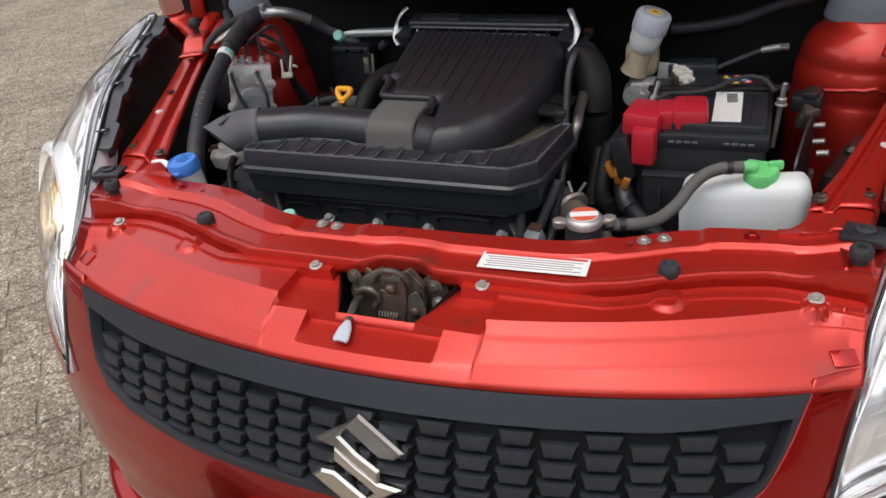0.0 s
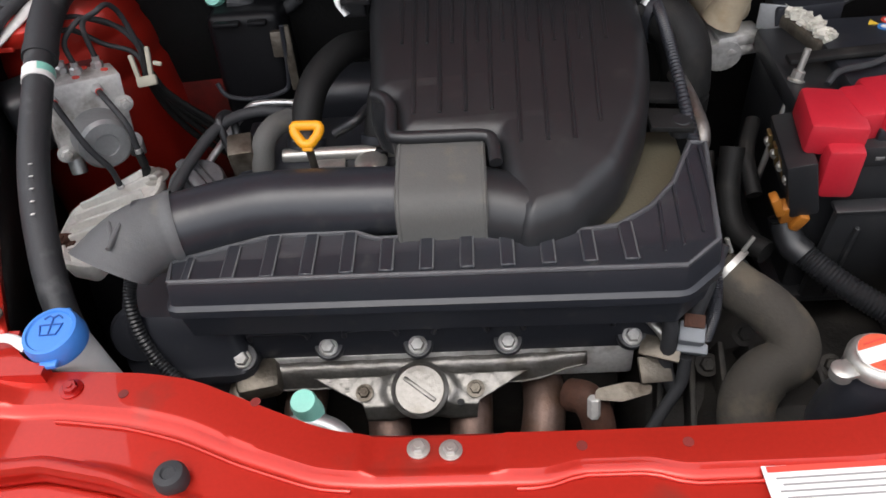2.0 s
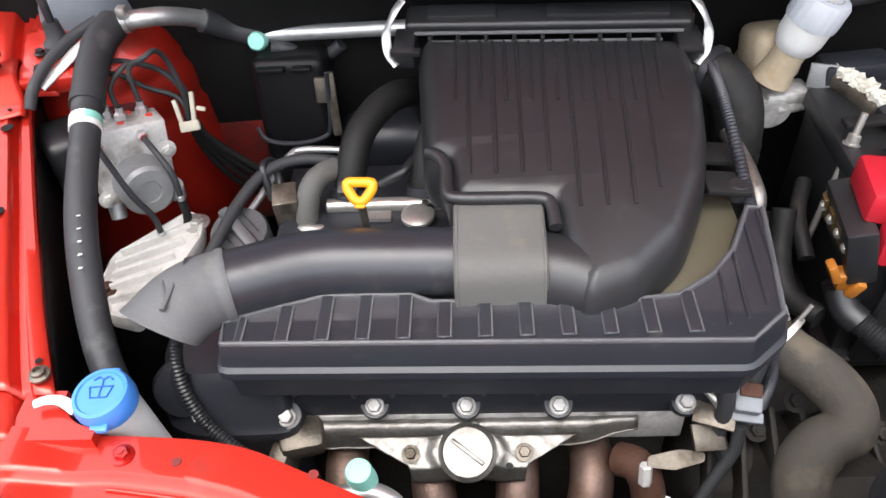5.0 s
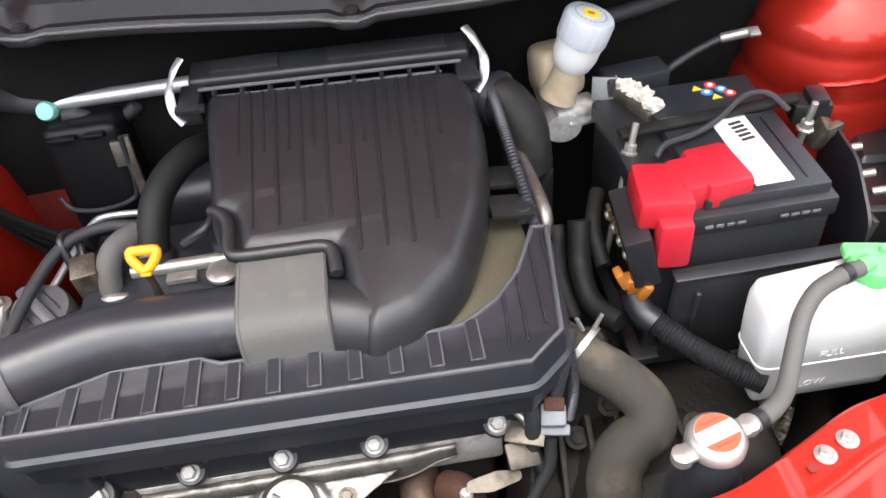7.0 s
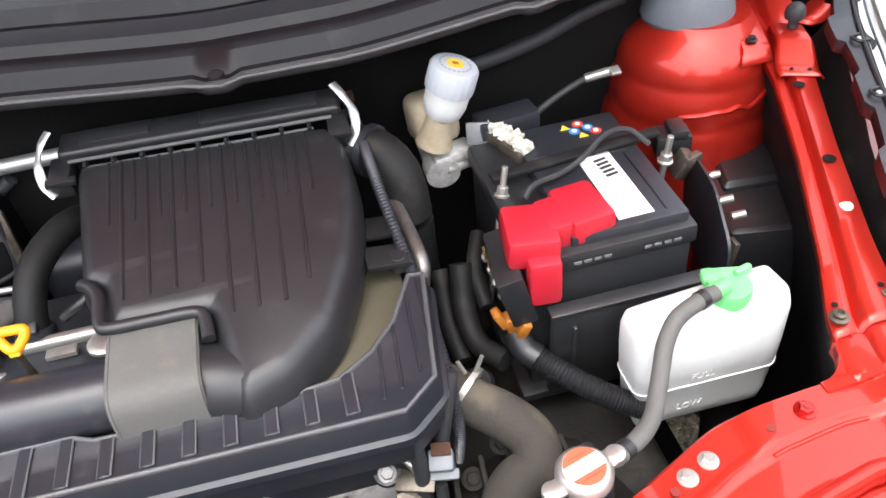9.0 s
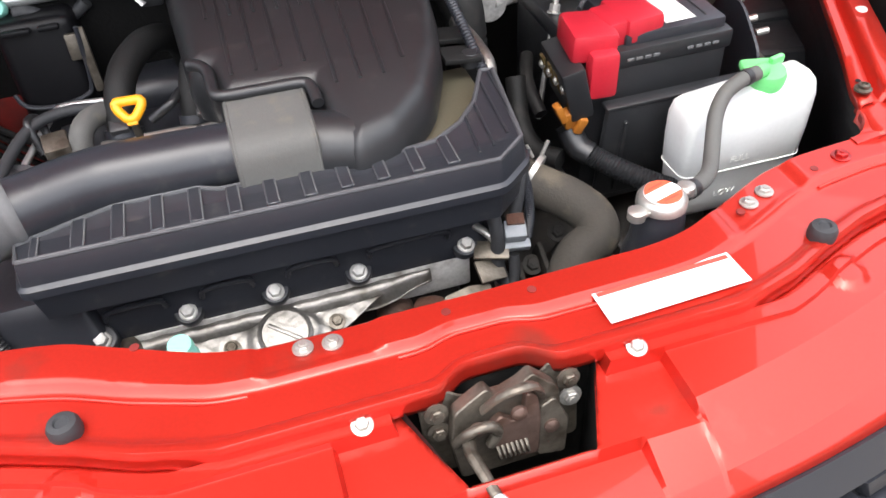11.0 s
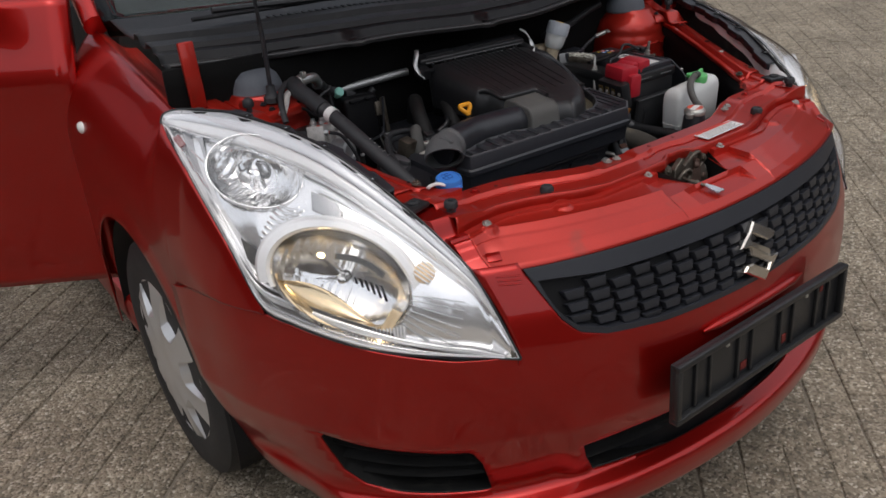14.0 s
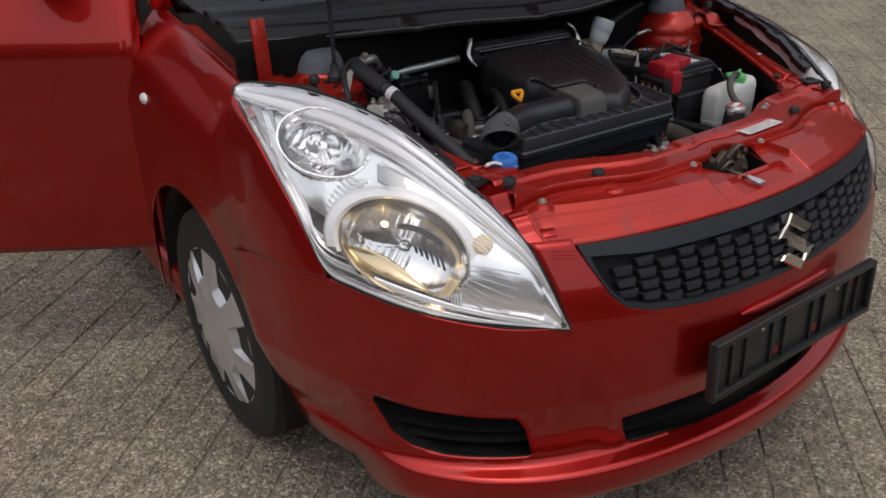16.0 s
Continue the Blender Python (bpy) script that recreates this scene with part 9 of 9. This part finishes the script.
def build_brake_reservoir():
    r = thing("brake_fluid_reservoir", (0.19, 0.82, 0.74), "yellowed brake fluid reservoir with a pale blue-grey cap", "reservoir")
    m = at(0.208, 0.790, 0.905, 4, 18, 0)
    bm = mesh()
    lathe(bm, [(0.0170, -0.050), (0.0205, -0.046), (0.0238, -0.034), (0.0245, -0.010), (0.0, -0.010)], m, 36)
    part("neck", bm, BOTTLE, r, "clear milky neck")
    bm = mesh()
    lathe(bm, [(0.021, -0.088), (0.018, -0.074), (0.0165, -0.060), (0.0172, -0.047), (0.0, -0.047)], m, 30)
    part("lower_neck", bm, YELLOWED, r)
    bm = mesh()
    n = 60
    prof = [(0.0262, -0.017), (0.0268, -0.013), (0.0268, 0.008), (0.0245, 0.0115), (0.018, 0.0125), (0.0, 0.0125)]
    lathe(bm, prof, m, n)
    inv = m.inverted()
    for v in bm.verts:
        p = inv @ v.co
        rad = math.hypot(p.x, p.y)
        if rad > 0.0255 and round(math.atan2(p.y, p.x) / math.tau * n) % 3 == 0:
            v.co = m @ Vector((p.x * 0.965, p.y * 0.965, p.z))
    cap = part("cap", bm, CAP_GREY, r, "pale ridged cap")
    bm = mesh()
    lathe(bm, [(0.0095, 0.0122), (0.0095, 0.0132), (0, 0.0132)], m, 24)
    dot = part("yellow_mark", bm, INK_YELLOW, cap)
    part("mark_symbol", box(mesh(), (0.007, 0.005, 0.0006), m @ at(0, 0, 0.0135), 0.0001, 1), ORANGE, dot)
    for k in range(20):
        a = k * math.tau / 20
        part("text_bar", box(mesh(), (0.0035, 0.002, 0.0004), m @ Matrix.Rotation(a, 4, "Z") @ at(0, 0.0165, 0.0126), 0.0001, 1), INK, cap)
    bm = mesh()
    box(bm, (0.052, 0.062, 0.056), at(0.188, 0.836, 0.832, -14, 0, 8), 0.014, 3)
    part("tank", bm, YELLOWED, r)
    c = thing("brake_master_cylinder", (0.19, 0.83, 0.76), "cast aluminium brake master cylinder below the reservoir", "cylinder")
    bm = mesh()
    lathe(bm, [(0.020, 0), (0.021, 0.02), (0.018, 0.03), (0.018, 0.10), (0, 0.10)], at(0.186, 0.785, 0.785, -82, 0, 0), 22)
    box(bm, (0.05, 0.03, 0.014), at(0.200, 0.800, 0.802, 0, 0, 10), 0.004)
    part("body", bm, ALU, c)
    bm = mesh()
    rod(bm, (0.190, 0.790, 0.790), (0.226, 0.800, 0.788), 0.0085, 12)
    rod(bm, (0.226, 0.800, 0.788), (0.238, 0.803, 0.787), 0.006, 6)
    part("union", bm, ALU, c)
    bm = mesh()
    tube(bm, [(0.238, 0.803, 0.787), (0.262, 0.808, 0.785), (0.30, 0.83, 0.78)], 0.003, 6, 8)
    part("pipe", bm, ALU, c)
    v = thing("vacuum_hose", (0.33, 0.86, 0.85), "black vacuum hose running along the bulkhead", "hose")
    bm = mesh()
    tube(bm, [(0.228, 0.862, 0.870), (0.27, 0.866, 0.872), (0.33, 0.872, 0.882), (0.385, 0.868, 0.905), (0.43, 0.865, 0.918)], 0.009, 8, 14)
    part("tube", bm, RUBBER, v)
    g = thing("ground_cable", (0.36, 0.80, 0.82), "ground cable with a zinc lug bolted to the strut tower", "cable")
    bm = mesh()
    tube(bm, [(0.300, 0.805, 0.825), (0.335, 0.815, 0.838), (0.368, 0.815, 0.853)], 0.0042, 8, 10)
    part("wire", bm, RUBBER, g)
    bm = mesh()
    rod(bm, (0.366, 0.815, 0.852), (0.392, 0.806, 0.860), 0.0055, 10)
    box(bm, (0.012, 0.012, 0.004), at(0.396, 0.802, 0.862, 20, 0, 0), 0.001)
    part("lug", bm, STEEL, g)


build_brake_reservoir()
